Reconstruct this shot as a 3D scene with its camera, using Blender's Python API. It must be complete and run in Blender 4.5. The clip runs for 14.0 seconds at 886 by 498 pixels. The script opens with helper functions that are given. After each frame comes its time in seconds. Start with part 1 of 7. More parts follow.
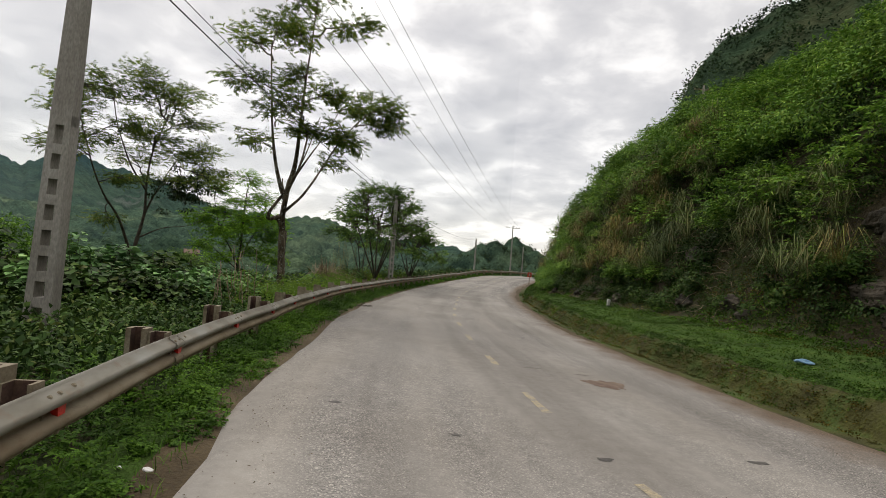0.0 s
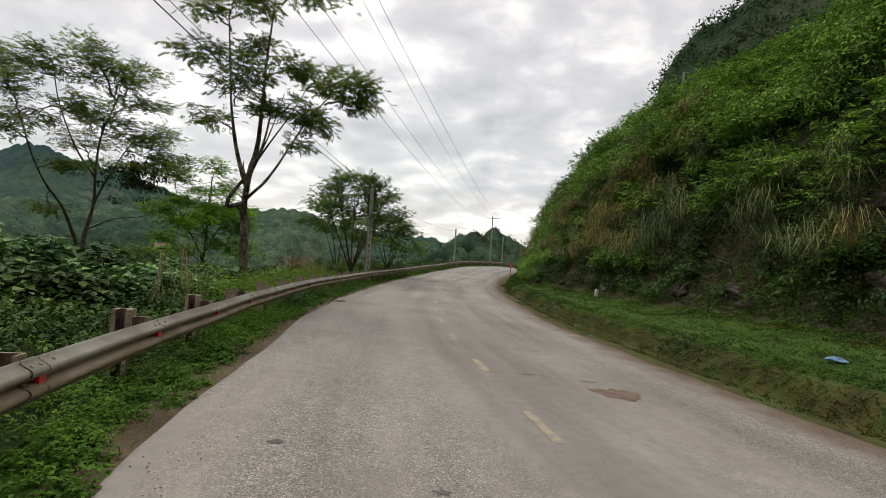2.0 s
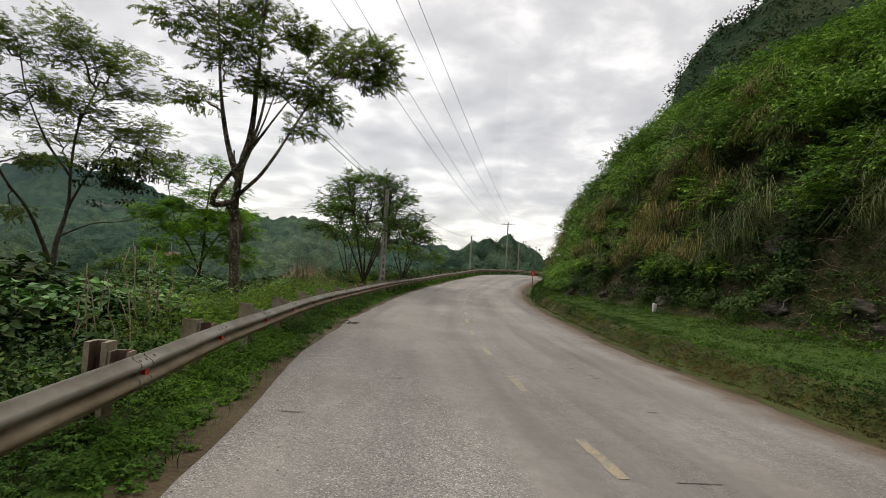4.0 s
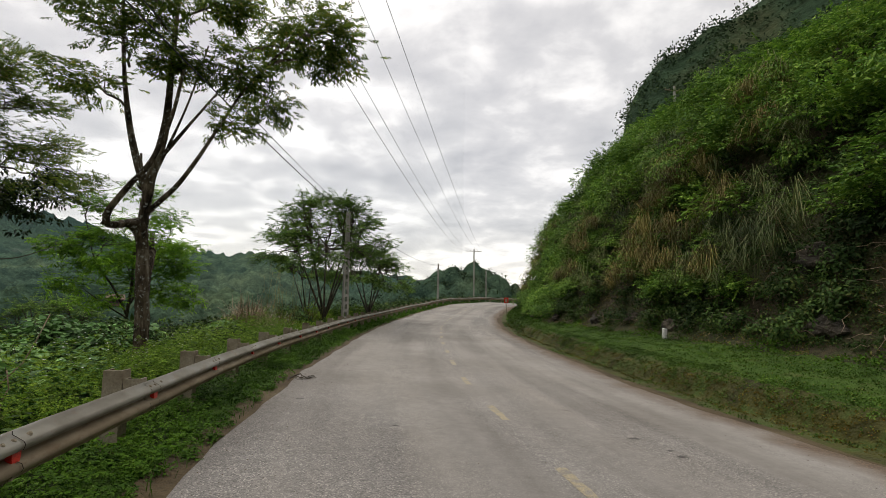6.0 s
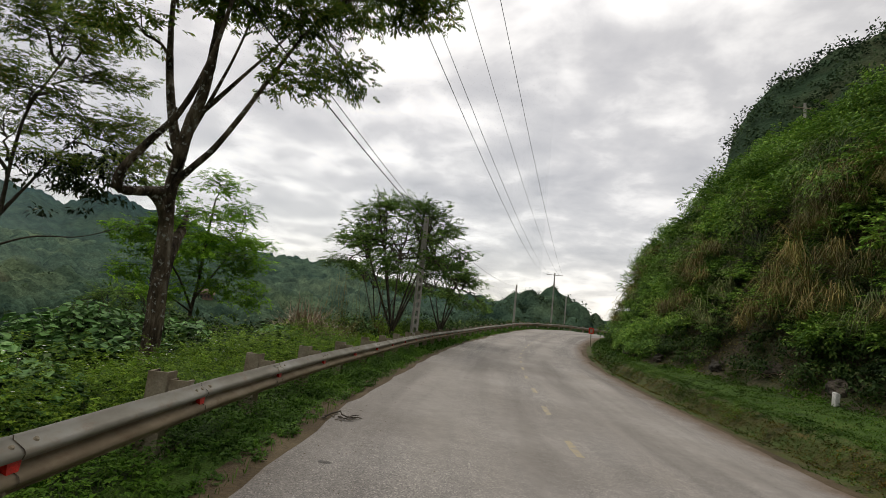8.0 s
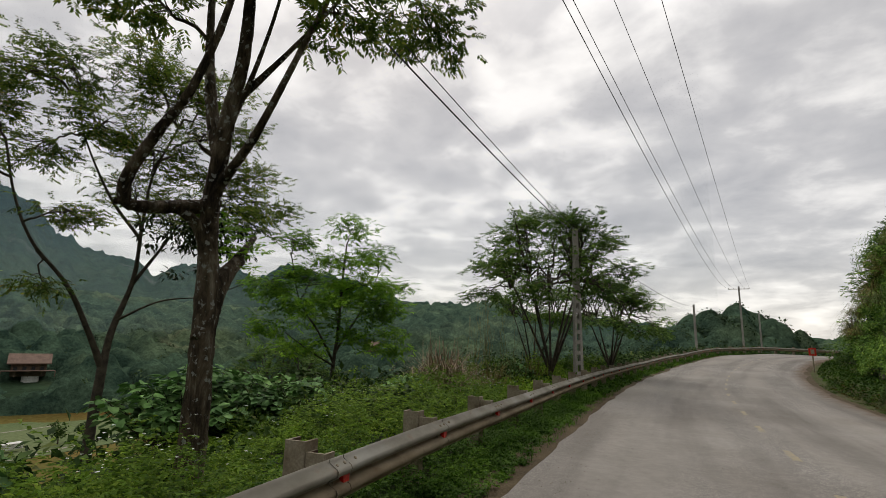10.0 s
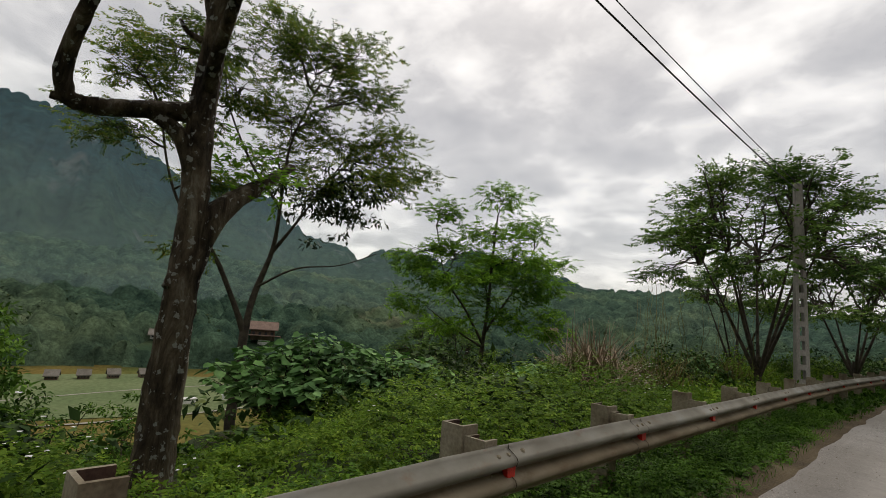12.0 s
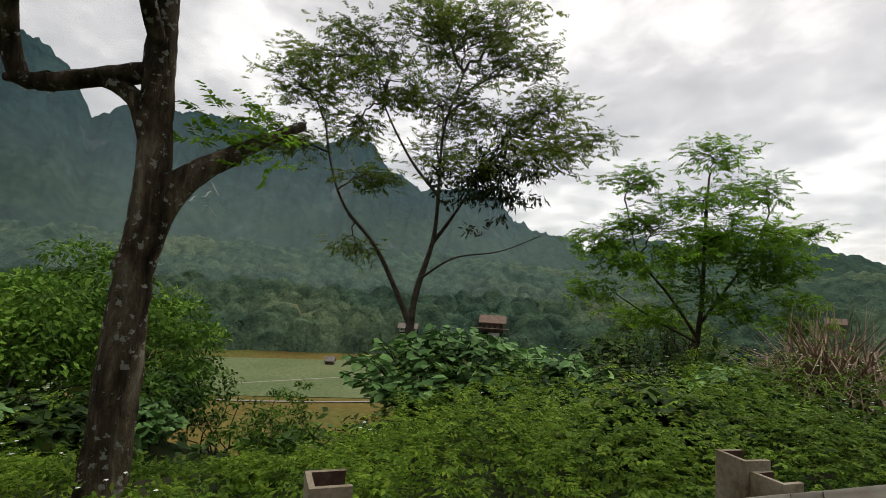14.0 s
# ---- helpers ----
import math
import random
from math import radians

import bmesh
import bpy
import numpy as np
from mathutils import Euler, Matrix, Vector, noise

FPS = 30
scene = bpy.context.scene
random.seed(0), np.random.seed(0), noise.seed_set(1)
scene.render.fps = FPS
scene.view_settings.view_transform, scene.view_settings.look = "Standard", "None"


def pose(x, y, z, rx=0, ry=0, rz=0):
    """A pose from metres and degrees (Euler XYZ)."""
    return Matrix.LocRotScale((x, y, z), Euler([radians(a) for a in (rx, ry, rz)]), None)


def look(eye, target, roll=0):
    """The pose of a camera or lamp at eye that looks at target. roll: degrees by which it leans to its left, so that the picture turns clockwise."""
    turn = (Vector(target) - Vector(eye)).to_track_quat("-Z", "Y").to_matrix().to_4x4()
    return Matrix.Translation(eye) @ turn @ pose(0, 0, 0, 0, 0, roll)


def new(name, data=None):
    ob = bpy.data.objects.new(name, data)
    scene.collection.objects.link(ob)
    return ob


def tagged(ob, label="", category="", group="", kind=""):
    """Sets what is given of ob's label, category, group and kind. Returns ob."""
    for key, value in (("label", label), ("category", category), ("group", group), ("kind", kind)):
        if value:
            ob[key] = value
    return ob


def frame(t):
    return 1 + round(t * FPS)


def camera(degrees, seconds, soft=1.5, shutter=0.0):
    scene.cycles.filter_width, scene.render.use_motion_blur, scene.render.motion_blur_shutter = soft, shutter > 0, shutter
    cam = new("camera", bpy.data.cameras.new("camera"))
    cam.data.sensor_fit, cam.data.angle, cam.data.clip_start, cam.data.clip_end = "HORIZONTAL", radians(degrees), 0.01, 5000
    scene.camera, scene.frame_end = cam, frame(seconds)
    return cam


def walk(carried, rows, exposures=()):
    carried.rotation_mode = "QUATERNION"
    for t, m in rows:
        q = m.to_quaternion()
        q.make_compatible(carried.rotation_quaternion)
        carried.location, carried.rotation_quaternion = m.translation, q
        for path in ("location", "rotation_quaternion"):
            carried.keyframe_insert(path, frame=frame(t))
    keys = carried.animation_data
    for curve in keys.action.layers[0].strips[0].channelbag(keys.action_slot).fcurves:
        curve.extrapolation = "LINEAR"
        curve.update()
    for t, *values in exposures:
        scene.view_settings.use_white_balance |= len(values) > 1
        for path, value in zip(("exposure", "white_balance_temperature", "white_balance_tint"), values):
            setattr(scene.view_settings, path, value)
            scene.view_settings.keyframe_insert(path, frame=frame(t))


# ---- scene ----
cam = camera(84.1, 14.0, soft=0.8)
PATH = [
    (0, (1.875, -4.000, 1.574), (1.596, -2.022, 1.658), 4.4),
    (0.2, (1.920, -3.898, 1.616), (1.661, -1.920, 1.748), 4.6),
    (0.3, (1.871, -3.959, 1.568), (1.620, -1.980, 1.703), 3.6),
    (0.4, (2.111, -4.766, 1.562), (1.840, -2.787, 1.669), 2.4),
    (0.5, (2.112, -4.644, 1.549), (1.828, -2.667, 1.650), 1.9),
    (0.8, (2.007, -4.230, 1.581), (1.834, -2.240, 1.684), 2.5),
    (1, (2.027, -3.960, 1.556), (1.901, -1.966, 1.660), 2.7),
    (1.5, (1.832, -3.279, 1.555), (1.672, -1.287, 1.625), 5.7),
    (2, (1.687, -2.612, 1.552), (1.494, -0.622, 1.607), 3.7),
    (2.2, (1.616, -2.317, 1.543), (1.314, -0.340, 1.594), 3.4),
    (4.3, (0.514, 0.842, 1.608), (0.285, 2.826, 1.708), 3.4),
    (4.5, (0.425, 1.082, 1.562), (0.180, 3.061, 1.711), 2.6),
    (5, (0.275, 1.778, 1.579), (0.043, 3.757, 1.750), -1.2),
    (5.5, (0.130, 2.579, 1.578), (-0.013, 4.567, 1.746), 1.0),
    (6, (-0.010, 3.305, 1.585), (-0.100, 5.292, 1.795), 0.9),
    (6.5, (-0.188, 4.122, 1.603), (-0.322, 6.107, 1.808), 1.4),
    (7, (-0.312, 4.913, 1.583), (-0.467, 6.886, 1.872), 2.2),
    (7.2, (-0.389, 5.147, 1.576), (-0.588, 7.117, 1.854), 4.1),
    (9.3, (-1.071, 8.181, 1.617), (-1.719, 10.045, 1.942), 1.7),
    (9.5, (-1.231, 8.573, 1.563), (-1.909, 10.423, 1.906), 1.0),
    (10, (-1.371, 9.192, 1.566), (-2.331, 10.904, 1.948), 1.5),
    (10.5, (-1.589, 9.863, 1.522), (-2.731, 11.461, 1.903), 2.5),
    (11, (-1.768, 10.475, 1.539), (-3.032, 11.981, 1.902), 3.2),
    (11.5, (-1.889, 11.133, 1.503), (-3.294, 12.516, 1.836), 1.6),
    (12, (-1.975, 11.759, 1.485), (-3.500, 13.021, 1.772), 4.7),
    (12.5, (-2.130, 12.373, 1.485), (-3.806, 13.444, 1.684), 5.3),
    (13, (-2.216, 12.913, 1.497), (-4.064, 13.652, 1.694), 4.4),
    (13.5, (-2.371, 13.434, 1.489), (-4.304, 13.912, 1.677), 5.9),
    (14, (-2.506, 13.950, 1.519), (-4.442, 14.411, 1.714), 3.4),
]
walk(cam, [(t, look(eye, target, roll)) for t, eye, target, roll in PATH], [(0, 0.05, 6850, 10), (6.5, 0.03, 6850, 10), (10, -0.3, 6850, 10), (11.5, -0.28, 6850, 10), (13, -0.1, 6850, 10), (14, 0.0, 6850, 10)])

# ---- world, sun, exposure ----
world = bpy.data.worlds.new("overcast_sky")
scene.world = world
world.use_nodes = True
WN, WL = world.node_tree.nodes, world.node_tree.links
WN.clear()


def wnode(kind, **values):
    n = WN.new(kind)
    for key, value in values.items():
        n.inputs[key].default_value = value
    return n


w_out = WN.new("ShaderNodeOutputWorld")
w_bg = wnode("ShaderNodeBackground", Strength=1.05)
w_co = WN.new("ShaderNodeTexCoord")
w_sep = WN.new("ShaderNodeSeparateXYZ")
WL.new(w_co.outputs["Generated"], w_sep.inputs[0])
# the cloud deck: a plane above, so that the clouds shrink towards the horizon
w_up = WN.new("ShaderNodeMath"); w_up.operation = "MAXIMUM"; w_up.inputs[1].default_value = 0.0
WL.new(w_sep.outputs["Z"], w_up.inputs[0])
w_add = WN.new("ShaderNodeMath"); w_add.operation = "ADD"; w_add.inputs[1].default_value = 0.22
WL.new(w_up.outputs[0], w_add.inputs[0])
w_div = WN.new("ShaderNodeVectorMath"); w_div.operation = "DIVIDE"
w_cmb = WN.new("ShaderNodeCombineXYZ")
for k in range(3):
    WL.new(w_add.outputs[0], w_cmb.inputs[k])
WL.new(w_co.outputs["Generated"], w_div.inputs[0])
WL.new(w_cmb.outputs[0], w_div.inputs[1])
w_n1 = wnode("ShaderNodeTexNoise", Scale=1.5, Detail=7.0, Roughness=0.52, Distortion=0.25)
w_n2 = wnode("ShaderNodeTexNoise", Scale=5.0, Detail=5.0, Roughness=0.5, Distortion=0.2)
WL.new(w_div.outputs[0], w_n1.inputs["Vector"])
WL.new(w_div.outputs[0], w_n2.inputs["Vector"])
w_mix = WN.new("ShaderNodeMix"); w_mix.inputs[0].default_value = 0.45
WL.new(w_n1.outputs[0], w_mix.inputs[2]); WL.new(w_n2.outputs[0], w_mix.inputs[3])
w_ramp = WN.new("ShaderNodeValToRGB")
r = w_ramp.color_ramp
r.elements[0].position, r.elements[0].color = 0.36, (0.45, 0.45, 0.47, 1)
r.elements[1].position, r.elements[1].color = 0.64, (1.06, 1.05, 1.04, 1)
e = r.elements.new(0.5); e.color = (0.63, 0.625, 0.635, 1)
WL.new(w_mix.outputs[0], w_ramp.inputs[0])
# an overcast sky brightens towards the zenith
w_grad = WN.new("ShaderNodeMapRange")
w_grad.inputs[1].default_value, w_grad.inputs[2].default_value = 0.52, 1.0
w_grad.inputs[3].default_value, w_grad.inputs[4].default_value = 1.0, 2.6
WL.new(w_sep.outputs["Z"], w_grad.inputs[0])
w_cloud = WN.new("ShaderNodeVectorMath"); w_cloud.operation = "SCALE"
WL.new(w_ramp.outputs[0], w_cloud.inputs[0]); WL.new(w_grad.outputs[0], w_cloud.inputs[3])
# warm brightness low over the road's end
w_glow = WN.new("ShaderNodeValToRGB")
g = w_glow.color_ramp
g.elements[0].position, g.elements[0].color = 0.02, (0.86, 0.80, 0.72, 1)
g.elements[1].position, g.elements[1].color = 0.16, (0.0, 0.0, 0.0, 1)
e = g.elements.new(0.09); e.color = (0.42, 0.36, 0.31, 1)
WL.new(w_sep.outputs["Z"], w_glow.inputs[0])
w_amt = WN.new("ShaderNodeMath"); w_amt.operation = "MULTIPLY"; w_amt.inputs[1].default_value = 0.28
WL.new(w_n1.outputs[0], w_amt.inputs[0])
w_gs = WN.new("ShaderNodeVectorMath"); w_gs.operation = "SCALE"
WL.new(w_glow.outputs[0], w_gs.inputs[0]); WL.new(w_amt.outputs[0], w_gs.inputs[3])
w_sum = WN.new("ShaderNodeVectorMath"); w_sum.operation = "ADD"
WL.new(w_cloud.outputs[0], w_sum.inputs[0]); WL.new(w_gs.outputs[0], w_sum.inputs[1])
w_sky = WN.new("ShaderNodeTexSky")
w_sky.sky_type, w_sky.sun_disc = "NISHITA", False
w_sky.sun_elevation, w_sky.sun_rotation = radians(48), radians(-40)
w_ss = WN.new("ShaderNodeVectorMath"); w_ss.operation = "SCALE"; w_ss.inputs[3].default_value = 0.02
WL.new(w_sky.outputs[0], w_ss.inputs[0])
w_all = WN.new("ShaderNodeVectorMath"); w_all.operation = "ADD"
WL.new(w_sum.outputs[0], w_all.inputs[0]); WL.new(w_ss.outputs[0], w_all.inputs[1])
WL.new(w_all.outputs[0], w_bg.inputs["Color"])
WL.new(w_bg.outputs[0], w_out.inputs[0])

sun = new("sun", bpy.data.lights.new("sun", "SUN"))
sun.data.energy, sun.data.angle, sun.data.color = 1.15, radians(25), (1.0, 0.96, 0.9)
sun.matrix_world = look((-32, 38, 55), (0, 0, 0))


# ---- materials ----
def nodes_of(name, rough=0.8, metal=0.0, spec=0.3):
    m = bpy.data.materials.new(name)
    m.use_nodes = True
    nt = m.node_tree
    b = nt.nodes["Principled BSDF"]
    b.inputs["Roughness"].default_value = rough
    b.inputs["Metallic"].default_value = metal
    b.inputs["Specular IOR Level"].default_value = spec
    return m, nt, b


def ramp(nt, source, stops):
    n = nt.nodes.new("ShaderNodeValToRGB")
    els = n.color_ramp.elements
    els[0].position, els[0].color = stops[0][0], (*stops[0][1], 1)
    els[1].position, els[1].color = stops[-1][0], (*stops[-1][1], 1)
    for p, c in stops[1:-1]:
        e = els.new(p)
        e.color = (*c, 1)
    nt.links.new(source, n.inputs[0])
    return n.outputs[0]


def tex(nt, scale, detail=4.0, rough=0.55, stretch=None, uv=False, distort=0.0, space="Object"):
    co = nt.nodes.new("ShaderNodeTexCoord")
    src = co.outputs["UV" if uv else space]
    if stretch:
        mp = nt.nodes.new("ShaderNodeMapping")
        mp.inputs["Scale"].default_value = stretch
        nt.links.new(src, mp.inputs[0])
        src = mp.outputs[0]
    n = nt.nodes.new("ShaderNodeTexNoise")
    n.inputs["Scale"].default_value, n.inputs["Detail"].default_value = scale, detail
    n.inputs["Roughness"].default_value, n.inputs["Distortion"].default_value = rough, distort
    nt.links.new(src, n.inputs["Vector"])
    return n.outputs[0]


def blend(nt, fac, a, b, mode="MIX"):
    n = nt.nodes.new("ShaderNodeMix")
    n.data_type, n.blend_type = "RGBA", mode
    for k, v in ((0, fac), (6, a), (7, b)):
        if isinstance(v, (int, float)):
            n.inputs[k].default_value = v
        elif isinstance(v, tuple):
            n.inputs[k].default_value = (*v, 1)
        else:
            nt.links.new(v, n.inputs[k])
    return n.outputs[2]


def bump(nt, b, height, strength=0.5, dist=0.02):
    n = nt.nodes.new("ShaderNodeBump")
    n.inputs["Strength"].default_value, n.inputs["Distance"].default_value = strength, dist
    nt.links.new(height, n.inputs["Height"])
    nt.links.new(n.outputs[0], b.inputs["Normal"])


def surface(name, stops, scale=3.0, fine=40.0, rough=0.8, metal=0.0, spec=0.3, relief=0.4, dist=0.01, stretch=None, fine_mix=0.35):
    """Two scales of variation over a colour ramp, with relief."""
    m, nt, b = nodes_of(name, rough, metal, spec)
    big = ramp(nt, tex(nt, scale, 5, stretch=stretch), stops)
    small = tex(nt, fine, 4, stretch=stretch)
    dark = ramp(nt, small, [(0.3, (0.62, 0.62, 0.62)), (0.7, (1.25, 1.25, 1.25))])
    col = blend(nt, fine_mix * 2, big, dark, "MULTIPLY")
    nt.links.new(col, b.inputs["Base Color"])
    bump(nt, b, small, relief, dist)
    return m


def leaf(name, stops, rough=0.65, glow_through=0.25, patch_size=0.45, tuft_size=2.6):
    """Leaves: each one has its own tint; thin, so some light passes through."""
    m, nt, b = nodes_of(name, rough, 0, 0.08)
    geo = nt.nodes.new("ShaderNodeNewGeometry")
    tint = ramp(nt, geo.outputs["Random Per Island"], stops)
    patch = ramp(nt, tex(nt, patch_size, 3), [(0.32, (0.42, 0.47, 0.48)), (0.68, (1.45, 1.36, 1.15))])
    tuft = ramp(nt, tex(nt, tuft_size, 2), [(0.32, (0.52, 0.55, 0.56)), (0.68, (1.35, 1.3, 1.18))])
    col = blend(nt, 1.0, blend(nt, 1.0, tint, patch, "MULTIPLY"), tuft, "MULTIPLY")
    nt.links.new(col, b.inputs["Base Color"])
    tr = nt.nodes.new("ShaderNodeBsdfTranslucent")
    nt.links.new(col, tr.inputs[0])
    mx = nt.nodes.new("ShaderNodeMixShader")
    mx.inputs[0].default_value = glow_through
    out = nt.nodes["Material Output"]
    nt.links.new(b.outputs[0], mx.inputs[1])
    nt.links.new(tr.outputs[0], mx.inputs[2])
    nt.links.new(mx.outputs[0], out.inputs[0])
    return m


M_ASPHALT, nt, b = nodes_of("weathered_asphalt", 0.85, 0, 0.25)
base = ramp(nt, tex(nt, 0.35, 5, 0.6), [(0.3, (0.185, 0.168, 0.148)), (0.5, (0.222, 0.205, 0.184)), (0.72, (0.262, 0.245, 0.222))])
lane = ramp(nt, tex(nt, 1.0, 4, stretch=(0.9, 0.06, 1), uv=True), [(0.34, (0.72, 0.71, 0.7)), (0.5, (1.0, 1.0, 1.0)), (0.68, (1.16, 1.15, 1.13))])
mottle = ramp(nt, tex(nt, 7, 5, 0.7), [(0.35, (0.91, 0.905, 0.9)), (0.65, (1.08, 1.08, 1.075))])
vor = nt.nodes.new("ShaderNodeTexVoronoi")
vor.inputs["Scale"].default_value = 95.0
vco = nt.nodes.new("ShaderNodeTexCoord")
nt.links.new(vco.outputs["Object"], vor.inputs["Vector"])
vsep = nt.nodes.new("ShaderNodeSeparateColor")
nt.links.new(vor.outputs["Color"], vsep.inputs[0])
grit_n = vsep.outputs[0]
grit = ramp(nt, grit_n, [(0.0, (0.36, 0.37, 0.39)), (0.5, (0.86, 0.87, 0.89)), (0.86, (1.14, 1.14, 1.15)), (1.0, (2.1, 2.08, 2.04))])
worn = ramp(nt, tex(nt, 0.8, 4, stretch=(0.7, 0.1, 1), uv=True), [(0.42, (0, 0, 0)), (0.58, (1, 1, 1))])
col = blend(nt, 1.0, blend(nt, 1.0, base, lane, "MULTIPLY"), mottle, "MULTIPLY")
gritty = blend(nt, 1.0, col, grit, "MULTIPLY")
col = blend(nt, blend(nt, 0.8, (0.25, 0.25, 0.25), worn), col, gritty)
# brown soil dragged in from both edges
co = nt.nodes.new("ShaderNodeTexCoord")
sp = nt.nodes.new("ShaderNodeSeparateXYZ")
nt.links.new(co.outputs["UV"], sp.inputs[0])
ab = nt.nodes.new("ShaderNodeMath"); ab.operation = "ABSOLUTE"
nt.links.new(sp.outputs[0], ab.inputs[0])
wob = nt.nodes.new("ShaderNodeMath"); wob.operation = "MULTIPLY_ADD"
nt.links.new(tex(nt, 1.3, 5, 0.65), wob.inputs[0]); wob.inputs[1].default_value = 1.3
nt.links.new(ab.outputs[0], wob.inputs[2])
mr = nt.nodes.new("ShaderNodeMapRange")
mr.inputs[1].default_value, mr.inputs[2].default_value = 3.8, 4.4
nt.links.new(wob.outputs[0], mr.inputs[0])
col = blend(nt, mr.outputs[0], col, blend(nt, 0.6, (0.125, 0.088, 0.06), grit, "MULTIPLY"))
nt.links.new(col, b.inputs["Base Color"])
bump(nt, b, grit_n, 0.35, 0.006)

M_SOIL = surface("damp_brown_soil", [(0.3, (0.042, 0.029, 0.014)), (0.5, (0.072, 0.051, 0.025)), (0.7, (0.105, 0.08, 0.043))], 1.2, 30, 0.95, relief=0.8, dist=0.03)
M_GROUND, nt, b = nodes_of("grassy_ground", 0.95, 0, 0.15)
gcol = ramp(nt, tex(nt, 0.9, 6, 0.6), [(0.32, (0.05, 0.036, 0.022)), (0.48, (0.03, 0.042, 0.014)), (0.6, (0.036, 0.06, 0.016)), (0.75, (0.07, 0.085, 0.03))])
gfine = ramp(nt, tex(nt, 26, 4, 0.7), [(0.3, (0.5, 0.5, 0.5)), (0.7, (1.35, 1.35, 1.3))])
nt.links.new(blend(nt, 0.9, gcol, gfine, "MULTIPLY"), b.inputs["Base Color"])
bump(nt, b, tex(nt, 18, 5, 0.7), 0.8, 0.05)
M_TURF = surface("short_green_turf", [(0.3, (0.03, 0.05, 0.012)), (0.45, (0.042, 0.08, 0.014)), (0.6, (0.055, 0.098, 0.017)), (0.78, (0.08, 0.075, 0.028))], 1.1, 38, 0.95, spec=0.1, relief=1.0, dist=0.03, fine_mix=0.45)
M_ROCKSOIL, nt, b = nodes_of("cut_slope_rock_and_earth", 0.95, 0, 0.2)
rcol = ramp(nt, tex(nt, 0.55, 6, 0.62, distort=0.6), [(0.3, (0.028, 0.024, 0.014)), (0.45, (0.058, 0.047, 0.028)), (0.58, (0.042, 0.05, 0.018)), (0.74, (0.12, 0.096, 0.066))])
rfine = ramp(nt, tex(nt, 9, 6, 0.7), [(0.3, (0.45, 0.45, 0.45)), (0.7, (1.4, 1.38, 1.3))])
nt.links.new(blend(nt, 0.95, rcol, rfine, "MULTIPLY"), b.inputs["Base Color"])
bump(nt, b, tex(nt, 5, 7, 0.7), 1.0, 0.12)
M_MOSS = surface("mossy_verge_bank", [(0.3, (0.028, 0.028, 0.007)), (0.5, (0.055, 0.055, 0.01)), (0.62, (0.045, 0.072, 0.012)), (0.76, (0.1, 0.068, 0.015))], 2.0, 25, 0.95, relief=0.9, dist=0.03)
M_STEEL, nt, b = nodes_of("galvanised_dusty_steel", 0.78, 0.1, 0.3)
scol = ramp(nt, tex(nt, 1.6, 5, stretch=(1, 1, 3)), [(0.3, (0.165, 0.148, 0.115)), (0.52, (0.255, 0.24, 0.2)), (0.75, (0.34, 0.335, 0.305))])
rust = ramp(nt, tex(nt, 5, 6, 0.7, stretch=(1, 1, 2.5)), [(0.56, (0, 0, 0)), (0.72, (1, 1, 1))])
nt.links.new(blend(nt, blend(nt, 0.5, rust, (0, 0, 0)), scol, (0.22, 0.13, 0.075)), b.inputs["Base Color"])
bump(nt, b, tex(nt, 60, 3), 0.15, 0.003)
M_STEEL_LOW, nt, b = nodes_of("splashed_lower_steel", 0.85, 0.05, 0.2)
scol = ramp(nt, tex(nt, 1.6, 5, stretch=(1, 1, 3)), [(0.3, (0.14, 0.105, 0.065)), (0.52, (0.225, 0.18, 0.12)), (0.75, (0.31, 0.27, 0.2))])
rust = ramp(nt, tex(nt, 7, 6, 0.7, stretch=(1, 1, 2.5)), [(0.52, (0, 0, 0)), (0.7, (1, 1, 1))])
nt.links.new(blend(nt, blend(nt, 0.5, rust, (0, 0, 0)), scol, (0.13, 0.075, 0.04)), b.inputs["Base Color"])
bump(nt, b, tex(nt, 60, 3), 0.2, 0.003)
M_RUST = surface("dark_red_rust", [(0.3, (0.035, 0.02, 0.014)), (0.5, (0.075, 0.042, 0.03)), (0.7, (0.12, 0.075, 0.05))], 8.0, 60, 0.95, relief=0.5, dist=0.004)
M_POST = surface("rusty_dusty_post_steel", [(0.3, (0.12, 0.088, 0.055)), (0.45, (0.205, 0.17, 0.115)), (0.7, (0.29, 0.255, 0.19))], 4.0, 50, 0.85, 0.1, relief=0.4, dist=0.004)
M_CONCRETE = surface("weathered_concrete", [(0.3, (0.22, 0.20, 0.175)), (0.55, (0.32, 0.30, 0.27)), (0.75, (0.4, 0.385, 0.355))], 1.5, 45, 0.9, relief=0.4, dist=0.004, stretch=(1, 1, 0.35))
M_BARK, nt, b = nodes_of("dark_lichened_bark", 0.95, 0, 0.15)
bcol = ramp(nt, tex(nt, 7, 7, 0.72, stretch=(1, 1, 0.28), distort=0.5), [(0.34, (0.016, 0.012, 0.008)), (0.46, (0.068, 0.052, 0.035)), (0.56, (0.145, 0.115, 0.08)), (0.68, (0.29, 0.255, 0.2))])
bpatch = ramp(nt, tex(nt, 2.2, 4, 0.6), [(0.35, (0.55, 0.52, 0.5)), (0.65, (1.3, 1.3, 1.25))])
lv = nt.nodes.new("ShaderNodeTexVoronoi")
lv.inputs["Scale"].default_value = 19.0
lco = nt.nodes.new("ShaderNodeTexCoord")
lwarp = nt.nodes.new("ShaderNodeVectorMath"); lwarp.operation = "MULTIPLY_ADD"
ln_ = nt.nodes.new("ShaderNodeTexNoise"); ln_.inputs["Scale"].default_value = 30.0
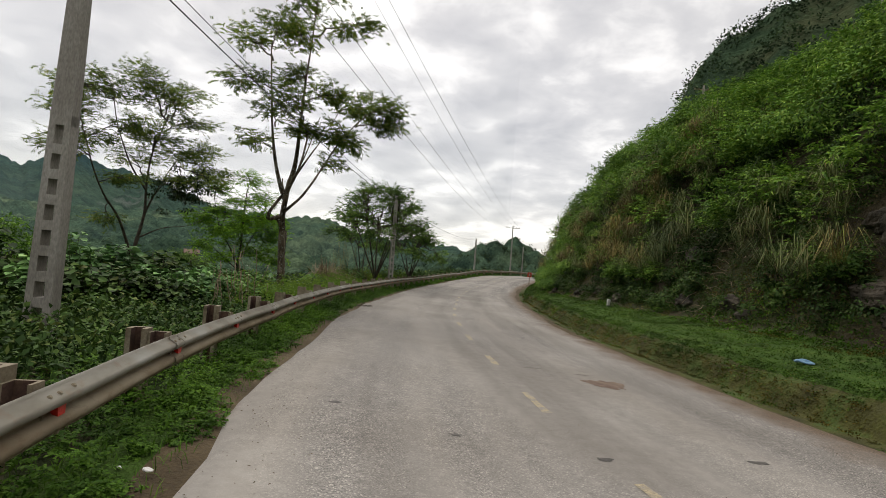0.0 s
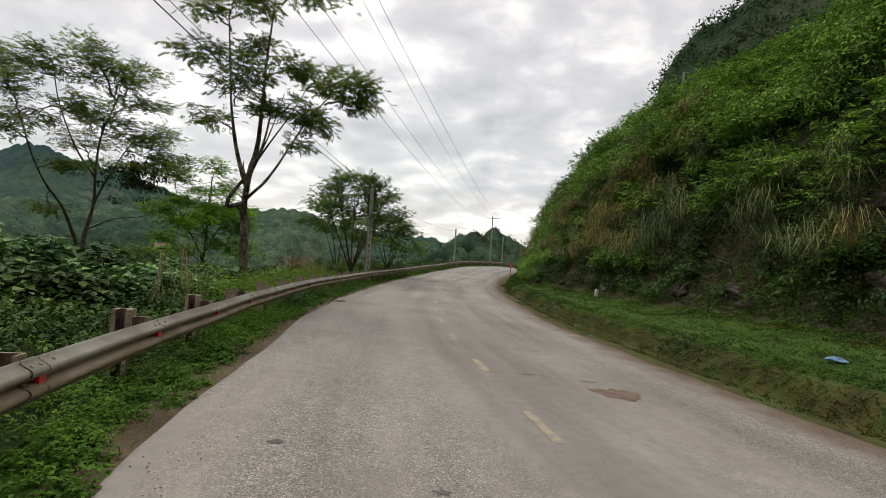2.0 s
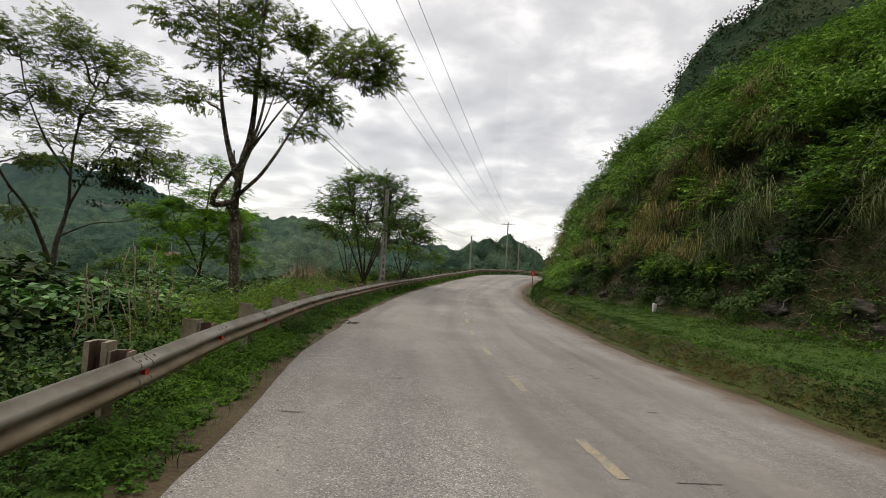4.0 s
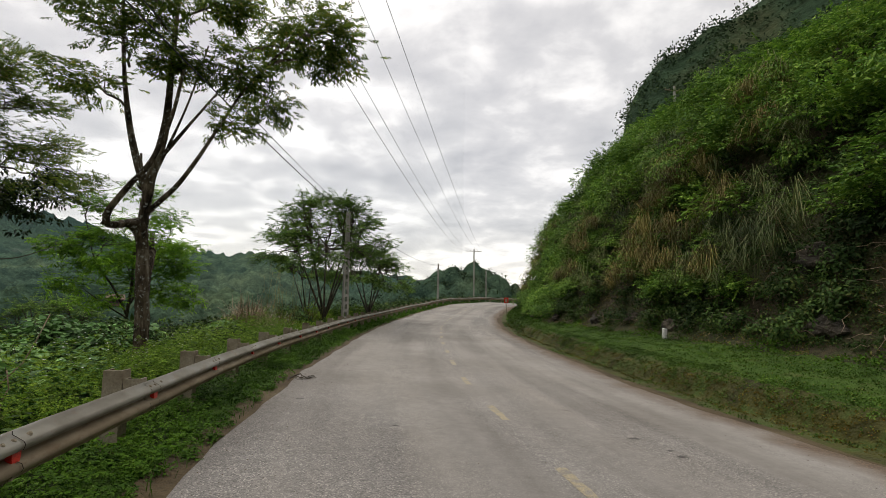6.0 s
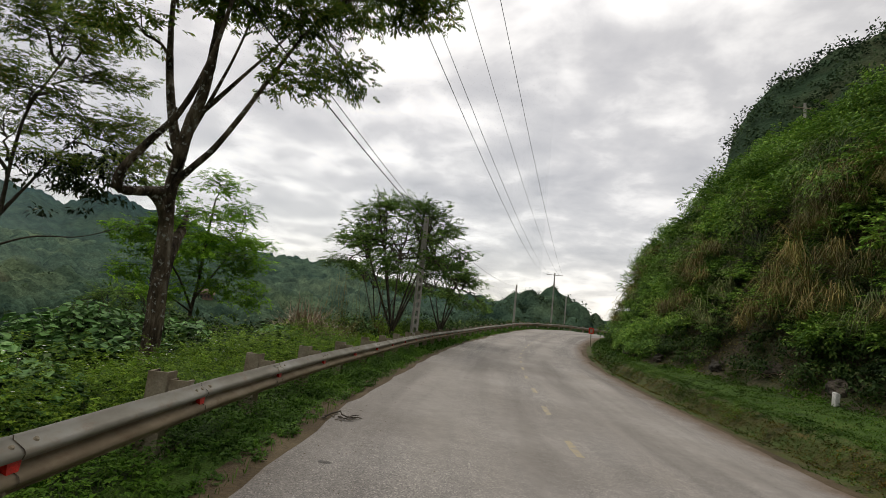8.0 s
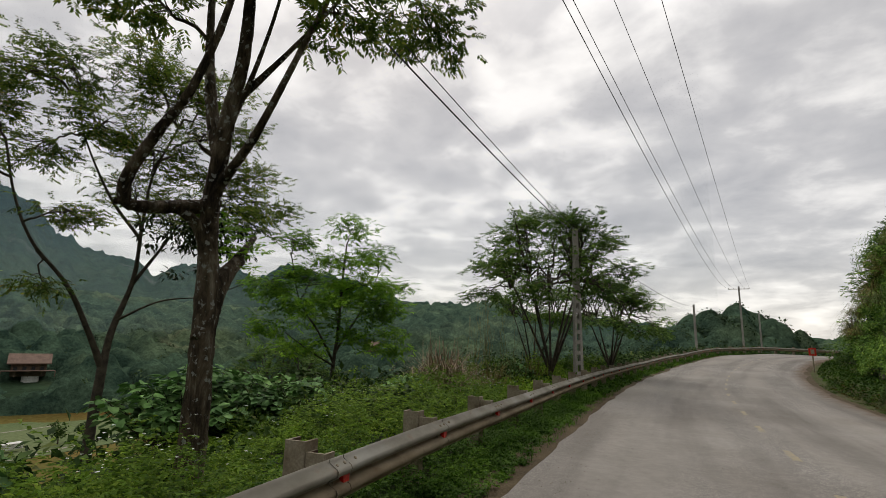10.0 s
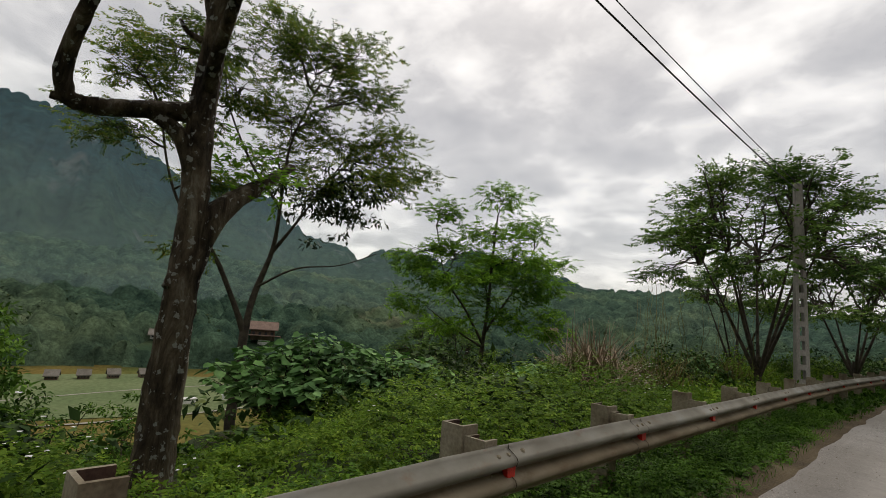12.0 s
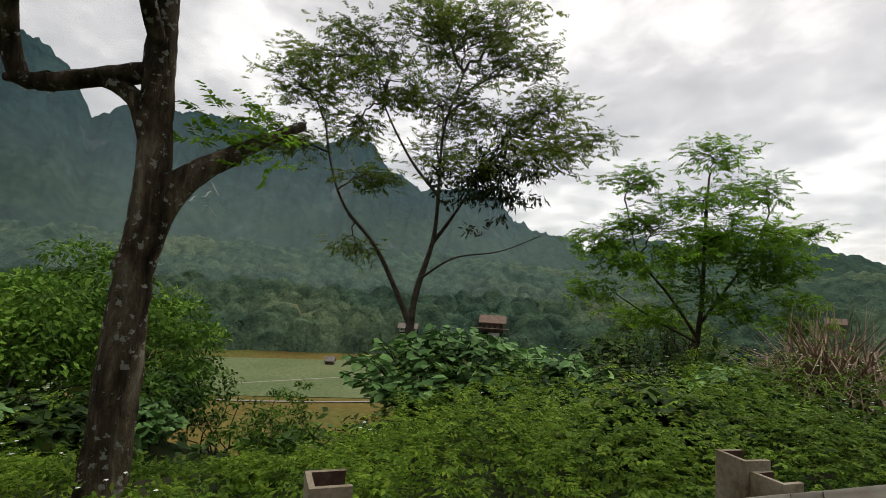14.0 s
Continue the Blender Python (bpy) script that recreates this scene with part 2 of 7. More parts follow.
nt.links.new(lco.outputs["Object"], ln_.inputs["Vector"])
nt.links.new(ln_.outputs["Color"], lwarp.inputs[0]); lwarp.inputs[1].default_value = (0.09, 0.09, 0.09)
nt.links.new(lco.outputs["Object"], lwarp.inputs[2])
nt.links.new(lwarp.outputs[0], lv.inputs["Vector"])
lsep = nt.nodes.new("ShaderNodeSeparateColor")
nt.links.new(lv.outputs["Color"], lsep.inputs[0])
lsz = nt.nodes.new("ShaderNodeMath"); lsz.operation = "MULTIPLY_ADD"; lsz.inputs[1].default_value, lsz.inputs[2].default_value = 1.15, -0.56
nt.links.new(lsep.outputs[0], lsz.inputs[0])
ldf = nt.nodes.new("ShaderNodeMath"); ldf.operation = "SUBTRACT"
nt.links.new(lsz.outputs[0], ldf.inputs[0]); nt.links.new(lv.outputs["Distance"], ldf.inputs[1])
lich = ramp(nt, ldf.outputs[0], [(0.0, (0, 0, 0)), (0.08, (0.75, 0.75, 0.75))])
nt.links.new(blend(nt, lich, blend(nt, 1.0, bcol, bpatch, "MULTIPLY"), (0.42, 0.43, 0.38)), b.inputs["Base Color"])
bump(nt, b, tex(nt, 12, 7, 0.75, stretch=(1, 1, 0.3), distort=0.6), 1.0, 0.16)
M_TWIG = surface("grey_brown_twigs", [(0.3, (0.03, 0.025, 0.018)), (0.7, (0.085, 0.07, 0.05))], 6, 60, 0.95, relief=0.3)
M_DEAD = surface("dead_pale_stems", [(0.3, (0.149, 0.101, 0.0675)), (0.7, (0.365, 0.277, 0.196))], 6, 60, 0.95, relief=0.3)
M_LEAF_TREE = leaf("tree_leaflets", [(0.0, (0.05366, 0.09792, 0.02083)), (0.5, (0.10752, 0.18048, 0.03283)), (0.9, (0.17856, 0.24576, 0.04474)), (1.0, (0.30528, 0.24576, 0.06701))], glow_through=0.55)
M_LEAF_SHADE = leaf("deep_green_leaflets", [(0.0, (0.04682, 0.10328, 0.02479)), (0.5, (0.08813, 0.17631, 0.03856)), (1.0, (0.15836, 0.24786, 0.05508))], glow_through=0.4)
M_LEAF_DARK = leaf("dark_glossy_leaves", [(0.0, (0.01, 0.02, 0.008)), (0.6, (0.024, 0.042, 0.015)), (1.0, (0.045, 0.07, 0.022))], rough=0.45, glow_through=0.12)
M_LEAF_BRIGHT = leaf("fresh_green_leaves", [(0.0, (0.06284, 0.13365, 0.01559)), (0.5, (0.11903, 0.22356, 0.02633)), (1.0, (0.20241, 0.30682, 0.04309))], glow_through=0.4)
M_LEAF_LIME = leaf("yellow_green_leaflets", [(0.0, (0.09115, 0.2213, 0.01606)), (0.5, (0.1607, 0.3427, 0.03213)), (1.0, (0.2583, 0.457, 0.05165))], glow_through=0.5)
M_LEAF_BUSH = leaf("shrub_leaves", [(0.0, (0.0219, 0.04968, 0.01389)), (0.5, (0.04471, 0.09108, 0.02484)), (0.9, (0.07949, 0.13708, 0.03579)), (1.0, (0.1196, 0.13892, 0.04968))], glow_through=0.12)
M_LEAF_FRESH = leaf("mid_green_bush_leaves", [(0.0, (0.05031, 0.12219, 0.02013)), (0.5, (0.10781, 0.23, 0.0345)), (1.0, (0.18687, 0.33062, 0.0575))], glow_through=0.25)
M_LEAF_BROAD = leaf("broad_matt_leaves", [(0.0, (0.07392, 0.16876, 0.05592)), (0.6, (0.13315, 0.27305, 0.1)), (1.0, (0.20796, 0.36777, 0.1501))], rough=0.6, glow_through=0.12)
M_LEAF_HILL = leaf("hillside_leaves", [(0.0, (0.0547, 0.12595, 0.02703)), (0.5, (0.11624, 0.24449, 0.04158)), (0.85, (0.19145, 0.3334, 0.05821)), (1.0, (0.2735, 0.40008, 0.09356))], glow_through=0.2, patch_size=0.3)
M_GRASS_DRY = leaf("drooping_dry_grass", [(0.0, (0.09396, 0.08549, 0.03329)), (0.5, (0.19836, 0.1624, 0.0783)), (0.8, (0.12528, 0.1566, 0.04373)), (1.0, (0.29348, 0.24128, 0.12528))], rough=0.8, glow_through=0.2)
M_GRASS_GREY = leaf("grey_green_long_grass", [(0.0, (0.065, 0.091, 0.039)), (0.5, (0.1235, 0.1625, 0.0715)), (0.85, (0.182, 0.208, 0.1105)), (1.0, (0.221, 0.182, 0.104))], rough=0.8, glow_through=0.2)
M_GRASS_TOP = leaf("yellow_green_long_grass", [(0.0, (0.08075, 0.1211, 0.02019)), (0.5, (0.1292, 0.1696, 0.0323)), (0.8, (0.1776, 0.1938, 0.04845)), (1.0, (0.2261, 0.2099, 0.08075))], rough=0.8, glow_through=0.25)
M_GRASS = leaf("low_verge_plants", [(0.0, (0.03424, 0.09049, 0.00942)), (0.5, (0.0638, 0.14782, 0.01667)), (1.0, (0.09801, 0.18999, 0.0261))], glow_through=0.18)
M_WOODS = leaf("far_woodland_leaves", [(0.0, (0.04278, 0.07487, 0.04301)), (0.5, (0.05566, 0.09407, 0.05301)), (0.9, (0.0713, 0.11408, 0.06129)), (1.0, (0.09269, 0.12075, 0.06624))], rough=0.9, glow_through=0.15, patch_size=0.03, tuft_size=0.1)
M_LEAF_TURF = leaf("short_turf_leaves", [(0.0, (0.03, 0.072, 0.012)), (0.5, (0.06, 0.1296, 0.0216)), (0.9, (0.0936, 0.1656, 0.0312)), (1.0, (0.144, 0.144, 0.042))], glow_through=0.15)
M_LEAF_MOSS = leaf("olive_moss", [(0.0, (0.0375, 0.035, 0.01)), (0.4, (0.075, 0.0775, 0.015)), (0.7, (0.125, 0.10625, 0.02)), (0.9, (0.15, 0.0775, 0.0225)), (1.0, (0.1125, 0.15, 0.025))], rough=0.85, glow_through=0.15)
M_FLOWER = surface("white_petals", [(0.3, (0.7, 0.7, 0.66)), (0.7, (0.8, 0.8, 0.78))], 20, 60, 0.7, relief=0.1)
M_RED = surface("red_reflector_plastic", [(0.3, (0.5, 0.02, 0.012)), (0.7, (0.65, 0.035, 0.02))], 20, 90, 0.35, relief=0.1)
M_YELLOW = surface("worn_yellow_road_paint", [(0.34, (0.22, 0.2, 0.17)), (0.5, (0.34, 0.285, 0.18)), (0.64, (0.23, 0.21, 0.185))], 5, 70, 0.8, relief=0.3, dist=0.004, fine_mix=0.5)
M_WHITE = surface("limewashed_plaster", [(0.3, (0.5, 0.49, 0.45)), (0.7, (0.72, 0.71, 0.68))], 3, 30, 0.85, relief=0.2)
M_WIRE, nt, b = nodes_of("black_cable_sheath", 0.6)
b.inputs["Base Color"].default_value = (0.03, 0.03, 0.032, 1)
M_ROOF = surface("red_brown_roof_sheet", [(0.3, (0.12, 0.075, 0.055)), (0.7, (0.19, 0.125, 0.095))], 1.0, 12, 0.8, relief=0.3)
M_WOODWALL = surface("brown_plank_wall", [(0.3, (0.08, 0.055, 0.04)), (0.7, (0.16, 0.115, 0.08))], 1.5, 12, 0.9, relief=0.3)
M_FIELD = surface("cropped_field", [(0.3, (0.16, 0.095, 0.028)), (0.5, (0.125, 0.1, 0.03)), (0.7, (0.085, 0.1, 0.03))], 0.05, 1.6, 0.95, spec=0.02, relief=0.4, dist=0.05)
M_FIELD_GREEN = surface("green_paddy", [(0.3, (0.09, 0.125, 0.055)), (0.7, (0.14, 0.165, 0.08))], 0.08, 2.0, 0.95, spec=0.02, relief=0.4, dist=0.05)
M_WOODS_FLOOR = surface("woodland_slope", [(0.3, (0.02, 0.036, 0.02)), (0.5, (0.032, 0.056, 0.03)), (0.7, (0.06, 0.07, 0.035))], 0.04, 0.5, 0.95, spec=0.02, relief=0.9, dist=1.0)
# canopy greens greyed towards blue, so part of the haze sits in the colour
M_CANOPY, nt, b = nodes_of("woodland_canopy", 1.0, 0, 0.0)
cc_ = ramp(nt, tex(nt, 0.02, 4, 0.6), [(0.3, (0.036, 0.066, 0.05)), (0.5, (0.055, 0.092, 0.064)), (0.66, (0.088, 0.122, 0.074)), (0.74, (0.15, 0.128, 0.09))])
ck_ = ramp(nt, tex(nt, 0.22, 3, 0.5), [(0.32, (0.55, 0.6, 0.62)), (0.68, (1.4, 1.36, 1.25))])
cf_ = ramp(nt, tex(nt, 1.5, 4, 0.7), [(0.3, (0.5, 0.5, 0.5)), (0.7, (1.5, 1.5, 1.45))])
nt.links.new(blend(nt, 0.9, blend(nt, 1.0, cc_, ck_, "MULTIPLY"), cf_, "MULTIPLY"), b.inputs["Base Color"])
bump(nt, b, tex(nt, 1.2, 5, 0.75), 1.0, 0.8)
# forested mountain: the blue-teal of distance haze is painted into its base colours
M_MOUNT, nt, b = nodes_of("haze_tinted_forest_mountain", 1.0, 0, 0.0)
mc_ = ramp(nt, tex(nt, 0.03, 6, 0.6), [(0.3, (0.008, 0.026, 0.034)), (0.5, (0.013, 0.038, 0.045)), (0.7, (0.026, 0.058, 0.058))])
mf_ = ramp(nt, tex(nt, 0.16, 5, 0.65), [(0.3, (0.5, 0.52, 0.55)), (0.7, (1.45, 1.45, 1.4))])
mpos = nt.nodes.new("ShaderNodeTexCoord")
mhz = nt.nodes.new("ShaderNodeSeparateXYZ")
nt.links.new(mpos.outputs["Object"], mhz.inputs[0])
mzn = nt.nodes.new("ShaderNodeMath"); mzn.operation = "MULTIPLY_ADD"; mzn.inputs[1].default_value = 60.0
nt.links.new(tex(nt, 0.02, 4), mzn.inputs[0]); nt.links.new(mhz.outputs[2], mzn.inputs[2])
# greener forest low down, painted lighter for the haze lying there
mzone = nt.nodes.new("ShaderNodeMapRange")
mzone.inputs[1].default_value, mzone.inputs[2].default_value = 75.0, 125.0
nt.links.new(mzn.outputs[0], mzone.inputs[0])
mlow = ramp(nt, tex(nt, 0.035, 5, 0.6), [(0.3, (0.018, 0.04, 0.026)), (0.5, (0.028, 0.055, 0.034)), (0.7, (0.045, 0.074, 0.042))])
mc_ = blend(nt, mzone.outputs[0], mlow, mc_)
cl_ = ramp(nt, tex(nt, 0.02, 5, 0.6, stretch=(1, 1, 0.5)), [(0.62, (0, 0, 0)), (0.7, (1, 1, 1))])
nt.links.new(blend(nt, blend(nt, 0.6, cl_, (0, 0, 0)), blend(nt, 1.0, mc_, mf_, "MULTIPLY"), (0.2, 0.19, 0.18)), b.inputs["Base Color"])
bump(nt, b, tex(nt, 0.2, 6, 0.7), 1.0, 3.0)
M_ROCK = surface("dark_weathered_rock", [(0.3, (0.015, 0.014, 0.01)), (0.48, (0.042, 0.035, 0.025)), (0.6, (0.08, 0.065, 0.048)), (0.72, (0.05, 0.056, 0.024))], 2.0, 14, 0.9, relief=1.0, dist=0.05)
M_THATCH = surface("grey_brown_thatch", [(0.3, (0.12, 0.105, 0.085)), (0.7, (0.2, 0.18, 0.15))], 1.0, 12, 0.9, relief=0.3)
M_BLUE = surface("pale_blue_plastic", [(0.3, (0.1, 0.22, 0.36)), (0.7, (0.24, 0.38, 0.5))], 14, 50, 0.4, relief=0.4)
M_PATH = surface("pale_path", [(0.3, (0.2, 0.185, 0.14)), (0.7, (0.28, 0.26, 0.21))], 1.0, 12, 0.9, relief=0.2)

# see-through blue-grey film, for sheets that stand in for mist and distance haze
M_MIST, nt, b = nodes_of("mist_and_haze_film", 1.0, 0, 0.0)
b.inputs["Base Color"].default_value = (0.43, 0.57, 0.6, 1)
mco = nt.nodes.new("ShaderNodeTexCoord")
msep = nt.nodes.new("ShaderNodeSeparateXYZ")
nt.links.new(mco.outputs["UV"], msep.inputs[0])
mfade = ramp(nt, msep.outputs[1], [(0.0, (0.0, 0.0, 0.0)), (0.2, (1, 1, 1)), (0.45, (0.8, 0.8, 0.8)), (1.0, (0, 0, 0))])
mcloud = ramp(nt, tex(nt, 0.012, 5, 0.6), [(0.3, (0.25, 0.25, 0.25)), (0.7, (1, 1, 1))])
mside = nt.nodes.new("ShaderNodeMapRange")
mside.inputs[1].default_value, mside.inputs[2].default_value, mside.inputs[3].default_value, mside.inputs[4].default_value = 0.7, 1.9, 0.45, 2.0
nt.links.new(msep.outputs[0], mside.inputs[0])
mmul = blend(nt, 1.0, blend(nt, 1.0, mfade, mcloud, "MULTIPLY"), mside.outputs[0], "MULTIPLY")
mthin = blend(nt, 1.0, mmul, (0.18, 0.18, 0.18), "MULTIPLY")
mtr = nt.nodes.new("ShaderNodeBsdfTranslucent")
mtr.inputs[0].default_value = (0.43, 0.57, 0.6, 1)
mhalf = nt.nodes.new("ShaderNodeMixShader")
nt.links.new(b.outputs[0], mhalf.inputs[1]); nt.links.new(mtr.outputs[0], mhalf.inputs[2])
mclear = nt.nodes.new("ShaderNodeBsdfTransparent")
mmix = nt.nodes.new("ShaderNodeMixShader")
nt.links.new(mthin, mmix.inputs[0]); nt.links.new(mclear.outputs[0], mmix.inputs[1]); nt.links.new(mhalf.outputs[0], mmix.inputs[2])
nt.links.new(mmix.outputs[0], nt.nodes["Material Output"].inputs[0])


# ---- building helpers ----
RNG = np.random.default_rng(7)


def lattice(ix, iy, seed):
    h = np.sin(ix * 127.1 + iy * 311.7 + seed * 74.7) * 43758.5453
    return h - np.floor(h)


def vnoise(x, y, seed=0):
    ix, iy = np.floor(x), np.floor(y)
    fx, fy = x - ix, y - iy
    fx, fy = fx * fx * (3 - 2 * fx), fy * fy * (3 - 2 * fy)
    a, b_ = lattice(ix, iy, seed), lattice(ix + 1, iy, seed)
    c, d = lattice(ix, iy + 1, seed), lattice(ix + 1, iy + 1, seed)
    return (a + (b_ - a) * fx) * (1 - fy) + (c + (d - c) * fx) * fy


def fbm(x, y, seed=0, octaves=4):
    """About -0.5 to 0.5."""
    total, amp = 0, 0.5
    for k in range(octaves):
        total = total + amp * (vnoise(x * 2 ** k, y * 2 ** k, seed + k) - 0.5)
        amp *= 0.55
    return total


def mesh_object(name, verts, faces, material, parent=None, label="", smooth=False, uv=None):
    """One mesh object from arrays: verts (n, 3), faces a list of arrays (m, 3 or 4)."""
    verts = np.asarray(verts, dtype=np.float32)
    if not isinstance(faces, list):
        faces = [faces]
    faces = [np.asarray(f, dtype=np.int32) for f in faces if len(f)]
    me = bpy.data.meshes.new(name)
    loops = np.concatenate([f.ravel() for f in faces])
    sizes = np.concatenate([np.full(len(f), f.shape[1], dtype=np.int32) for f in faces])
    starts = np.concatenate([[0], np.cumsum(sizes)[:-1]]).astype(np.int32)
    me.vertices.add(len(verts)); me.vertices.foreach_set("co", verts.ravel())
    me.loops.add(len(loops)); me.loops.foreach_set("vertex_index", loops)
    me.polygons.add(len(sizes)); me.polygons.foreach_set("loop_start", starts)
    if uv is not None:
        layer = me.uv_layers.new(name="UVMap")
        layer.data.foreach_set("uv", np.asarray(uv, dtype=np.float32)[loops].ravel())
    if smooth:
        me.polygons.foreach_set("use_smooth", np.ones(len(sizes), dtype=bool))
    me.update(calc_edges=True)
    me.validate()
    me.materials.append(material)
    ob = new(name, me)
    if parent:
        ob.parent = parent
        ob.matrix_parent_inverse = parent.matrix_basis.inverted()
    if label:
        ob["label"] = label
    return ob


def part(name, bm, material, parent, label="", smooth=False):
    me = bpy.data.meshes.new(name)
    bm.to_mesh(me)
    bm.free()
    if smooth:
        for p in me.polygons:
            p.use_smooth = True
    me.materials.append(material)
    ob = new(name, me)
    if parent:
        ob.parent = parent
        ob.matrix_parent_inverse = parent.matrix_basis.inverted()
    if label:
        ob["label"] = label
    return ob


def thing(name, at, label, category, group="", kind=""):
    ob = new(name)
    ob.matrix_basis = pose(*at)
    ob.empty_display_size = 0.2
    return tagged(ob, label, category, group, kind)


def box(bm, centre, size, turn=0.0, bevel=0.0):
    """A box in bm, bevelled if asked; turn in degrees about z."""
    m = pose(*centre, 0, 0, turn) @ Matrix.Diagonal((*size, 1))
    made = bmesh.ops.create_cube(bm, size=1.0, matrix=m)["verts"]
    if bevel:
        edges = list({e for v in made for e in v.link_edges})
        bmesh.ops.bevel(bm, geom=edges, offset=bevel, segments=1, affect="EDGES")
    return bm


class Soup:
    """Gathers tubes and leaves into one mesh."""

    def __init__(self):
        self.v, self.q, self.n = [], [], 0

    def tube(self, path, radii, sides=6, rough=0.0, knots=0.0):
        path = np.asarray(path, dtype=float)
        radii = np.asarray(radii, dtype=float)
        tang = np.gradient(path, axis=0)
        tang /= np.linalg.norm(tang, axis=1)[:, None] + 1e-9
        ref = np.array([0.3, 0.95, 0.05]) if abs(tang[:, 2]).mean() > 0.6 else np.array([0.0, 0.0, 1.0])
        a = np.cross(tang, ref); a /= np.linalg.norm(a, axis=1)[:, None] + 1e-9
        c = np.cross(tang, a)
        ang = np.linspace(0, 2 * math.pi, sides, endpoint=False)
        rr = radii[:, None] * (1 + rough * RNG.normal(size=(len(path), sides)))
        if knots:
            hh = np.cumsum(np.concatenate([[0], np.linalg.norm(np.diff(path, axis=0), axis=1)]))[:, None]
            seed = RNG.integers(0, 90)
            rr = rr * (1 + knots * (fbm(np.cos(ang)[None, :] * 1.4 + hh * 1.1 + 5, np.sin(ang)[None, :] * 1.4 + seed, seed) * 2 + 0.7 * fbm(np.cos(ang)[None, :] * 5 + 9, np.sin(ang)[None, :] * 5 + hh * 2.2, seed + 5)))
        ring = path[:, None, :] + rr[:, :, None] * (np.cos(ang)[None, :, None] * a[:, None, :] + np.sin(ang)[None, :, None] * c[:, None, :])
        self.v.append(ring.reshape(-1, 3))
        i = np.arange(len(path) - 1)[:, None] * sides
        j = np.arange(sides)[None, :]
        k = (np.arange(sides)[None, :] + 1) % sides
        f = np.stack([i + j, i + k, i + sides + k, i + sides + j], axis=-1).reshape(-1, 4) + self.n
        self.q.append(f)
        last = self.n + (len(path) - 1) * sides
        if sides >= 4:
            self.q.append(np.array([[last, last + 1, last + 2, last + 3]]))
        self.n += len(path) * sides

    def leaves(self, at, way, up, length, width, fold=0.15):
        """Folded diamonds: at (n, 3), way from stalk to tip, up the rough facing."""
        at, way, up = (np.asarray(k, dtype=float) for k in (at, way, up))
        way = way / (np.linalg.norm(way, axis=1)[:, None] + 1e-9)
        side = np.cross(way, up)
        side /= np.linalg.norm(side, axis=1)[:, None] + 1e-9
        nrm = np.cross(side, way)
        length = np.broadcast_to(np.asarray(length, dtype=float), (len(at),))[:, None]
        width = np.broadcast_to(np.asarray(width, dtype=float), (len(at),))[:, None]
        mid = at + way * length * 0.45
        p = np.stack([at, mid + side * width / 2 + nrm * fold * width, at + way * length - nrm * fold * length * 0.6, mid - side * width / 2 + nrm * fold * width], axis=1)
        self.v.append(p.reshape(-1, 3))
        f = np.arange(len(at) * 4).reshape(-1, 4) + self.n
        self.q.append(f)
        self.n += len(at) * 4

    def ovals(self, at, way, up, length, width, fold=0.12):
        """Pointed oval leaves of two halves folded along the rib."""
        at, way, up = (np.asarray(k, dtype=float) for k in (at, way, up))
        way = way / (np.linalg.norm(way, axis=1)[:, None] + 1e-9)
        side = np.cross(way, up)
        side /= np.linalg.norm(side, axis=1)[:, None] + 1e-9
        nrm = np.cross(side, way)
        L = np.broadcast_to(np.asarray(length, dtype=float), (len(at),))[:, None]
        W = np.broadcast_to(np.asarray(width, dtype=float), (len(at),))[:, None]
        tip = at + way * L - nrm * L * 0.12
        a1, a2 = at + way * L * 0.25 + nrm * fold * W, at + way * L * 0.68 + nrm * (fold * W - 0.07 * L)
        p = np.stack([at, a1 + side * W * 0.5, a2 + side * W * 0.45, tip, a2 - side * W * 0.45, a1 - side * W * 0.5], axis=1)
        self.v.append(p.reshape(-1, 3))
        i = np.arange(len(at))[:, None] * 6 + self.n
        self.q.append(np.concatenate([i + np.array([[0, 1, 2, 3]]), i + np.array([[0, 3, 4, 5]])]))
        self.n += len(at) * 6

    def made(self, name, material, parent=None, label="", smooth=False):
        return mesh_object(name, np.concatenate(self.v), np.concatenate(self.q), material, parent, label, smooth)


def unit(v):
    return v / (np.linalg.norm(v, axis=-1, keepdims=True) + 1e-9)


# ---- the plan: the road's middle line, heights, hills ----
MID = np.array([(12.2, -26), (7.2, -12), (4.2, -4), (2.88, -0.22), (2.28, 1.6), (1.81, 3.36), (1.37, 5.25), (0.91, 7.13), (0.55, 9.01), (0.18, 10.91), (-0.12, 12.77), (-0.37, 14.65),
                (-0.72, 18.5), (-1.1, 23), (-1.5, 31), (-1.4, 39), (-0.95, 46), (-0.2, 52), (1.6, 59), (4.4, 63.3), (8, 66.5), (14, 69.5), (24, 71.5), (44, 73)])


def spline(points, step):
    """A smooth line through the points, at even steps."""
    p = np.vstack([2 * points[0] - points[1], points, 2 * points[-1] - points[-2]])
    out = []
    for i in range(1, len(p) - 2):
        n = max(2, int(np.linalg.norm(p[i + 1] - p[i]) / step))
        t = np.linspace(0, 1, n, endpoint=False)[:, None]
        out.append(0.5 * (2 * p[i] + (p[i + 1] - p[i - 1]) * t + (2 * p[i - 1] - 5 * p[i] + 4 * p[i + 1] - p[i + 2]) * t ** 2
                          + (3 * p[i] - p[i - 1] - 3 * p[i + 1] + p[i + 2]) * t ** 3))
    return np.vstack(out + [points[-1:]])


LINE = spline(MID, 0.4)
LEN = np.concatenate([[0], np.cumsum(np.linalg.norm(np.diff(LINE, axis=0), axis=1))])
LEN -= np.interp(0.0, LINE[:, 1], LEN)          # 0 where the line crosses y = 0
TANG = unit(np.gradient(LINE, axis=0))
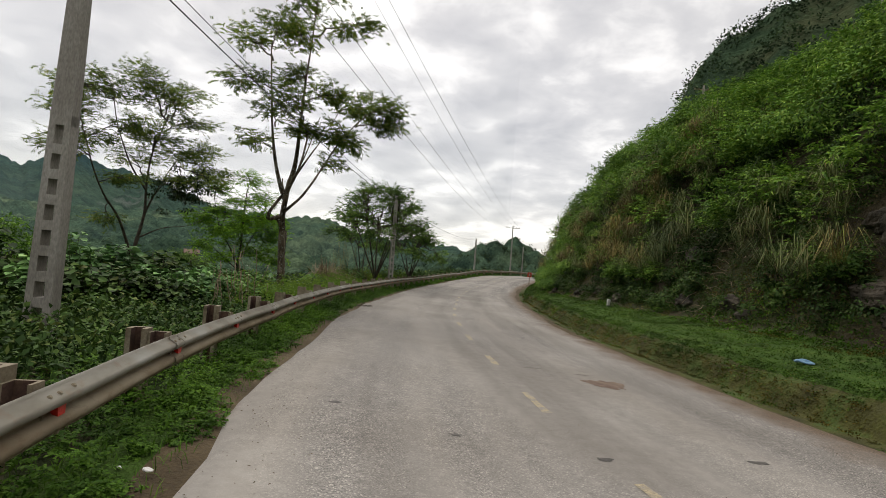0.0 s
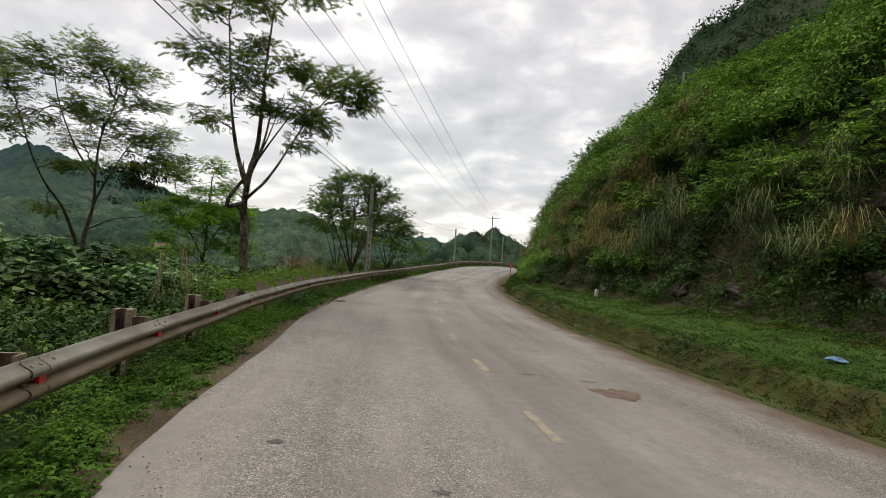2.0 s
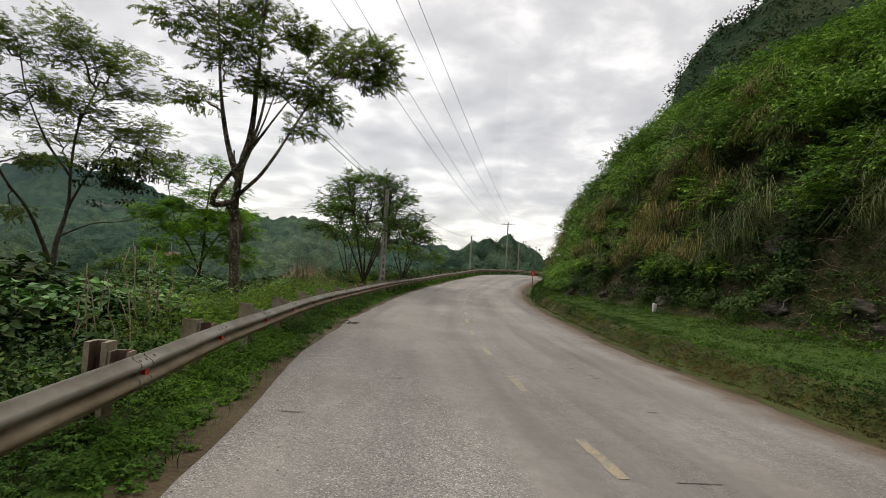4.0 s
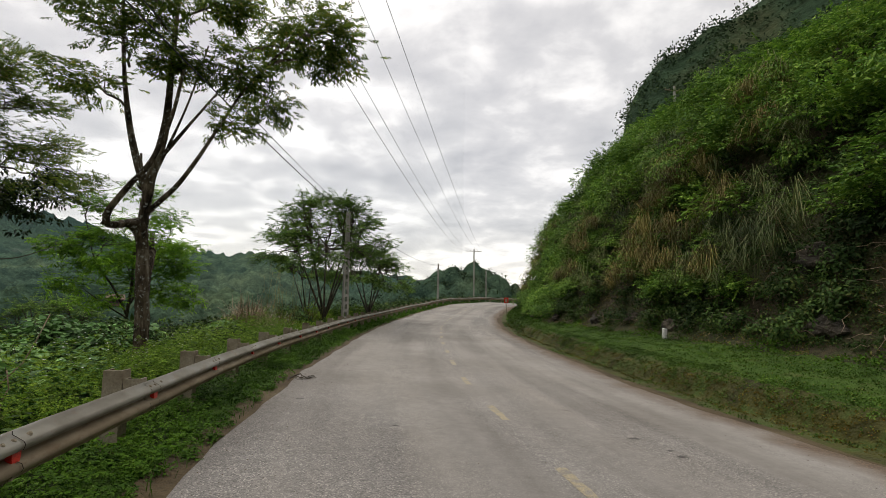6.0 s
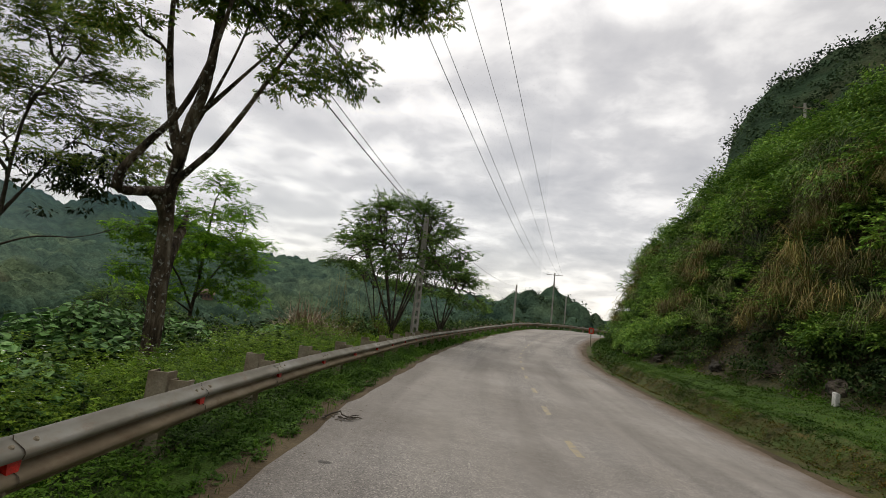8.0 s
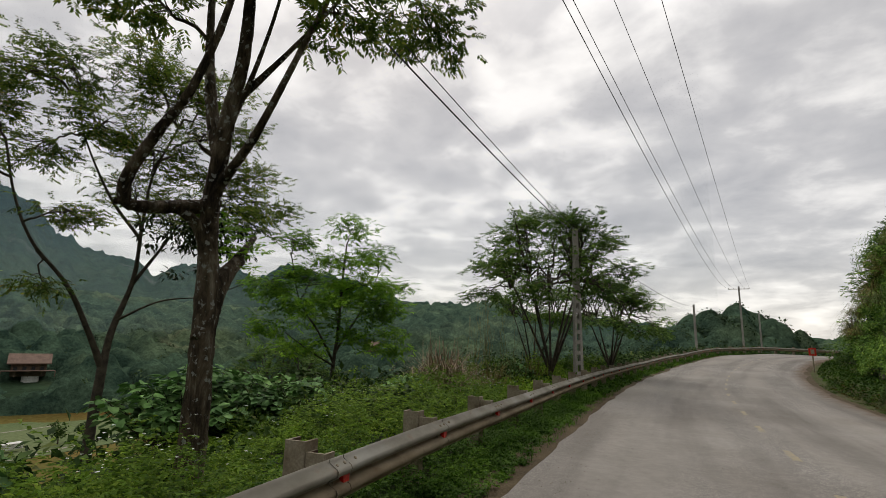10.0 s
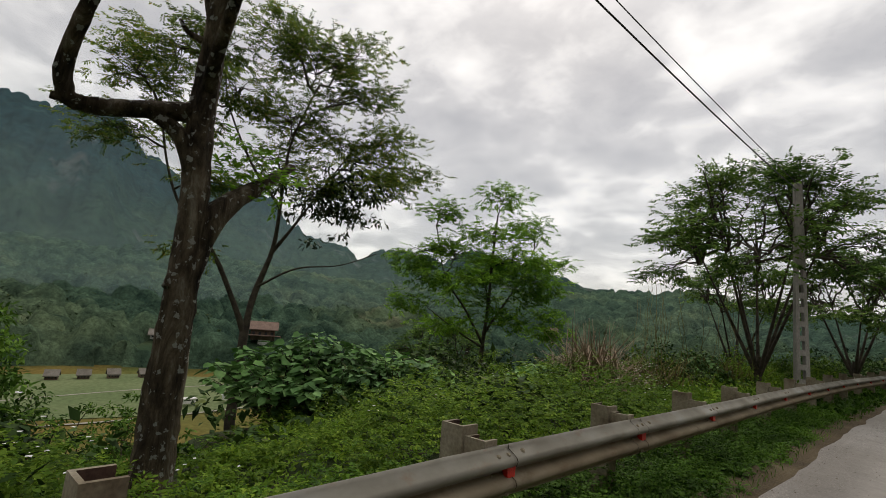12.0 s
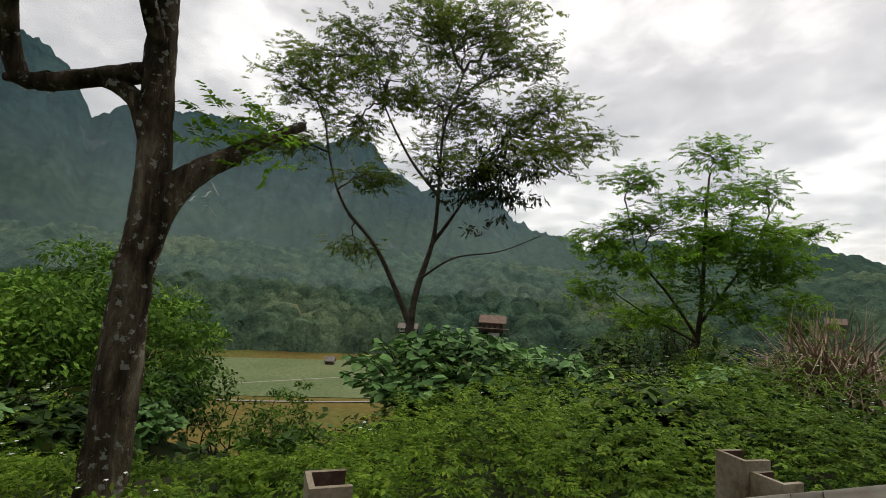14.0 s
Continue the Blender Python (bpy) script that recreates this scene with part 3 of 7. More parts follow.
RIGHT = np.stack([TANG[:, 1], -TANG[:, 0]], axis=1)
HALF = 3.05


def road_z(s):
    return np.interp(s, [-30, 0, 20, 33, 40, 52, 60, 66, 74, 100], [-0.05, 0.0, 0.02, 0.08, 0.2, 0.6, 1.15, 1.4, 1.25, 0.8])


def plan(x, y):
    """Along and across the road: s, u (right is plus)."""
    x, y = np.ravel(x), np.ravel(y)
    s, u = np.empty(len(x)), np.empty(len(x))
    for k in range(0, len(x), 20000):
        px = np.stack([x[k:k + 20000], y[k:k + 20000]], axis=1)
        d = ((px[:, None, :] - LINE[None, ::2, :]) ** 2).sum(-1)
        i = np.minimum(d.argmin(1) * 2, len(LINE) - 1)
        rel = px - LINE[i]
        across = (rel * RIGHT[i]).sum(1)
        s[k:k + 20000] = LEN[i] + np.clip((rel * TANG[i]).sum(1), -0.5, 0.5)
        u[k:k + 20000] = np.where(across >= 0, 1, -1) * np.maximum(np.abs(across), np.sqrt(d.min(1)) * (d.min(1) > 1600))
    return s, u


def place(s, u):
    """From along and across to x, y."""
    i = np.interp(s, LEN, np.arange(len(LEN)))
    x = np.interp(i, np.arange(len(LEN)), LINE[:, 0]) + u * np.interp(i, np.arange(len(LEN)), RIGHT[:, 0])
    y = np.interp(i, np.arange(len(LEN)), LINE[:, 1]) + u * np.interp(i, np.arange(len(LEN)), RIGHT[:, 1])
    return x, y


def foot(s):
    """How far right of the road's middle the cut slope starts."""
    return np.interp(s, [-25, 0, 6, 14, 20, 26, 33, 40, 48], [10.0, 9.2, 8.8, 7.9, 7.6, 6.9, 6.1, 5.8, 5.6])


RISE = ([0, 0.5, 1.2, 2.2, 3.6, 6, 9, 13, 25, 40, 60, 90], [0, 0.4, 1.5, 3.4, 6.0, 9.0, 11.4, 14.3, 19, 27, 39, 56])


def ridge(az):
    """Height of the far skyline in degrees, by the angle left of straight ahead."""
    return np.interp(az, [-180, -120, -75, -45, -33, -26.7, -23.2, -20, -18.6, -17, -10, 5, 8, 19, 24, 28, 33, 37, 40, 43, 47, 50, 54, 57, 59.5, 61.5, 65, 68, 70, 76, 79, 82.5, 85, 87.4, 90, 95, 100, 105, 110.5, 112.7, 115, 118, 140, 180],
                     [10, 24, 35, 33, 30.3, 28.3, 26.8, 23.8, 21, 5, 2, 2.6, 3.2, 3.7, 4.6, 5, 5.2, 6.3, 7.3, 7.7, 8.8, 7.2, 7.9, 7.9, 6.5, 7.8, 8.3, 9.5, 12.3, 13.2, 12.6, 14.4, 17.2, 18.4, 16.8, 16.9, 18, 17.8, 16.8, 15.6, 19.6, 21.2, 20, 10])


def mountain(az, r_, far_r, begin, rough):
    """Height of the far range over the valley floor."""
    crest = ridge(az) - 0.4 + rough * (0.9 * fbm(az * 0.6, r_ * 0 + 3, 31) + 0.7 * fbm(az * 2.2, r_ * 0 + 7, 33, 3))
    top = 10.5 + far_r * np.tan(np.radians(crest))
    t = np.clip((r_ - begin) / (far_r - begin), 0, 1)
    gully = 1 + rough * 0.5 * t * (1 - t) * 4 * fbm(az * 0.45 + r_ * 0.004, r_ * 0.012, 35)
    return top * (t ** 1.25) * gully * np.where(r_ > far_r, np.clip(1 - (r_ - far_r) / 900, 0.3, 1), 1)


def height(x, y, fine=True):
    x, y = np.ravel(np.asarray(x, dtype=float)), np.ravel(np.asarray(y, dtype=float))
    s, u = plan(x, y)
    v = np.abs(u)
    zr = road_z(s)
    left = np.interp(v, [0, 2.9, HALF, 3.3, 4.2, 6.8, 9, 13, 17, 24, 32, 40], [-0.06, 0.03, 0.06, 0.07, 0.1, 0.08, -0.35, -1.1, -2.7, -6.2, -9.6, -10.5])
    left = left + zr * np.clip(1 - (v - 15) / 20, 0, 1)
    w = v - foot(s)
    verge = np.interp(v, [0, 3.5, 3.85, 4.2, 4.6, 4.8, 5.05, 5.5, 8.0], [-0.06, -0.14, -0.16, -0.2, -0.19, 0.12, 0.27, 0.34, 0.52])
    slope = np.interp(w, *RISE)
    right = verge + zr + slope
    if fine:
        amp = np.clip(w, 0, 5) / 5
        right = right + amp * (4.4 * fbm(x * 0.24, y * 0.24, 3) + 1.7 * fbm(x * 0.9, y * 0.9, 9)) + np.clip((w - 8) / 10, 0, 1) * 5 * fbm(x * 0.12, y * 0.12, 11)
        left = left + np.clip((v - 4.6) / 6, 0, 1) * 0.9 * fbm(x * 0.3, y * 0.3, 5) + np.clip((v - 3.2) / 2, 0, 1) * 0.08 * fbm(x * 2, y * 2, 6)
        right = right + ((v > 5) & (w < 0.3)) * 0.12 * fbm(x * 1.5, y * 1.5, 8)
    # a dip in the bank beyond the tall tree, open towards the fields
    left = left - 0.9 * np.exp(-((y - 13.2) / 1.7) ** 2) * np.clip((v - 6.5) / 3, 0, 1)
    near = np.where(u < 0, left, right)
    # distance
    dx, dy = x + 1.0, y - 8.0
    r_ = np.hypot(dx, dy)
    az = np.degrees(np.arctan2(-dx, dy))
    lowhill = np.interp(r_, [92, 110, 150, 250, 300], [0, 4, 10, 26, 24]) * np.clip((az - 2) / 20, 0, 1) * (1 + 0.5 * fbm(x * 0.012, y * 0.012, 21))
    far_r = np.interp(az, [-60, -16, 5, 40, 70, 120], [190, 190, 620, 560, 520, 430])
    begin = np.interp(az, [-30, -16, 5, 60], [75, 90, 260, 230])
    mount = mountain(az, r_, far_r, begin, 0.5) * np.where((az > 2) & (az < 170), 0.86, 1)
    cone = 18 * np.exp(-((x - 1) / 19) ** 2 - ((y - 142) / 22) ** 2) + 6 * np.exp(-((x + 22) / 26) ** 2 - ((y - 165) / 20) ** 2)
    far = -10.5 + np.maximum(lowhill, mount) + cone
    far = far + np.clip((r_ - 95) / 60, 0, 1) * 3.0 * fbm(x * 0.06, y * 0.06, 41)
    k = np.clip((r_ - 62) / 45, 0, 1)
    k = np.where((u > 0) & (az < -8), np.clip((r_ - 60) / 80, 0, 1), k)
    return np.where(u < 0, np.where(v < 38, np.maximum(near, np.where(r_ > 100, far, -99)), far), near * (1 - k) + np.maximum(far, 0) * k)


def graded(lo, hi, near_lo, near_hi, step, grow):
    c = list(np.arange(near_lo, near_hi + 1e-6, step))
    d = step
    while c[-1] < hi:
        d *= grow
        c.append(c[-1] + d)
    d, low = step, [near_lo]
    while low[-1] > lo:
        d *= grow
        low.append(low[-1] - d)
    return np.array(low[:0:-1] + c)


GX, GY = graded(-1400, 900, -14, 16, 0.5, 1.055), graded(-500, 1400, -8, 46, 0.5, 1.055)
xx, yy = np.meshgrid(GX, GY)
zz = height(xx, yy)
gs_, gu_ = plan(xx, yy)
zz = zz - 0.2 * ((gu_ > 2.7) & (gu_ < 5.7) & (np.abs(yy.ravel() - 25) < 60)) - 0.1 * ((gu_ < -2.7) & (gu_ > -3.85) & (np.abs(yy.ravel() - 25) < 60))
nx, ny = len(GX), len(GY)
idx = (np.arange(ny - 1)[:, None] * nx + np.arange(nx - 1)[None, :]).ravel()
quads = np.stack([idx, idx + 1, idx + nx + 1, idx + nx], axis=1)
ground = mesh_object("ground", np.stack([xx.ravel(), yy.ravel(), zz], axis=1), quads, M_GROUND, smooth=True)
tagged(ground, "grassy bank, valley floor and wooded hills around the road", "ground", kind="structure")
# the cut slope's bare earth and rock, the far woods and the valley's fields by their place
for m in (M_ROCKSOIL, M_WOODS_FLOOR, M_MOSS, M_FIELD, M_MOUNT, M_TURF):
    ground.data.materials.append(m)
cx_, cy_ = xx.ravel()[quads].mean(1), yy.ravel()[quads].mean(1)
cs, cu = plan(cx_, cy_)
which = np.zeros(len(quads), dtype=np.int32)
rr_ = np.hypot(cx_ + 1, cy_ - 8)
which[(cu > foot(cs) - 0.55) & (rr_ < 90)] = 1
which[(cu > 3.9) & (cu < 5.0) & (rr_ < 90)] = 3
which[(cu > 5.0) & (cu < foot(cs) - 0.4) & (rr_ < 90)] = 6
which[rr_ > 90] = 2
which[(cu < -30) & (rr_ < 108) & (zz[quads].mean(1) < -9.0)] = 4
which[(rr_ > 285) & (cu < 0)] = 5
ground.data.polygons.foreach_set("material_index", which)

# the far range, more finely cut than the sheet beneath it
ma, mr_ = np.meshgrid(np.arange(2, 150, 0.22), np.concatenate([np.linspace(285, 630, 72), [680, 760]]), indexing="ij")
m_far = np.interp(ma, [-60, -16, 5, 40, 70, 120], [190, 190, 620, 560, 520, 430])
m_begin = np.interp(ma, [-30, -16, 5, 60], [75, 90, 260, 230])
mx_, my_ = -1 - np.sin(np.radians(ma)) * mr_, 8 + np.cos(np.radians(ma)) * mr_
mz_ = -9 + mountain(ma, mr_, m_far, m_begin, 1.0) + 7 * fbm(mx_ * 0.05, my_ * 0.05, 37) * np.clip((mr_ - 285) / 40, 0, 1) + 5 * fbm(mx_ * 0.22, my_ * 0.22, 39, 3)
mz_[:, 0] -= 20
mn_ = mr_.shape[1]
mi_ = (np.arange(mr_.shape[0] - 1)[:, None] * mn_ + np.arange(mn_ - 1)[None, :]).ravel()
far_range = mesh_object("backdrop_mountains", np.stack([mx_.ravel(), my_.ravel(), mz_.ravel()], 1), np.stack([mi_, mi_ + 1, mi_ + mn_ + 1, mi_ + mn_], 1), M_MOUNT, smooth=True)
tagged(far_range, "forested mountains with pale cliffs, painted hazy blue-green", "mountains", kind="structure")

# the road: one strip with a slight fall to the inside of the bend
acr = np.array([-3.12, -3.0, -2, -1, 0, 1, 2, 3.0, 3.7, 3.95])
i0, i1 = np.searchsorted(LEN, -22), np.searchsorted(LEN, 92)
SS = LEN[i0:i1]
su, uu = np.meshgrid(SS, acr, indexing="ij")
wob_l = 0.16 * fbm(SS * 0.7, SS * 0 + 1, 61) * 2
wob_r = 0.2 * fbm(SS * 0.6, SS * 0 + 5, 62) * 2
wide_r = np.interp(SS, [2, 9], [0.3, 0])
wob_r = wob_r + wide_r
uu[:, 0] += wob_l; uu[:, 1] += wob_l; uu[:, -1] += wob_r; uu[:, -2] += wob_r
rx_, ry_ = place(su.ravel(), uu.ravel())
rz_ = road_z(su.ravel()) - 0.03 * uu.ravel() + 0.012
rz_ = rz_.reshape(su.shape); rz_[:, 0] -= 0.06; rz_[:, -1] -= 0.06; rz_ = rz_.ravel()
na = len(acr)
ri = (np.arange(len(SS) - 1)[:, None] * na + np.arange(na - 1)[None, :]).ravel()
road = mesh_object("road", np.stack([rx_, ry_, rz_], axis=1), np.stack([ri, ri + 1, ri + na + 1, ri + na], axis=1), M_ASPHALT, smooth=True,
                   uv=np.stack([uu.ravel(), su.ravel()], axis=1))
tagged(road, "worn pale grey asphalt road with gritty patches", "road", kind="structure")


def on_road(s, u):
    x, y = place(np.asarray(s, dtype=float), np.asarray(u, dtype=float))
    return x, y, road_z(s) - 0.03 * np.asarray(u) + 0.012


# worn yellow dashes along the middle
marking = thing("centre_line", (0, 0, 0), "worn yellow dashed line painted along the road's middle", "road marking", kind="structure")
for k in range(-2, 23):
    s0 = np.interp(2.3, LINE[:, 1], LEN) + 2.8 * k
    n = 6
    ss = np.linspace(s0 - 0.46, s0 + 0.46, n)
    jag = RNG.uniform(-0.012, 0.012, (2, n))
    wid = 0.055 if k < 9 else 0.045
    x1, y1, z1 = on_road(ss, 0.22 - wid + jag[0])
    x2, y2, z2 = on_road(ss, 0.22 + wid + jag[1])
    vv = np.concatenate([np.stack([x1, y1, z1 + 0.004], 1), np.stack([x2, y2, z2 + 0.004], 1)])
    ff = np.stack([np.arange(n - 1), np.arange(n - 1) + n, np.arange(n - 1) + n + 1, np.arange(n - 1) + 1], 1)
    mesh_object("dash", vv, ff, M_YELLOW, marking)


# the verges: bare soil along the asphalt, a mossy step on the inner side
def verge(name, across, materials, which, label):
    sv = np.arange(-14, 66, 0.3)
    a, b_ = np.meshgrid(sv, across, indexing="ij")
    x, y = place(a.ravel(), b_.ravel() + 0.12 * fbm(a.ravel() * 0.8, a.ravel() * 0, 64))
    z = height(x, y) + 0.012 + 0.05 * fbm(x * 5, y * 5, 65) * (np.abs(b_.ravel()) > 3.2)
    z = z.reshape(a.shape)
    z[:, 0] -= 0.05; z[:, -1] -= 0.05
    n = len(across)
    i = (np.arange(len(sv) - 1)[:, None] * n + np.arange(n - 1)[None, :]).ravel()
    ob = mesh_object(name, np.stack([x, y, z.ravel()], 1), np.stack([i, i + 1, i + n + 1, i + n], 1), materials[0], smooth=True)
    for m in materials[1:]:
        ob.data.materials.append(m)
    mid_u = np.tile((across[1:] + across[:-1]) / 2, len(sv) - 1)
    ob.data.polygons.foreach_set("material_index", np.array([which(k) for k in mid_u], dtype=np.int32))
    return tagged(ob, label, "verge", kind="structure")


verge("verge_left", np.arange(-4.0, -2.95, 0.08), (M_SOIL, M_TURF), lambda k: 0 if k > -3.42 else 1, "strip of bare brown soil beside the asphalt")
verge("verge_right", np.arange(3.75, 6.1, 0.07), (M_SOIL, M_MOSS, M_TURF), lambda k: 0 if k < 4.18 else (1 if k < 5.0 else 2), "soil gutter and low mossy bank beside the asphalt")


# ---- the guard rail ----
RAIL_U = -3.8
rail_s = np.arange(LEN[i0 + 5], 80, 0.1)
rxl, ryl = place(rail_s, np.full(len(rail_s), RAIL_U))
rail_len = np.concatenate([[0], np.cumsum(np.hypot(np.diff(rxl), np.diff(ryl)))])
rail_len -= np.interp(14.04, ryl, rail_len)      # a joint stands at y = 14.04


def rail_at(d):
    """Point and heading of the rail's line, d metres past the joint at y = 14.04; its top's height."""
    x, y = np.interp(d, rail_len, rxl), np.interp(d, rail_len, ryl)
    x2, y2 = np.interp(d + 0.05, rail_len, rxl), np.interp(d + 0.05, rail_len, ryl)
    x1, y1 = np.interp(d - 0.05, rail_len, rxl), np.interp(d - 0.05, rail_len, ryl)
    h = math.atan2(y2 - y1, x2 - x1)
    s = np.interp(d, rail_len, rail_s)
    return float(x), float(y), h, float(road_z(s) + 0.735)


PROFILE = [(0.0, 0.0), (0.002, -0.02), (0.07, -0.062), (0.082, -0.085), (0.07, -0.115), (0.012, -0.14), (0.004, -0.155), (0.012, -0.17),
           (0.07, -0.195), (0.082, -0.225), (0.07, -0.248), (0.002, -0.29), (0.0, -0.31)]
guard_rail = thing("guard_rail", (*rail_at(0)[:2], 0.1), "long dusty galvanised steel guard rail on rusty posts", "guard rail")
first, last = int(rail_len[0] / 2) + 1, int(rail_len[-1] / 2) - 1


def beam_panel(d0, d1, proud):
    ds = np.linspace(d0, d1, 5)
    vv, n = [], len(PROFILE)
    dent = RNG.normal(0, 0.004, 5)
    for layer in (0.0, -0.004):
        for q, d in enumerate(ds):
            x, y, h, z = rail_at(d)
            ox, oy = math.sin(h), -math.cos(h)
            for dep, hz in PROFILE:
                o = dep + layer + proud + dent[q]
                vv.append((x + ox * o, y + oy * o, z + hz))
    a = np.arange(4)[:, None] * n + np.arange(n - 1)[None, :]
    a = a.ravel()
    f1 = np.stack([a, a + 1, a + n + 1, a + n], 1)
    f2 = f1[:, ::-1] + 5 * n
    rim = []
    for q in range(4):
        for e in (0, n - 1):
            i = q * n + e
            rim.append((i, i + n, i + n + 5 * n, i + 5 * n))
    for e in (0, 4):
        for k in range(n - 1):
            i = e * n + k
            rim.append((i, i + 1, i + 1 + 5 * n, i + 5 * n))
    ob = mesh_object("beam", np.array(vv), [f1, f2, np.array(rim)], M_STEEL, guard_rail, smooth=True)
    ob.data.materials.append(M_STEEL_LOW)
    low = [1 if (k % (n - 1)) >= 6 else 0 for k in range(4 * (n - 1))]
    low = low + low + [0] * (len(ob.data.polygons) - len(low) * 2)
    ob.data.polygons.foreach_set("material_index", np.array(low, dtype=np.int32))
    return ob


def channel(bm, x, y, h, z0, z1, wide, deep, wall, tilt=0.0):
    """A C-shaped steel section standing at x, y; its open side looks along the rail."""
    c, s_ = math.cos(h), math.sin(h)
    outline = [(-wide / 2, -deep / 2), (wide / 2, -deep / 2), (wide / 2, -deep / 2 + wall), (-wide / 2 + wall, -deep / 2 + wall),
               (-wide / 2 + wall, deep / 2 - wall), (wide / 2, deep / 2 - wall), (wide / 2, deep / 2), (-wide / 2, deep / 2)]
    lo, hi = [], []
    for a, b_ in outline:
        px, py = x + a * c - b_ * s_, y + a * s_ + b_ * c
        lo.append(bm.verts.new((px, py, z0)))
        hi.append(bm.verts.new((px + tilt * c, py + tilt * s_, z1)))
    n = len(outline)
    for k in range(n):
        f = bm.faces.new((lo[k], lo[(k + 1) % n], hi[(k + 1) % n], hi[k]))
        f.material_index = 1 if k in (2, 3, 4) else 0
    for ring in (hi, lo[::-1]):
        bm.faces.new(ring)
    return bm


def joint_line(d):
    """The dark gap where one panel ends over the next."""
    n, vv = len(PROFILE), []
    for dd in (d, d + 0.009):
        x, y, h, z = rail_at(dd)
        for dep, hz in PROFILE:
            o = dep + 0.011
            vv.append((x + math.sin(h) * o, y - math.cos(h) * o, z + hz))
    i = np.arange(n - 1)
    mesh_object("joint", np.array(vv), np.stack([i, i + 1, i + n + 1, i + n], 1), M_BARK, guard_rail, "dark gap between two panels")


for k in range(-7, 6):
    joint_line(2 * k + 0.16)

bolt_bm = bmesh.new()
bmesh.ops.create_cone(bolt_bm, cap_ends=True, segments=8, radius1=0.019, radius2=0.011, depth=0.014)
bolt_me = bpy.data.meshes.new("bolt")
bolt_bm.to_mesh(bolt_me); bolt_bm.free()
bolt_me.materials.append(M_POST)
for k in range(first, last):
    beam_panel(2 * k - 0.02, 2 * k + 2.14, 0.004 if k % 2 else 0.0)
    x, y, h, z = rail_at(2 * k + 0.02)
    lx, ly = -math.sin(h), math.cos(h)
    gz = float(height([x + lx * 0.25], [y + ly * 0.25])[0])
    lift = RNG.uniform(0.07, 0.12)
    post = part("post", channel(bmesh.new(), x + lx * 0.27, y + ly * 0.27, h + (math.pi if k <= -5 else 0) + RNG.normal(0, 0.06), gz - 0.15, z + lift, 0.15, 0.18, 0.045 if k <= -5 else 0.022, RNG.normal(0, 0.012)), M_POST, guard_rail)
    spacer = part("spacer_block", channel(bmesh.new(), x + lx * 0.095, y + ly * 0.095, h + (math.pi if k <= -4 else 0), z - 0.31, z + 0.035, 0.12, 0.165, 0.022), M_POST, guard_rail)
    for ob in (post, spacer):
        ob.data.materials.append(M_RUST)
    if 0 <= k + 8 < 40:
        bm = bmesh.new()
        ex, ey, eh, ez = rail_at(2 * k + 0.16)
        ox, oy = math.sin(eh), -math.cos(eh)
        vs = []
        for dep in (0.006, 0.05):
            for a, b_ in ((-0.036, -0.19), (0.036, -0.19), (0.045, -0.125), (-0.045, -0.125)):
                vs.append(bm.verts.new((ex + a * math.cos(eh) + ox * dep, ey + a * math.sin(eh) + oy * dep, ez + b_)))
        for f in ((4, 5, 6, 7), (0, 1, 5, 4), (1, 2, 6, 5), (2, 3, 7, 6), (3, 0, 4, 7)):
            bm.faces.new([vs[i] for i in f])
        part("reflector", bm, M_RED, guard_rail, "small red plastic reflector")
    if -8 <= k <= 4:
        for a, dep, b_ in ((0.0, 0.045, -0.045), (0.1, 0.045, -0.045), (0.0, 0.012, -0.17), (0.1, 0.05, -0.27), (0.26, 0.04, -0.04)):
            ex, ey, eh, ez = rail_at(2 * k + 0.02 + a)
            ob = new("bolt", bolt_me)
            ob.parent = guard_rail
            ob.matrix_parent_inverse = guard_rail.matrix_basis.inverted()
            ob.matrix_basis = pose(ex + math.sin(eh) * (dep + 0.006), ey - math.cos(eh) * (dep + 0.006), ez + b_, 90 - (55 if b_ > -0.1 else 0), 0, math.degrees(eh))


# ---- poles and cables ----
def concrete_pole(at, tall, foot_w, top_w, slots, turn, label, lean=0.0):
    """A tapered concrete pole with a ladder of openings in its lower part."""
    p = thing("utility_pole", at, label, "utility pole")
    m = pose(*at, 0, lean, 0) @ pose(0, 0, 0, 0, 0, turn)
    bm = bmesh.new()
    deep = foot_w * 0.62

    def wide(z):
        return foot_w + (top_w - foot_w) * z / tall

    def ring(cx, w, d, z):
        return [bm.verts.new(m @ Vector((cx + sx * w / 2, sy * d / 2, z))) for sx, sy in ((-1, -1), (1, -1), (1, 1), (-1, 1))]

    def block(cx0, w0, d0, z0, cx1, w1, d1, z1):
        a, b_ = ring(cx0, w0, d0, z0), ring(cx1, w1, d1, z1)
        for k in range(4):
            bm.faces.new((a[k], a[(k + 1) % 4], b_[(k + 1) % 4], b_[k]))
        bm.faces.new(a[::-1]); bm.faces.new(b_)

    zs = 0.72 + 0.36 * slots
    leg = 0.3
    for side in (-1, 1):
        block(side * wide(-0.5) * (1 - leg) / 2, wide(-0.5) * leg, deep, -0.5, side * wide(zs) * (1 - leg) / 2, wide(zs) * leg, deep * 0.85, zs)
    for k in range(slots + 1):
        z0 = 0.52 + 0.36 * k
        w = wide(z0) * (1 - 2 * leg) + 0.004
        if k < slots:
            block(0, w, deep * 0.9, z0, 0, w, deep * 0.9, z0 + 0.14)
    block(0, wide(-0.5) * (1 - 2 * leg) + 0.004, deep * 0.95, -0.5, 0, wide(0.3) * (1 - 2 * leg) + 0.004, deep * 0.95, 0.2)
    block(0, wide(zs - 0.15), deep * 0.85, zs - 0.15, 0, wide(tall), deep * 0.55, tall)
    part("shaft", bm, M_CONCRETE, p)
    return p


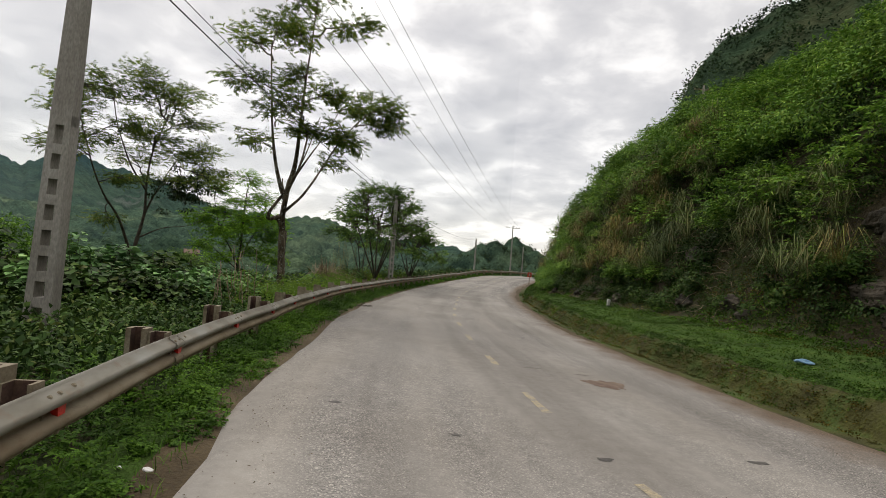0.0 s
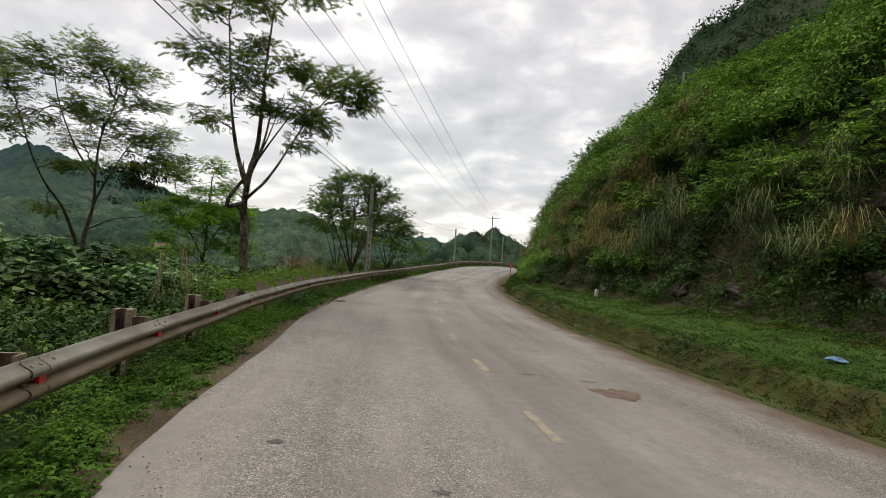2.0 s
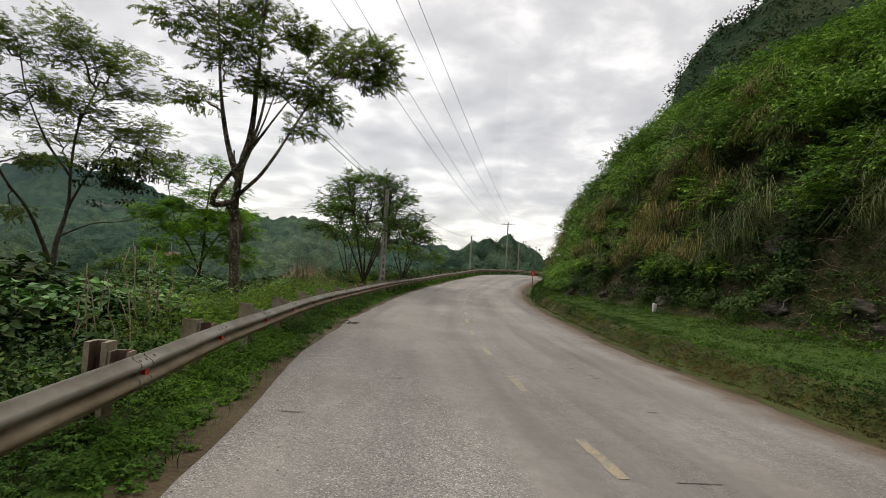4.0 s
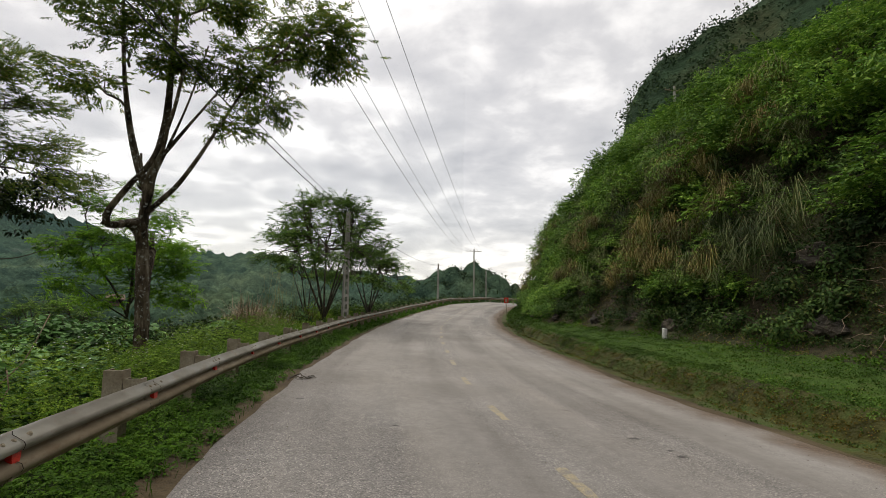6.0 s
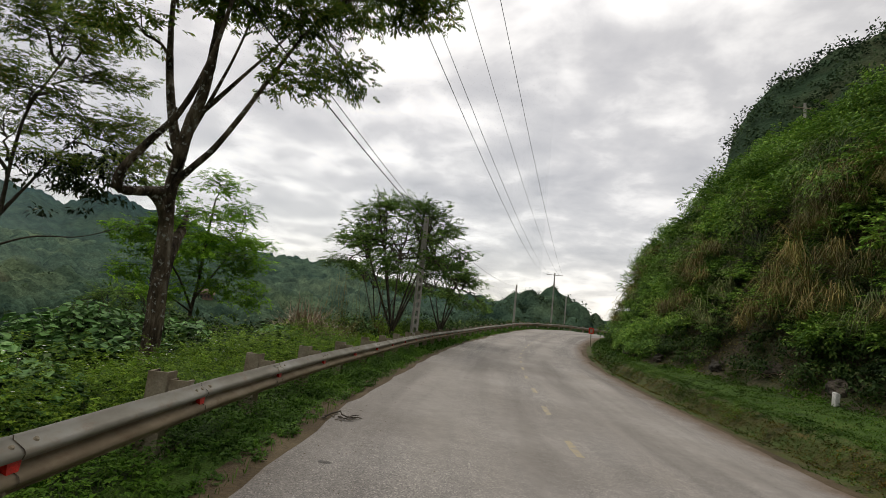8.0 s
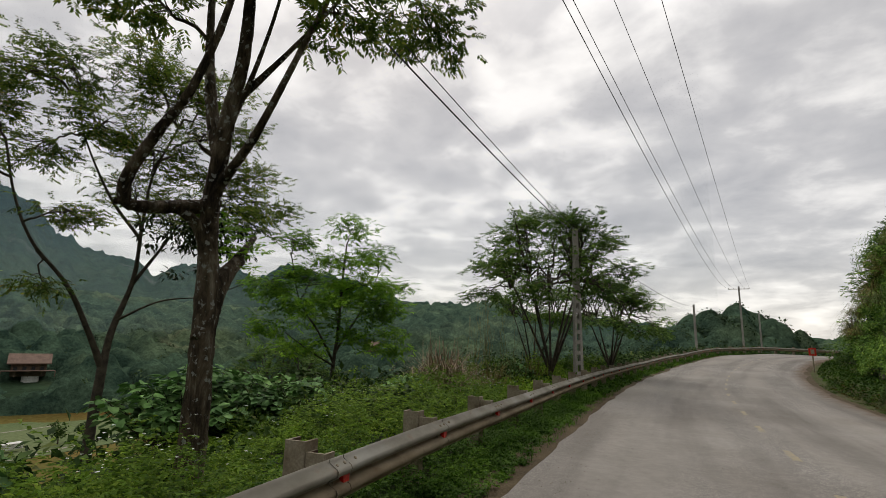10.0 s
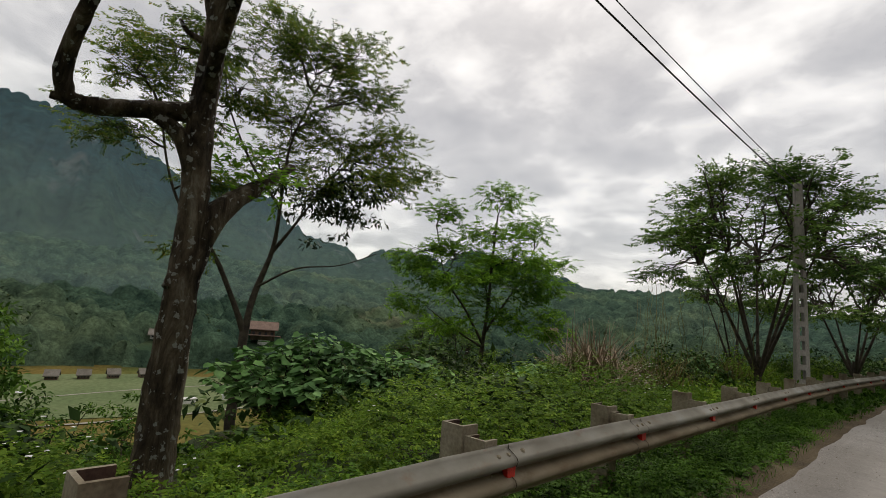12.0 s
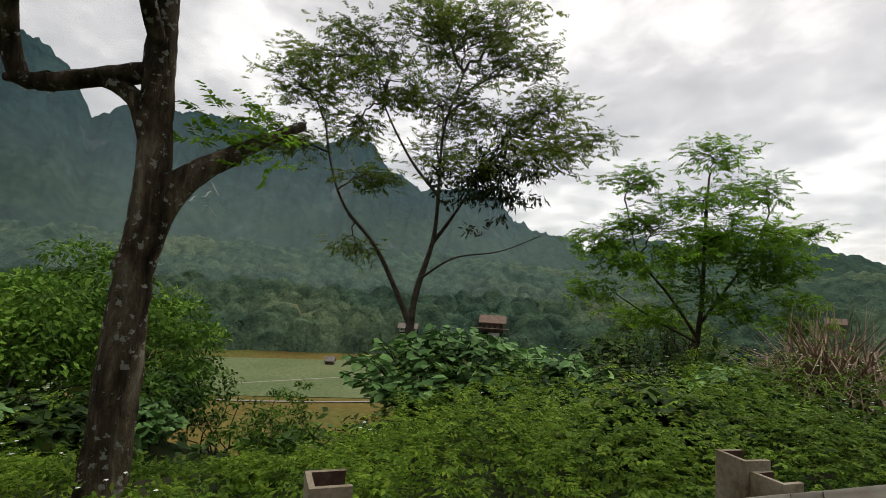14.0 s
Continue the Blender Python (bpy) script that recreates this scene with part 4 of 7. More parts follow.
def insulator(bm, x, y, z):
    for k, (r0, h0) in enumerate(((0.035, 0.0), (0.055, 0.05), (0.04, 0.1))):
        bmesh.ops.create_cone(bm, cap_ends=True, segments=8, radius1=r0, radius2=r0 * 0.6, depth=0.06, matrix=pose(x, y, z + h0))


def cross_arm(parent, at, turn, half, z):
    bm = bmesh.new()
    box(bm, (at[0], at[1], z), (2 * half, 0.09, 0.09), turn, 0.01)
    arm = part("crossarm", bm, M_POST, parent)
    for t in (-0.95, 0, 0.95) if half < 0.8 else (-0.96, -0.5, 0.5, 0.96):
        bm = bmesh.new()
        insulator(bm, at[0] + math.cos(radians(turn)) * half * t, at[1] + math.sin(radians(turn)) * half * t, z + 0.08)
        part("insulator", bm, M_WOODWALL, arm)
    return arm


def ground_z(x, y):
    return float(height([x], [y])[0])


def at_ground(x, y, sink=0.05):
    return (x, y, ground_z(x, y) - sink)


near_pole = concrete_pole(at_ground(-4.6, 2.1), 6.6, 0.36, 0.2, 7, 15, "grey concrete utility pole with ladder openings behind the guard rail", 0.8)
mid_pole = concrete_pole(at_ground(-5.76, 26.9), 5.75, 0.32, 0.18, 8, 35, "grey concrete utility pole with ladder openings beside roadside trees")
far_pole = concrete_pole((1.7, 96.8, ground_z(1.7, 96.8) - 0.1), 11.6 - ground_z(1.7, 96.8), 0.36, 0.22, 0, 0, "slim grey concrete pole with a crossarm beyond the bend")
far_pole.name = "power_pole"
cross_arm(far_pole, (1.7, 96.8), 5, 1.42, 11.1)
side_pole = concrete_pole((-3.69, 71.1, ground_z(-3.69, 71.1) - 0.1), 6.8 - ground_z(-3.69, 71.1), 0.3, 0.2, 0, 0, "slim bare grey pole beyond the guard rail")
small_pole = concrete_pole((4.1, 98.8, ground_z(4.1, 98.8) - 0.1), 7.6 - ground_z(4.1, 98.8), 0.3, 0.2, 0, 0, "short bare grey pole near the far bend")
hz = ground_z(22.6, 55.8)
hill_pole = concrete_pole((22.6, 55.8, hz - 0.3), max(25.6 - hz, 2.5), 0.3, 0.2, 0, 0, "short pole with a crossarm on the overgrown hill")
cross_arm(hill_pole, (22.6, 55.8), 10, 1.1, hz + max(25.6 - hz, 2.5) - 0.8)


def cable(a, b_, sag, radius, label):
    t = np.linspace(0, 1, 28)
    p = np.outer(1 - t, a) + np.outer(t, b_)
    p[:, 2] -= sag * 4 * t * (1 - t)
    so = Soup()
    so.tube(p, np.full(28, radius), 5)
    c = so.made("overhead_cable", M_WIRE, None)
    return tagged(c, label, "cable", "overhead cables")


mz = ground_z(-5.76, 26.9) + 5.5
cable((-4.5, 2.1, 6.2), (-5.76, 26.9, mz), 0.3, 0.014, "thick black service cable between concrete poles")
cable((-4.45, 2.15, 6.4), (-5.7, 26.9, mz + 0.1), 0.25, 0.009, "thin black service cable between concrete poles")
cable((-5.76, 26.9, mz), (-3.69, 71.1, 6.5), 0.6, 0.014, "black service cable sagging towards the far pole")
for k, (nx_, top, sag) in enumerate(((-4.75, 9.0, 2.5), (-5.5, 11.0, 2.5), (-5.75, 13.75, 2.5), (-4.25, 11.25, 1.5))):
    cable((nx_, -12, top), (1.7 + (-1.36, -0.7, 0.7, 1.36)[k], 96.8, 11.28), sag, 0.009, "thin bare power line crossing high over the road")

concrete_pole((16.06, 17.55, ground_z(16.06, 17.55) - 0.3), max(15.5 - ground_z(16.06, 17.55), 3), 0.3, 0.2, 0, 20, "weathered brown-grey pole standing in the grass above the cut slope")


# ---- plants ----
def sprays(so, ends, out, per, stalk, leaflets, length, width, droop=0.25, spread=0.3):
    """Compound leaves: each end carries some stalks with paired leaflets."""
    n = len(ends)
    base = np.repeat(ends, per, axis=0) + RNG.normal(0, spread, (n * per, 3)) * np.array([1, 1, 0.45])
    way = RNG.normal(0, 1, (n * per, 3)) * np.array([1, 1, 0.35]) + np.repeat(out, per, axis=0) * 0.9
    way[:, 2] -= droop
    way = unit(way)
    flat = unit(np.cross(way, np.array([0, 0, 1.0])))
    st = stalk * RNG.uniform(0.7, 1.25, n * per)
    at, dirs, ups = [], [], []
    for k in range(leaflets):
        t = (k // 2 + 1) / (leaflets / 2 + 0.5)
        side = 1 if k % 2 else -1
        at.append(base + way * (st * t)[:, None])
        d = way * 0.6 + flat * side * 0.85 + RNG.normal(0, 0.18, base.shape)
        d[:, 2] -= 0.25
        dirs.append(d)
        ups.append(np.array([0, 0, 1.0]) + RNG.normal(0, 0.3, base.shape))
    m = len(base) * leaflets
    so.leaves(np.concatenate(at), np.concatenate(dirs), np.concatenate(ups), length * RNG.uniform(0.7, 1.25, m), width * RNG.uniform(0.8, 1.2, m))


def clumps(so, centres, radius, per, length, width, flat=0.8, shell=0.75, droop=0.3, hug=False):
    """Leaves on uneven shells about the centres, facing outwards and up."""
    n = len(centres)
    radius = np.broadcast_to(np.asarray(radius, dtype=float), (n,))
    d = unit(RNG.normal(0, 1, (n * per, 3)))
    d[:, 2] = np.abs(d[:, 2]) * 1.0 - 0.25 * RNG.random(n * per)
    rr = np.repeat(radius, per) * (shell + (1 - shell) * RNG.normal(0, 1, n * per) * 0.7 + 0.12 * RNG.normal(0, 1, n * per))
    at = np.repeat(centres, per, axis=0) + d * rr[:, None] * np.array([1, 1, flat])
    way = d * 0.7 + RNG.normal(0, 0.6, (n * per, 3))
    way[:, 2] -= droop
    up = d * 0.5 + np.array([0, 0, 0.9]) + RNG.normal(0, 0.4, (n * per, 3))
    if hug:                                      # lying along the shell, as foliage reads from afar
        way = np.cross(d, unit(RNG.normal(0, 1, (n * per, 3)))) + RNG.normal(0, 0.15, (n * per, 3))
        up = d + np.array([0, 0, 0.35]) + RNG.normal(0, 0.15, (n * per, 3))
        at = at - unit(way) * (length * 0.5)
    m = n * per
    so.leaves(at, way, up, length * RNG.uniform(0.6, 1.35, m), width * RNG.uniform(0.7, 1.25, m))


def blades(so, roots, out, length, width, droop=0.7):
    """Arching grass blades of two segments each."""
    n = len(roots)
    out = unit(out)
    side = unit(np.cross(out, np.array([0, 0, 1.0])) + 1e-4)
    length = length * RNG.uniform(0.6, 1.3, n)
    p0 = roots
    p1 = roots + out * (length * 0.5)[:, None] + np.array([0, 0, 0.12]) * length[:, None]
    dn = out * 0.75 + np.array([0, 0, -1.0]) * droop
    p2 = p1 + unit(dn) * (length * 0.5)[:, None]
    w = width * RNG.uniform(0.7, 1.3, n)[:, None]
    v = np.stack([p0 - side * w * 0.4, p0 + side * w * 0.4, p1 + side * w * 0.5, p1 - side * w * 0.5, p2 + side * w * 0.08, p2 - side * w * 0.08], axis=1)
    so.v.append(v.reshape(-1, 3))
    i = np.arange(n)[:, None] * 6 + so.n
    so.q.append(np.concatenate([i + np.array([[0, 1, 2, 3]]), i + np.array([[3, 2, 4, 5]])]))
    so.n += n * 6


def bend(a, b_, n, sag=0.0, wander=0.04):
    a, b_ = np.asarray(a, dtype=float), np.asarray(b_, dtype=float)
    t = np.linspace(0, 1, n)[:, None]
    p = a + (b_ - a) * t
    size = np.linalg.norm(b_ - a)
    k = RNG.normal(0, wander * size, (n, 3))
    k[0] = k[-1] = 0
    p = p + k
    p[:, 2] += sag * size * 4 * (t * (1 - t))[:, 0]
    return p


def through_points(points, step=0.15):
    return spline(np.asarray(points, dtype=float), step)


def tree(name, at, label, stems, pads, leaf_mat, bark, leaf_len, leaf_w, per=5, stalk=0.28, leaflets=12, spread=0.3, category="tree", twig_r=0.012, group="", droop=0.25):
    """stems: (points, radius at start, radius at end). pads: (from, centre, radii, twigs). All in world metres."""
    t = thing(name, at, label, category, group)
    limbs, crown = Soup(), Soup()
    for k, (pts, r0, r1) in enumerate(stems):
        p = through_points(pts, 0.07 if bark is M_BARK else 0.15)
        so = Soup()
        so.tube(p, (r1 + (r0 - r1) * (1 - np.linspace(0, 1, len(p))) ** (2.0 if k else 1.0)) * (1 + 0.02 * RNG.normal(size=len(p))), 22 if bark is M_BARK else 12, 0.02, 0.22)
        so.made("limb" if k else "trunk", bark, t, smooth=True)
    ends, outs = [], []
    for src, c, rad, n in pads:
        src, c, rad = np.array(src, dtype=float), np.array(c, dtype=float), np.array(rad, dtype=float)
        limb = bend(src, c, 9, 0.08, 0.035)
        reach = np.linalg.norm(c - src)
        one = Soup()
        one.tube(limb, np.linspace(0.018 + 0.012 * reach, 0.012, 9), 6)
        one.made("branch", bark, t, smooth=True)
        for _ in range(n):
            d = unit(RNG.normal(0, 1, 3)) * RNG.uniform(0.45, 1.0) ** 0.5
            e = c + d * rad
            f = limb[RNG.integers(4, 9)]
            tw = bend(f, e, 5, 0.05, 0.06)
            limbs.tube(tw, np.linspace(twig_r, 0.004, 5), 4)
            ends.append(e); outs.append(unit(e - f))
            ends.append(tw[3]); outs.append(unit(e - f))
    sprays(crown, np.array(ends), np.array(outs), per, stalk, leaflets, leaf_len, leaf_w, droop=droop, spread=spread)
    tagged(limbs.made("twig_mass", bark, t, smooth=True), kind="stuff")
    crown.made("crown", leaf_mat, t)
    return t


# the tall tree at the rail, with a sawn stub and an elbowed limb
B = np.array([-6.3, 12.63, -0.25])


def rel(*points):
    return [tuple(B + 1.12 * np.array(p)) for p in points]


stems = [
    (rel((0.1, 0.0, -0.3), (0.08, 0.02, 0.0), (0.05, 0.03, 0.4), (0.01, 0.04, 1.4), (-0.05, 0.06, 2.2), (-0.08, 0.02, 2.9), (-0.02, 0.02, 3.6), (0.05, 0.02, 4.1)), 0.162, 0.085),
    (rel((-0.03, 0.05, 2.05), (-0.12, 0.35, 2.34), (-0.28, 0.62, 2.58), (-0.5, 0.93, 2.84)), 0.125, 0.042),
    (rel((-0.1, 0.0, 2.95), (-0.12, -0.35, 2.86), (-0.14, -0.72, 2.78), (-0.13, -0.8, 2.86), (-0.06, -0.82, 3.04), (0.18, -0.74, 3.45), (0.42, -0.64, 3.85), (0.65, -0.55, 4.6), (0.8, -0.5, 5.6)), 0.08, 0.03),
    (rel((-0.02, 0.02, 3.45), (-0.2, 0.05, 3.8), (-0.4, 0.08, 4.3), (-0.6, 0.12, 5.0), (-0.82, 0.2, 6.0), (-1.0, 0.3, 7.2), (-1.2, 0.4, 8.6)), 0.09, 0.025),
    (rel((0.04, 0.02, 4.0), (0.2, 0.0, 4.6), (0.3, -0.08, 5.8), (0.35, -0.1, 7.2), (0.4, 0.0, 8.6), (0.4, 0.1, 9.8)), 0.085, 0.022),
    (rel((-0.02, 0.02, 3.1), (0.2, 0.0, 3.3), (0.5, 0.0, 3.6), (0.85, 0.0, 4.1), (1.2, 0.05, 4.75), (1.6, 0.15, 5.5), (2.1, 0.3, 6.2)), 0.056, 0.02),
    (rel((0.1, 0.02, 4.05), (0.35, 0.5, 4.9), (0.7, 1.0, 5.9), (1.0, 1.5, 7.0)), 0.045, 0.016),
    (rel((0.0, 0.0, 3.6), (0.25, 0.1, 4.4), (0.55, 0.1, 5.2), (0.9, 0.0, 6.2)), 0.04, 0.014),
    (rel((-0.05, -0.03, 3.7), (-0.12, -0.08, 3.95), (-0.13, -0.1, 4.15)), 0.035, 0.02),
    (rel((-0.13, -0.6, 2.79), (-0.14, -0.74, 2.78), (-0.15, -0.86, 2.79)), 0.078, 0.03),
    (rel((-0.06, 0.03, 2.5), (-0.1, -0.1, 2.74), (-0.12, -0.3, 2.85), (-0.125, -0.45, 2.83)), 0.095, 0.055),
    (rel((0.0, 0.03, 1.6), (-0.03, 0.14, 2.0), (-0.1, 0.32, 2.3), (-0.2, 0.52, 2.48)), 0.13, 0.075),
    (rel((-0.05, -0.02, 3.48), (-0.07, -0.16, 3.52), (-0.08, -0.22, 3.6)), 0.04, 0.016),
]
pads = [(rel(a)[0], rel(c)[0], r_, n) for a, c, r_, n in (
    ((1.2, 0.05, 4.75), (1.4, 0.1, 4.75), (0.45, 0.45, 0.18), 5), ((1.5, 0.12, 5.3), (1.6, -0.2, 5.65), (0.8, 0.8, 0.28), 14),
    ((2.1, 0.3, 6.2), (2.7, 0.2, 6.55), (0.85, 0.8, 0.4), 20), ((2.0, 0.3, 6.0), (3.0, 0.6, 6.2), (0.6, 0.7, 0.28), 10),
    ((0.3, -0.08, 5.6), (0.75, -0.5, 5.5), (0.7, 0.7, 0.25), 11), ((0.35, -0.1, 6.6), (1.3, -0.2, 6.9), (0.8, 0.8, 0.3), 14),
    ((-0.7, 0.2, 5.9), (-0.4, -0.5, 6.3), (0.8, 0.8, 0.3), 12), ((-0.95, 0.3, 7.2), (-1.9, 0.2, 7.5), (0.9, 0.8, 0.35), 13),
    ((-1.1, 0.4, 8.2), (-2.3, 0.6, 9.1), (0.9, 0.8, 0.4), 13), ((-1.2, 0.4, 8.6), (-0.9, 0.2, 9.4), (0.9, 0.9, 0.5), 15),
    ((0.4, 0.0, 8.4), (0.2, -0.4, 8.7), (0.9, 0.9, 0.4), 14), ((0.4, 0.1, 9.6), (0.4, 0.2, 10.3), (1.0, 1.0, 0.5), 16),
    ((0.4, 0.1, 8.9), (1.6, 0.4, 9.4), (0.9, 0.9, 0.4), 14), ((1.0, 1.5, 6.9), (1.6, 2.0, 7.2), (0.9, 0.8, 0.35), 14),
    ((0.9, 1.3, 6.5), (1.2, 2.1, 5.9), (0.8, 0.7, 0.3), 11), ((0.8, -0.5, 5.5), (0.4, -1.0, 6.5), (0.8, 0.8, 0.35), 12),
    ((0.35, -0.1, 7.4), (-0.3, 0.9, 7.8), (0.9, 0.8, 0.35), 12), ((-0.6, 0.12, 5.0), (-0.9, -0.6, 5.3), (0.6, 0.6, 0.25), 8))]
tall_tree = tree("tall_tree", tuple(B), "tall dark tree with lichen spots, a sawn stub and airy crown", stems, pads, M_LEAF_TREE, M_BARK, 0.085, 0.034, per=10, stalk=0.24, leaflets=14, spread=0.2)

so = Soup()
ends = np.array([rel((-0.25 + RNG.normal(0, 0.06), 0.5 + RNG.normal(0, 0.16), 2.66 + RNG.normal(0, 0.11)))[0] for _ in range(20)])
sprays(so, ends, np.tile([0.1, 0.1, 0.6], (len(ends), 1)), 3, 0.17, 10, 0.07, 0.034, spread=0.07)
tagged(so.made("sprout", M_LEAF_LIME, tall_tree, "fresh green sprouts on the sawn stub"), kind="stuff")

# the broad twin-stemmed tree down the bank
C2 = np.array([-15.12, 16.2, 0.8])
z2 = ground_z(-15.12, 16.2)


def rel2(*points):
    """Seen square from the road: along, away, up from the fork."""
    a, w_ = np.array([0.25, 0.968, 0]), np.array([-0.968, 0.25, 0])
    return [tuple(C2 + 1.147 * (a * p[0] + w_ * p[1] + np.array([0, 0, p[2]]))) for p in points]


stems = [
    ([(-15.12, 16.2, z2 - 0.3), (-15.14, 16.15, z2 + 0.5), *rel2((0, 0, 0))], 0.13, 0.11),
    (rel2((0, 0, 0), (0.1, 0.1, 0.8), (0.4, 0.2, 2.0), (0.45, 0.3, 3.3), (0.5, 0.2, 4.6), (0.9, 0.1, 6.0)), 0.1, 0.03),
    (rel2((0, 0, -0.05), (-0.4, -0.1, 0.8), (-0.9, -0.2, 1.7), (-1.6, -0.3, 2.5), (-2.0, -0.2, 3.4), (-2.3, 0.0, 4.6)), 0.085, 0.025),
    (rel2((0.35, 0.2, 1.8), (0.9, 0.5, 2.7), (1.5, 0.6, 3.8), (2.2, 0.6, 5.0)), 0.06, 0.02),
    (rel2((0.45, 0.3, 3.0), (-0.3, 0.3, 3.9), (-1.0, 0.2, 5.2), (-1.2, 0.3, 6.2)), 0.05, 0.02),
    (rel2((0.12, 0.1, 1.0), (0.9, -0.3, 1.5), (1.9, -0.4, 1.7), (2.8, -0.4, 2.1)), 0.035, 0.012),
]
pads = []
for a, c, r_, n in (
        ((0.5, 0.2, 4.6), (0.4, 0.0, 5.2), (1.3, 1.3, 0.35), 15), ((0.9, 0.1, 6.0), (0.8, 0.2, 6.9), (1.3, 1.3, 0.5), 18), ((0.5, 0.2, 4.8), (2.0, 0.3, 6.3), (1.3, 1.2, 0.35), 15),
        ((2.2, 0.6, 5.0), (3.0, 0.4, 5.2), (1.0, 1.2, 0.35), 14), ((2.0, 0.6, 4.6), (3.5, 0.2, 4.4), (0.8, 1.0, 0.3), 11), ((1.8, 0.6, 4.3), (2.6, -0.5, 3.8), (1.0, 1.0, 0.3), 12),
        ((-1.2, 0.3, 6.2), (-1.4, 0.2, 6.7), (1.2, 1.2, 0.4), 14), ((-1.0, 0.2, 5.0), (-0.8, -0.8, 5.3), (1.1, 1.0, 0.35), 12), ((-2.3, 0.0, 4.6), (-2.9, -0.2, 5.4), (1.1, 1.1, 0.4), 14),
        ((-2.1, -0.1, 3.8), (-3.2, -0.3, 4.0), (0.9, 1.0, 0.3), 9), ((-1.8, -0.3, 2.9), (-1.2, -0.6, 3.2), (0.7, 0.8, 0.25), 7), ((1.0, 0.5, 2.9), (1.0, -0.3, 3.5), (0.9, 0.9, 0.3), 9),
        ((0.9, 0.1, 6.0), (-0.2, 0.6, 7.6), (1.2, 1.2, 0.45), 13), ((-1.5, -0.3, 2.4), (-1.3, -0.2, 1.6), (0.5, 0.5, 0.2), 4), ((0.45, 0.3, 3.2), (0.3, 1.2, 4.4), (1.2, 1.0, 0.4), 10), ((-1.2, 0.3, 6.2), (-2.4, 0.3, 6.3), (1.2, 1.1, 0.4), 13), ((-1.0, 0.2, 5.2), (-1.9, 0.4, 4.6), (1.0, 1.0, 0.35), 10), ((0.9, 0.1, 6.0), (1.9, 0.3, 7.4), (1.1, 1.1, 0.4), 12), ((2.2, 0.6, 5.0), (1.6, 0.2, 4.7), (1.0, 1.0, 0.3), 11)):
    pads.append((rel2(a)[0], rel2(c)[0], r_, int(n * 1.35)))
tree2 = tree("broad_tree", (-15.12, 16.2, z2), "twin-stemmed airy tree with feathery green leaf layers on the bank", stems, pads, M_LEAF_TREE, M_TWIG, 0.095, 0.042, per=9, stalk=0.3, leaflets=12, spread=0.24, twig_r=0.014, droop=0.06)
so = Soup()
clumps(so, np.array([rel2((1.5 + RNG.normal(0, 0.5), -0.4 + RNG.normal(0, 0.4), 3.1 + RNG.normal(0, 0.38)))[0] for _ in range(46)]), 0.34, 34, 0.17, 0.075, droop=0.9)
so.made("creeper", M_LEAF_DARK, tree2, "dark hanging creeper among its branches")

# the round tree with bright low layers
z3 = ground_z(-15.25, 25.05)
C3 = np.array([-15.25, 25.05, 0.0])


def rel3(*points):
    a, w_ = np.array([0.25, 0.968, 0]), np.array([-0.968, 0.25, 0])
    return [tuple(C3 + 1.19 * (a * p[0] + w_ * p[1] + np.array([0, 0, p[2]]))) for p in points]


stems = [([(-15.25, 25.05, z3 - 0.3), (-15.25, 25.0, -0.1), *rel3((0, 0, 0.7), (0.1, 0, 1.8), (0.2, 0.1, 3.2), (0.3, 0.1, 4.8))], 0.1, 0.03),
         (rel3((0, 0, 0.6), (-0.8, -0.2, 1.6), (-1.6, -0.2, 2.6), (-1.9, 0, 4.0)), 0.06, 0.02),
         (rel3((0.05, 0, 1.0), (0.8, 0.2, 1.9), (1.6, 0.3, 3.0), (2.0, 0.3, 4.0)), 0.06, 0.02),
         (rel3((0, 0, 0.5), (-1.2, -0.4, 1.0), (-2.3, -0.6, 1.6)), 0.045, 0.015)]
pads = [(rel3(a)[0], rel3(c)[0], r_, n) for a, c, r_, n in (
    ((0.3, 0.1, 4.8), (0.4, 0, 5.4), (0.7, 0.8, 0.45), 13), ((0.2, 0.1, 3.4), (0.0, -0.3, 4.2), (1.3, 1.1, 0.4), 17), ((-1.9, 0, 4.0), (-1.9, 0, 4.6), (0.8, 0.8, 0.35), 12),
    ((2.0, 0.3, 4.0), (1.9, 0.2, 4.6), (0.9, 0.8, 0.4), 13), ((1.8, 0.3, 3.4), (2.6, 0.2, 3.4), (0.8, 0.8, 0.3), 16), ((0.2, 0.1, 3.0), (0.6, -0.6, 3.3), (1.3, 1.0, 0.4), 24),
    ((-1.6, -0.2, 2.6), (-1.2, -0.4, 3.4), (1.1, 1.0, 0.4), 20), ((1.6, 0.3, 3.0), (1.5, -0.5, 2.7), (1.1, 1.0, 0.35), 20), ((-1.9, 0, 3.4), (-2.7, 0.0, 3.0), (0.9, 0.9, 0.3), 14), ((0.1, 0, 1.8), (0.2, 0.9, 3.0), (1.4, 0.9, 0.5), 18))]
tree3 = tree("round_tree", (-15.25, 25.05, z3), "spreading green tree with bright low leaf layers on the bank", stems, pads, M_LEAF_LIME, M_TWIG, 0.115, 0.045, per=8, stalk=0.3, leaflets=12, spread=0.28)
so = Soup()
e_, o_ = [], []
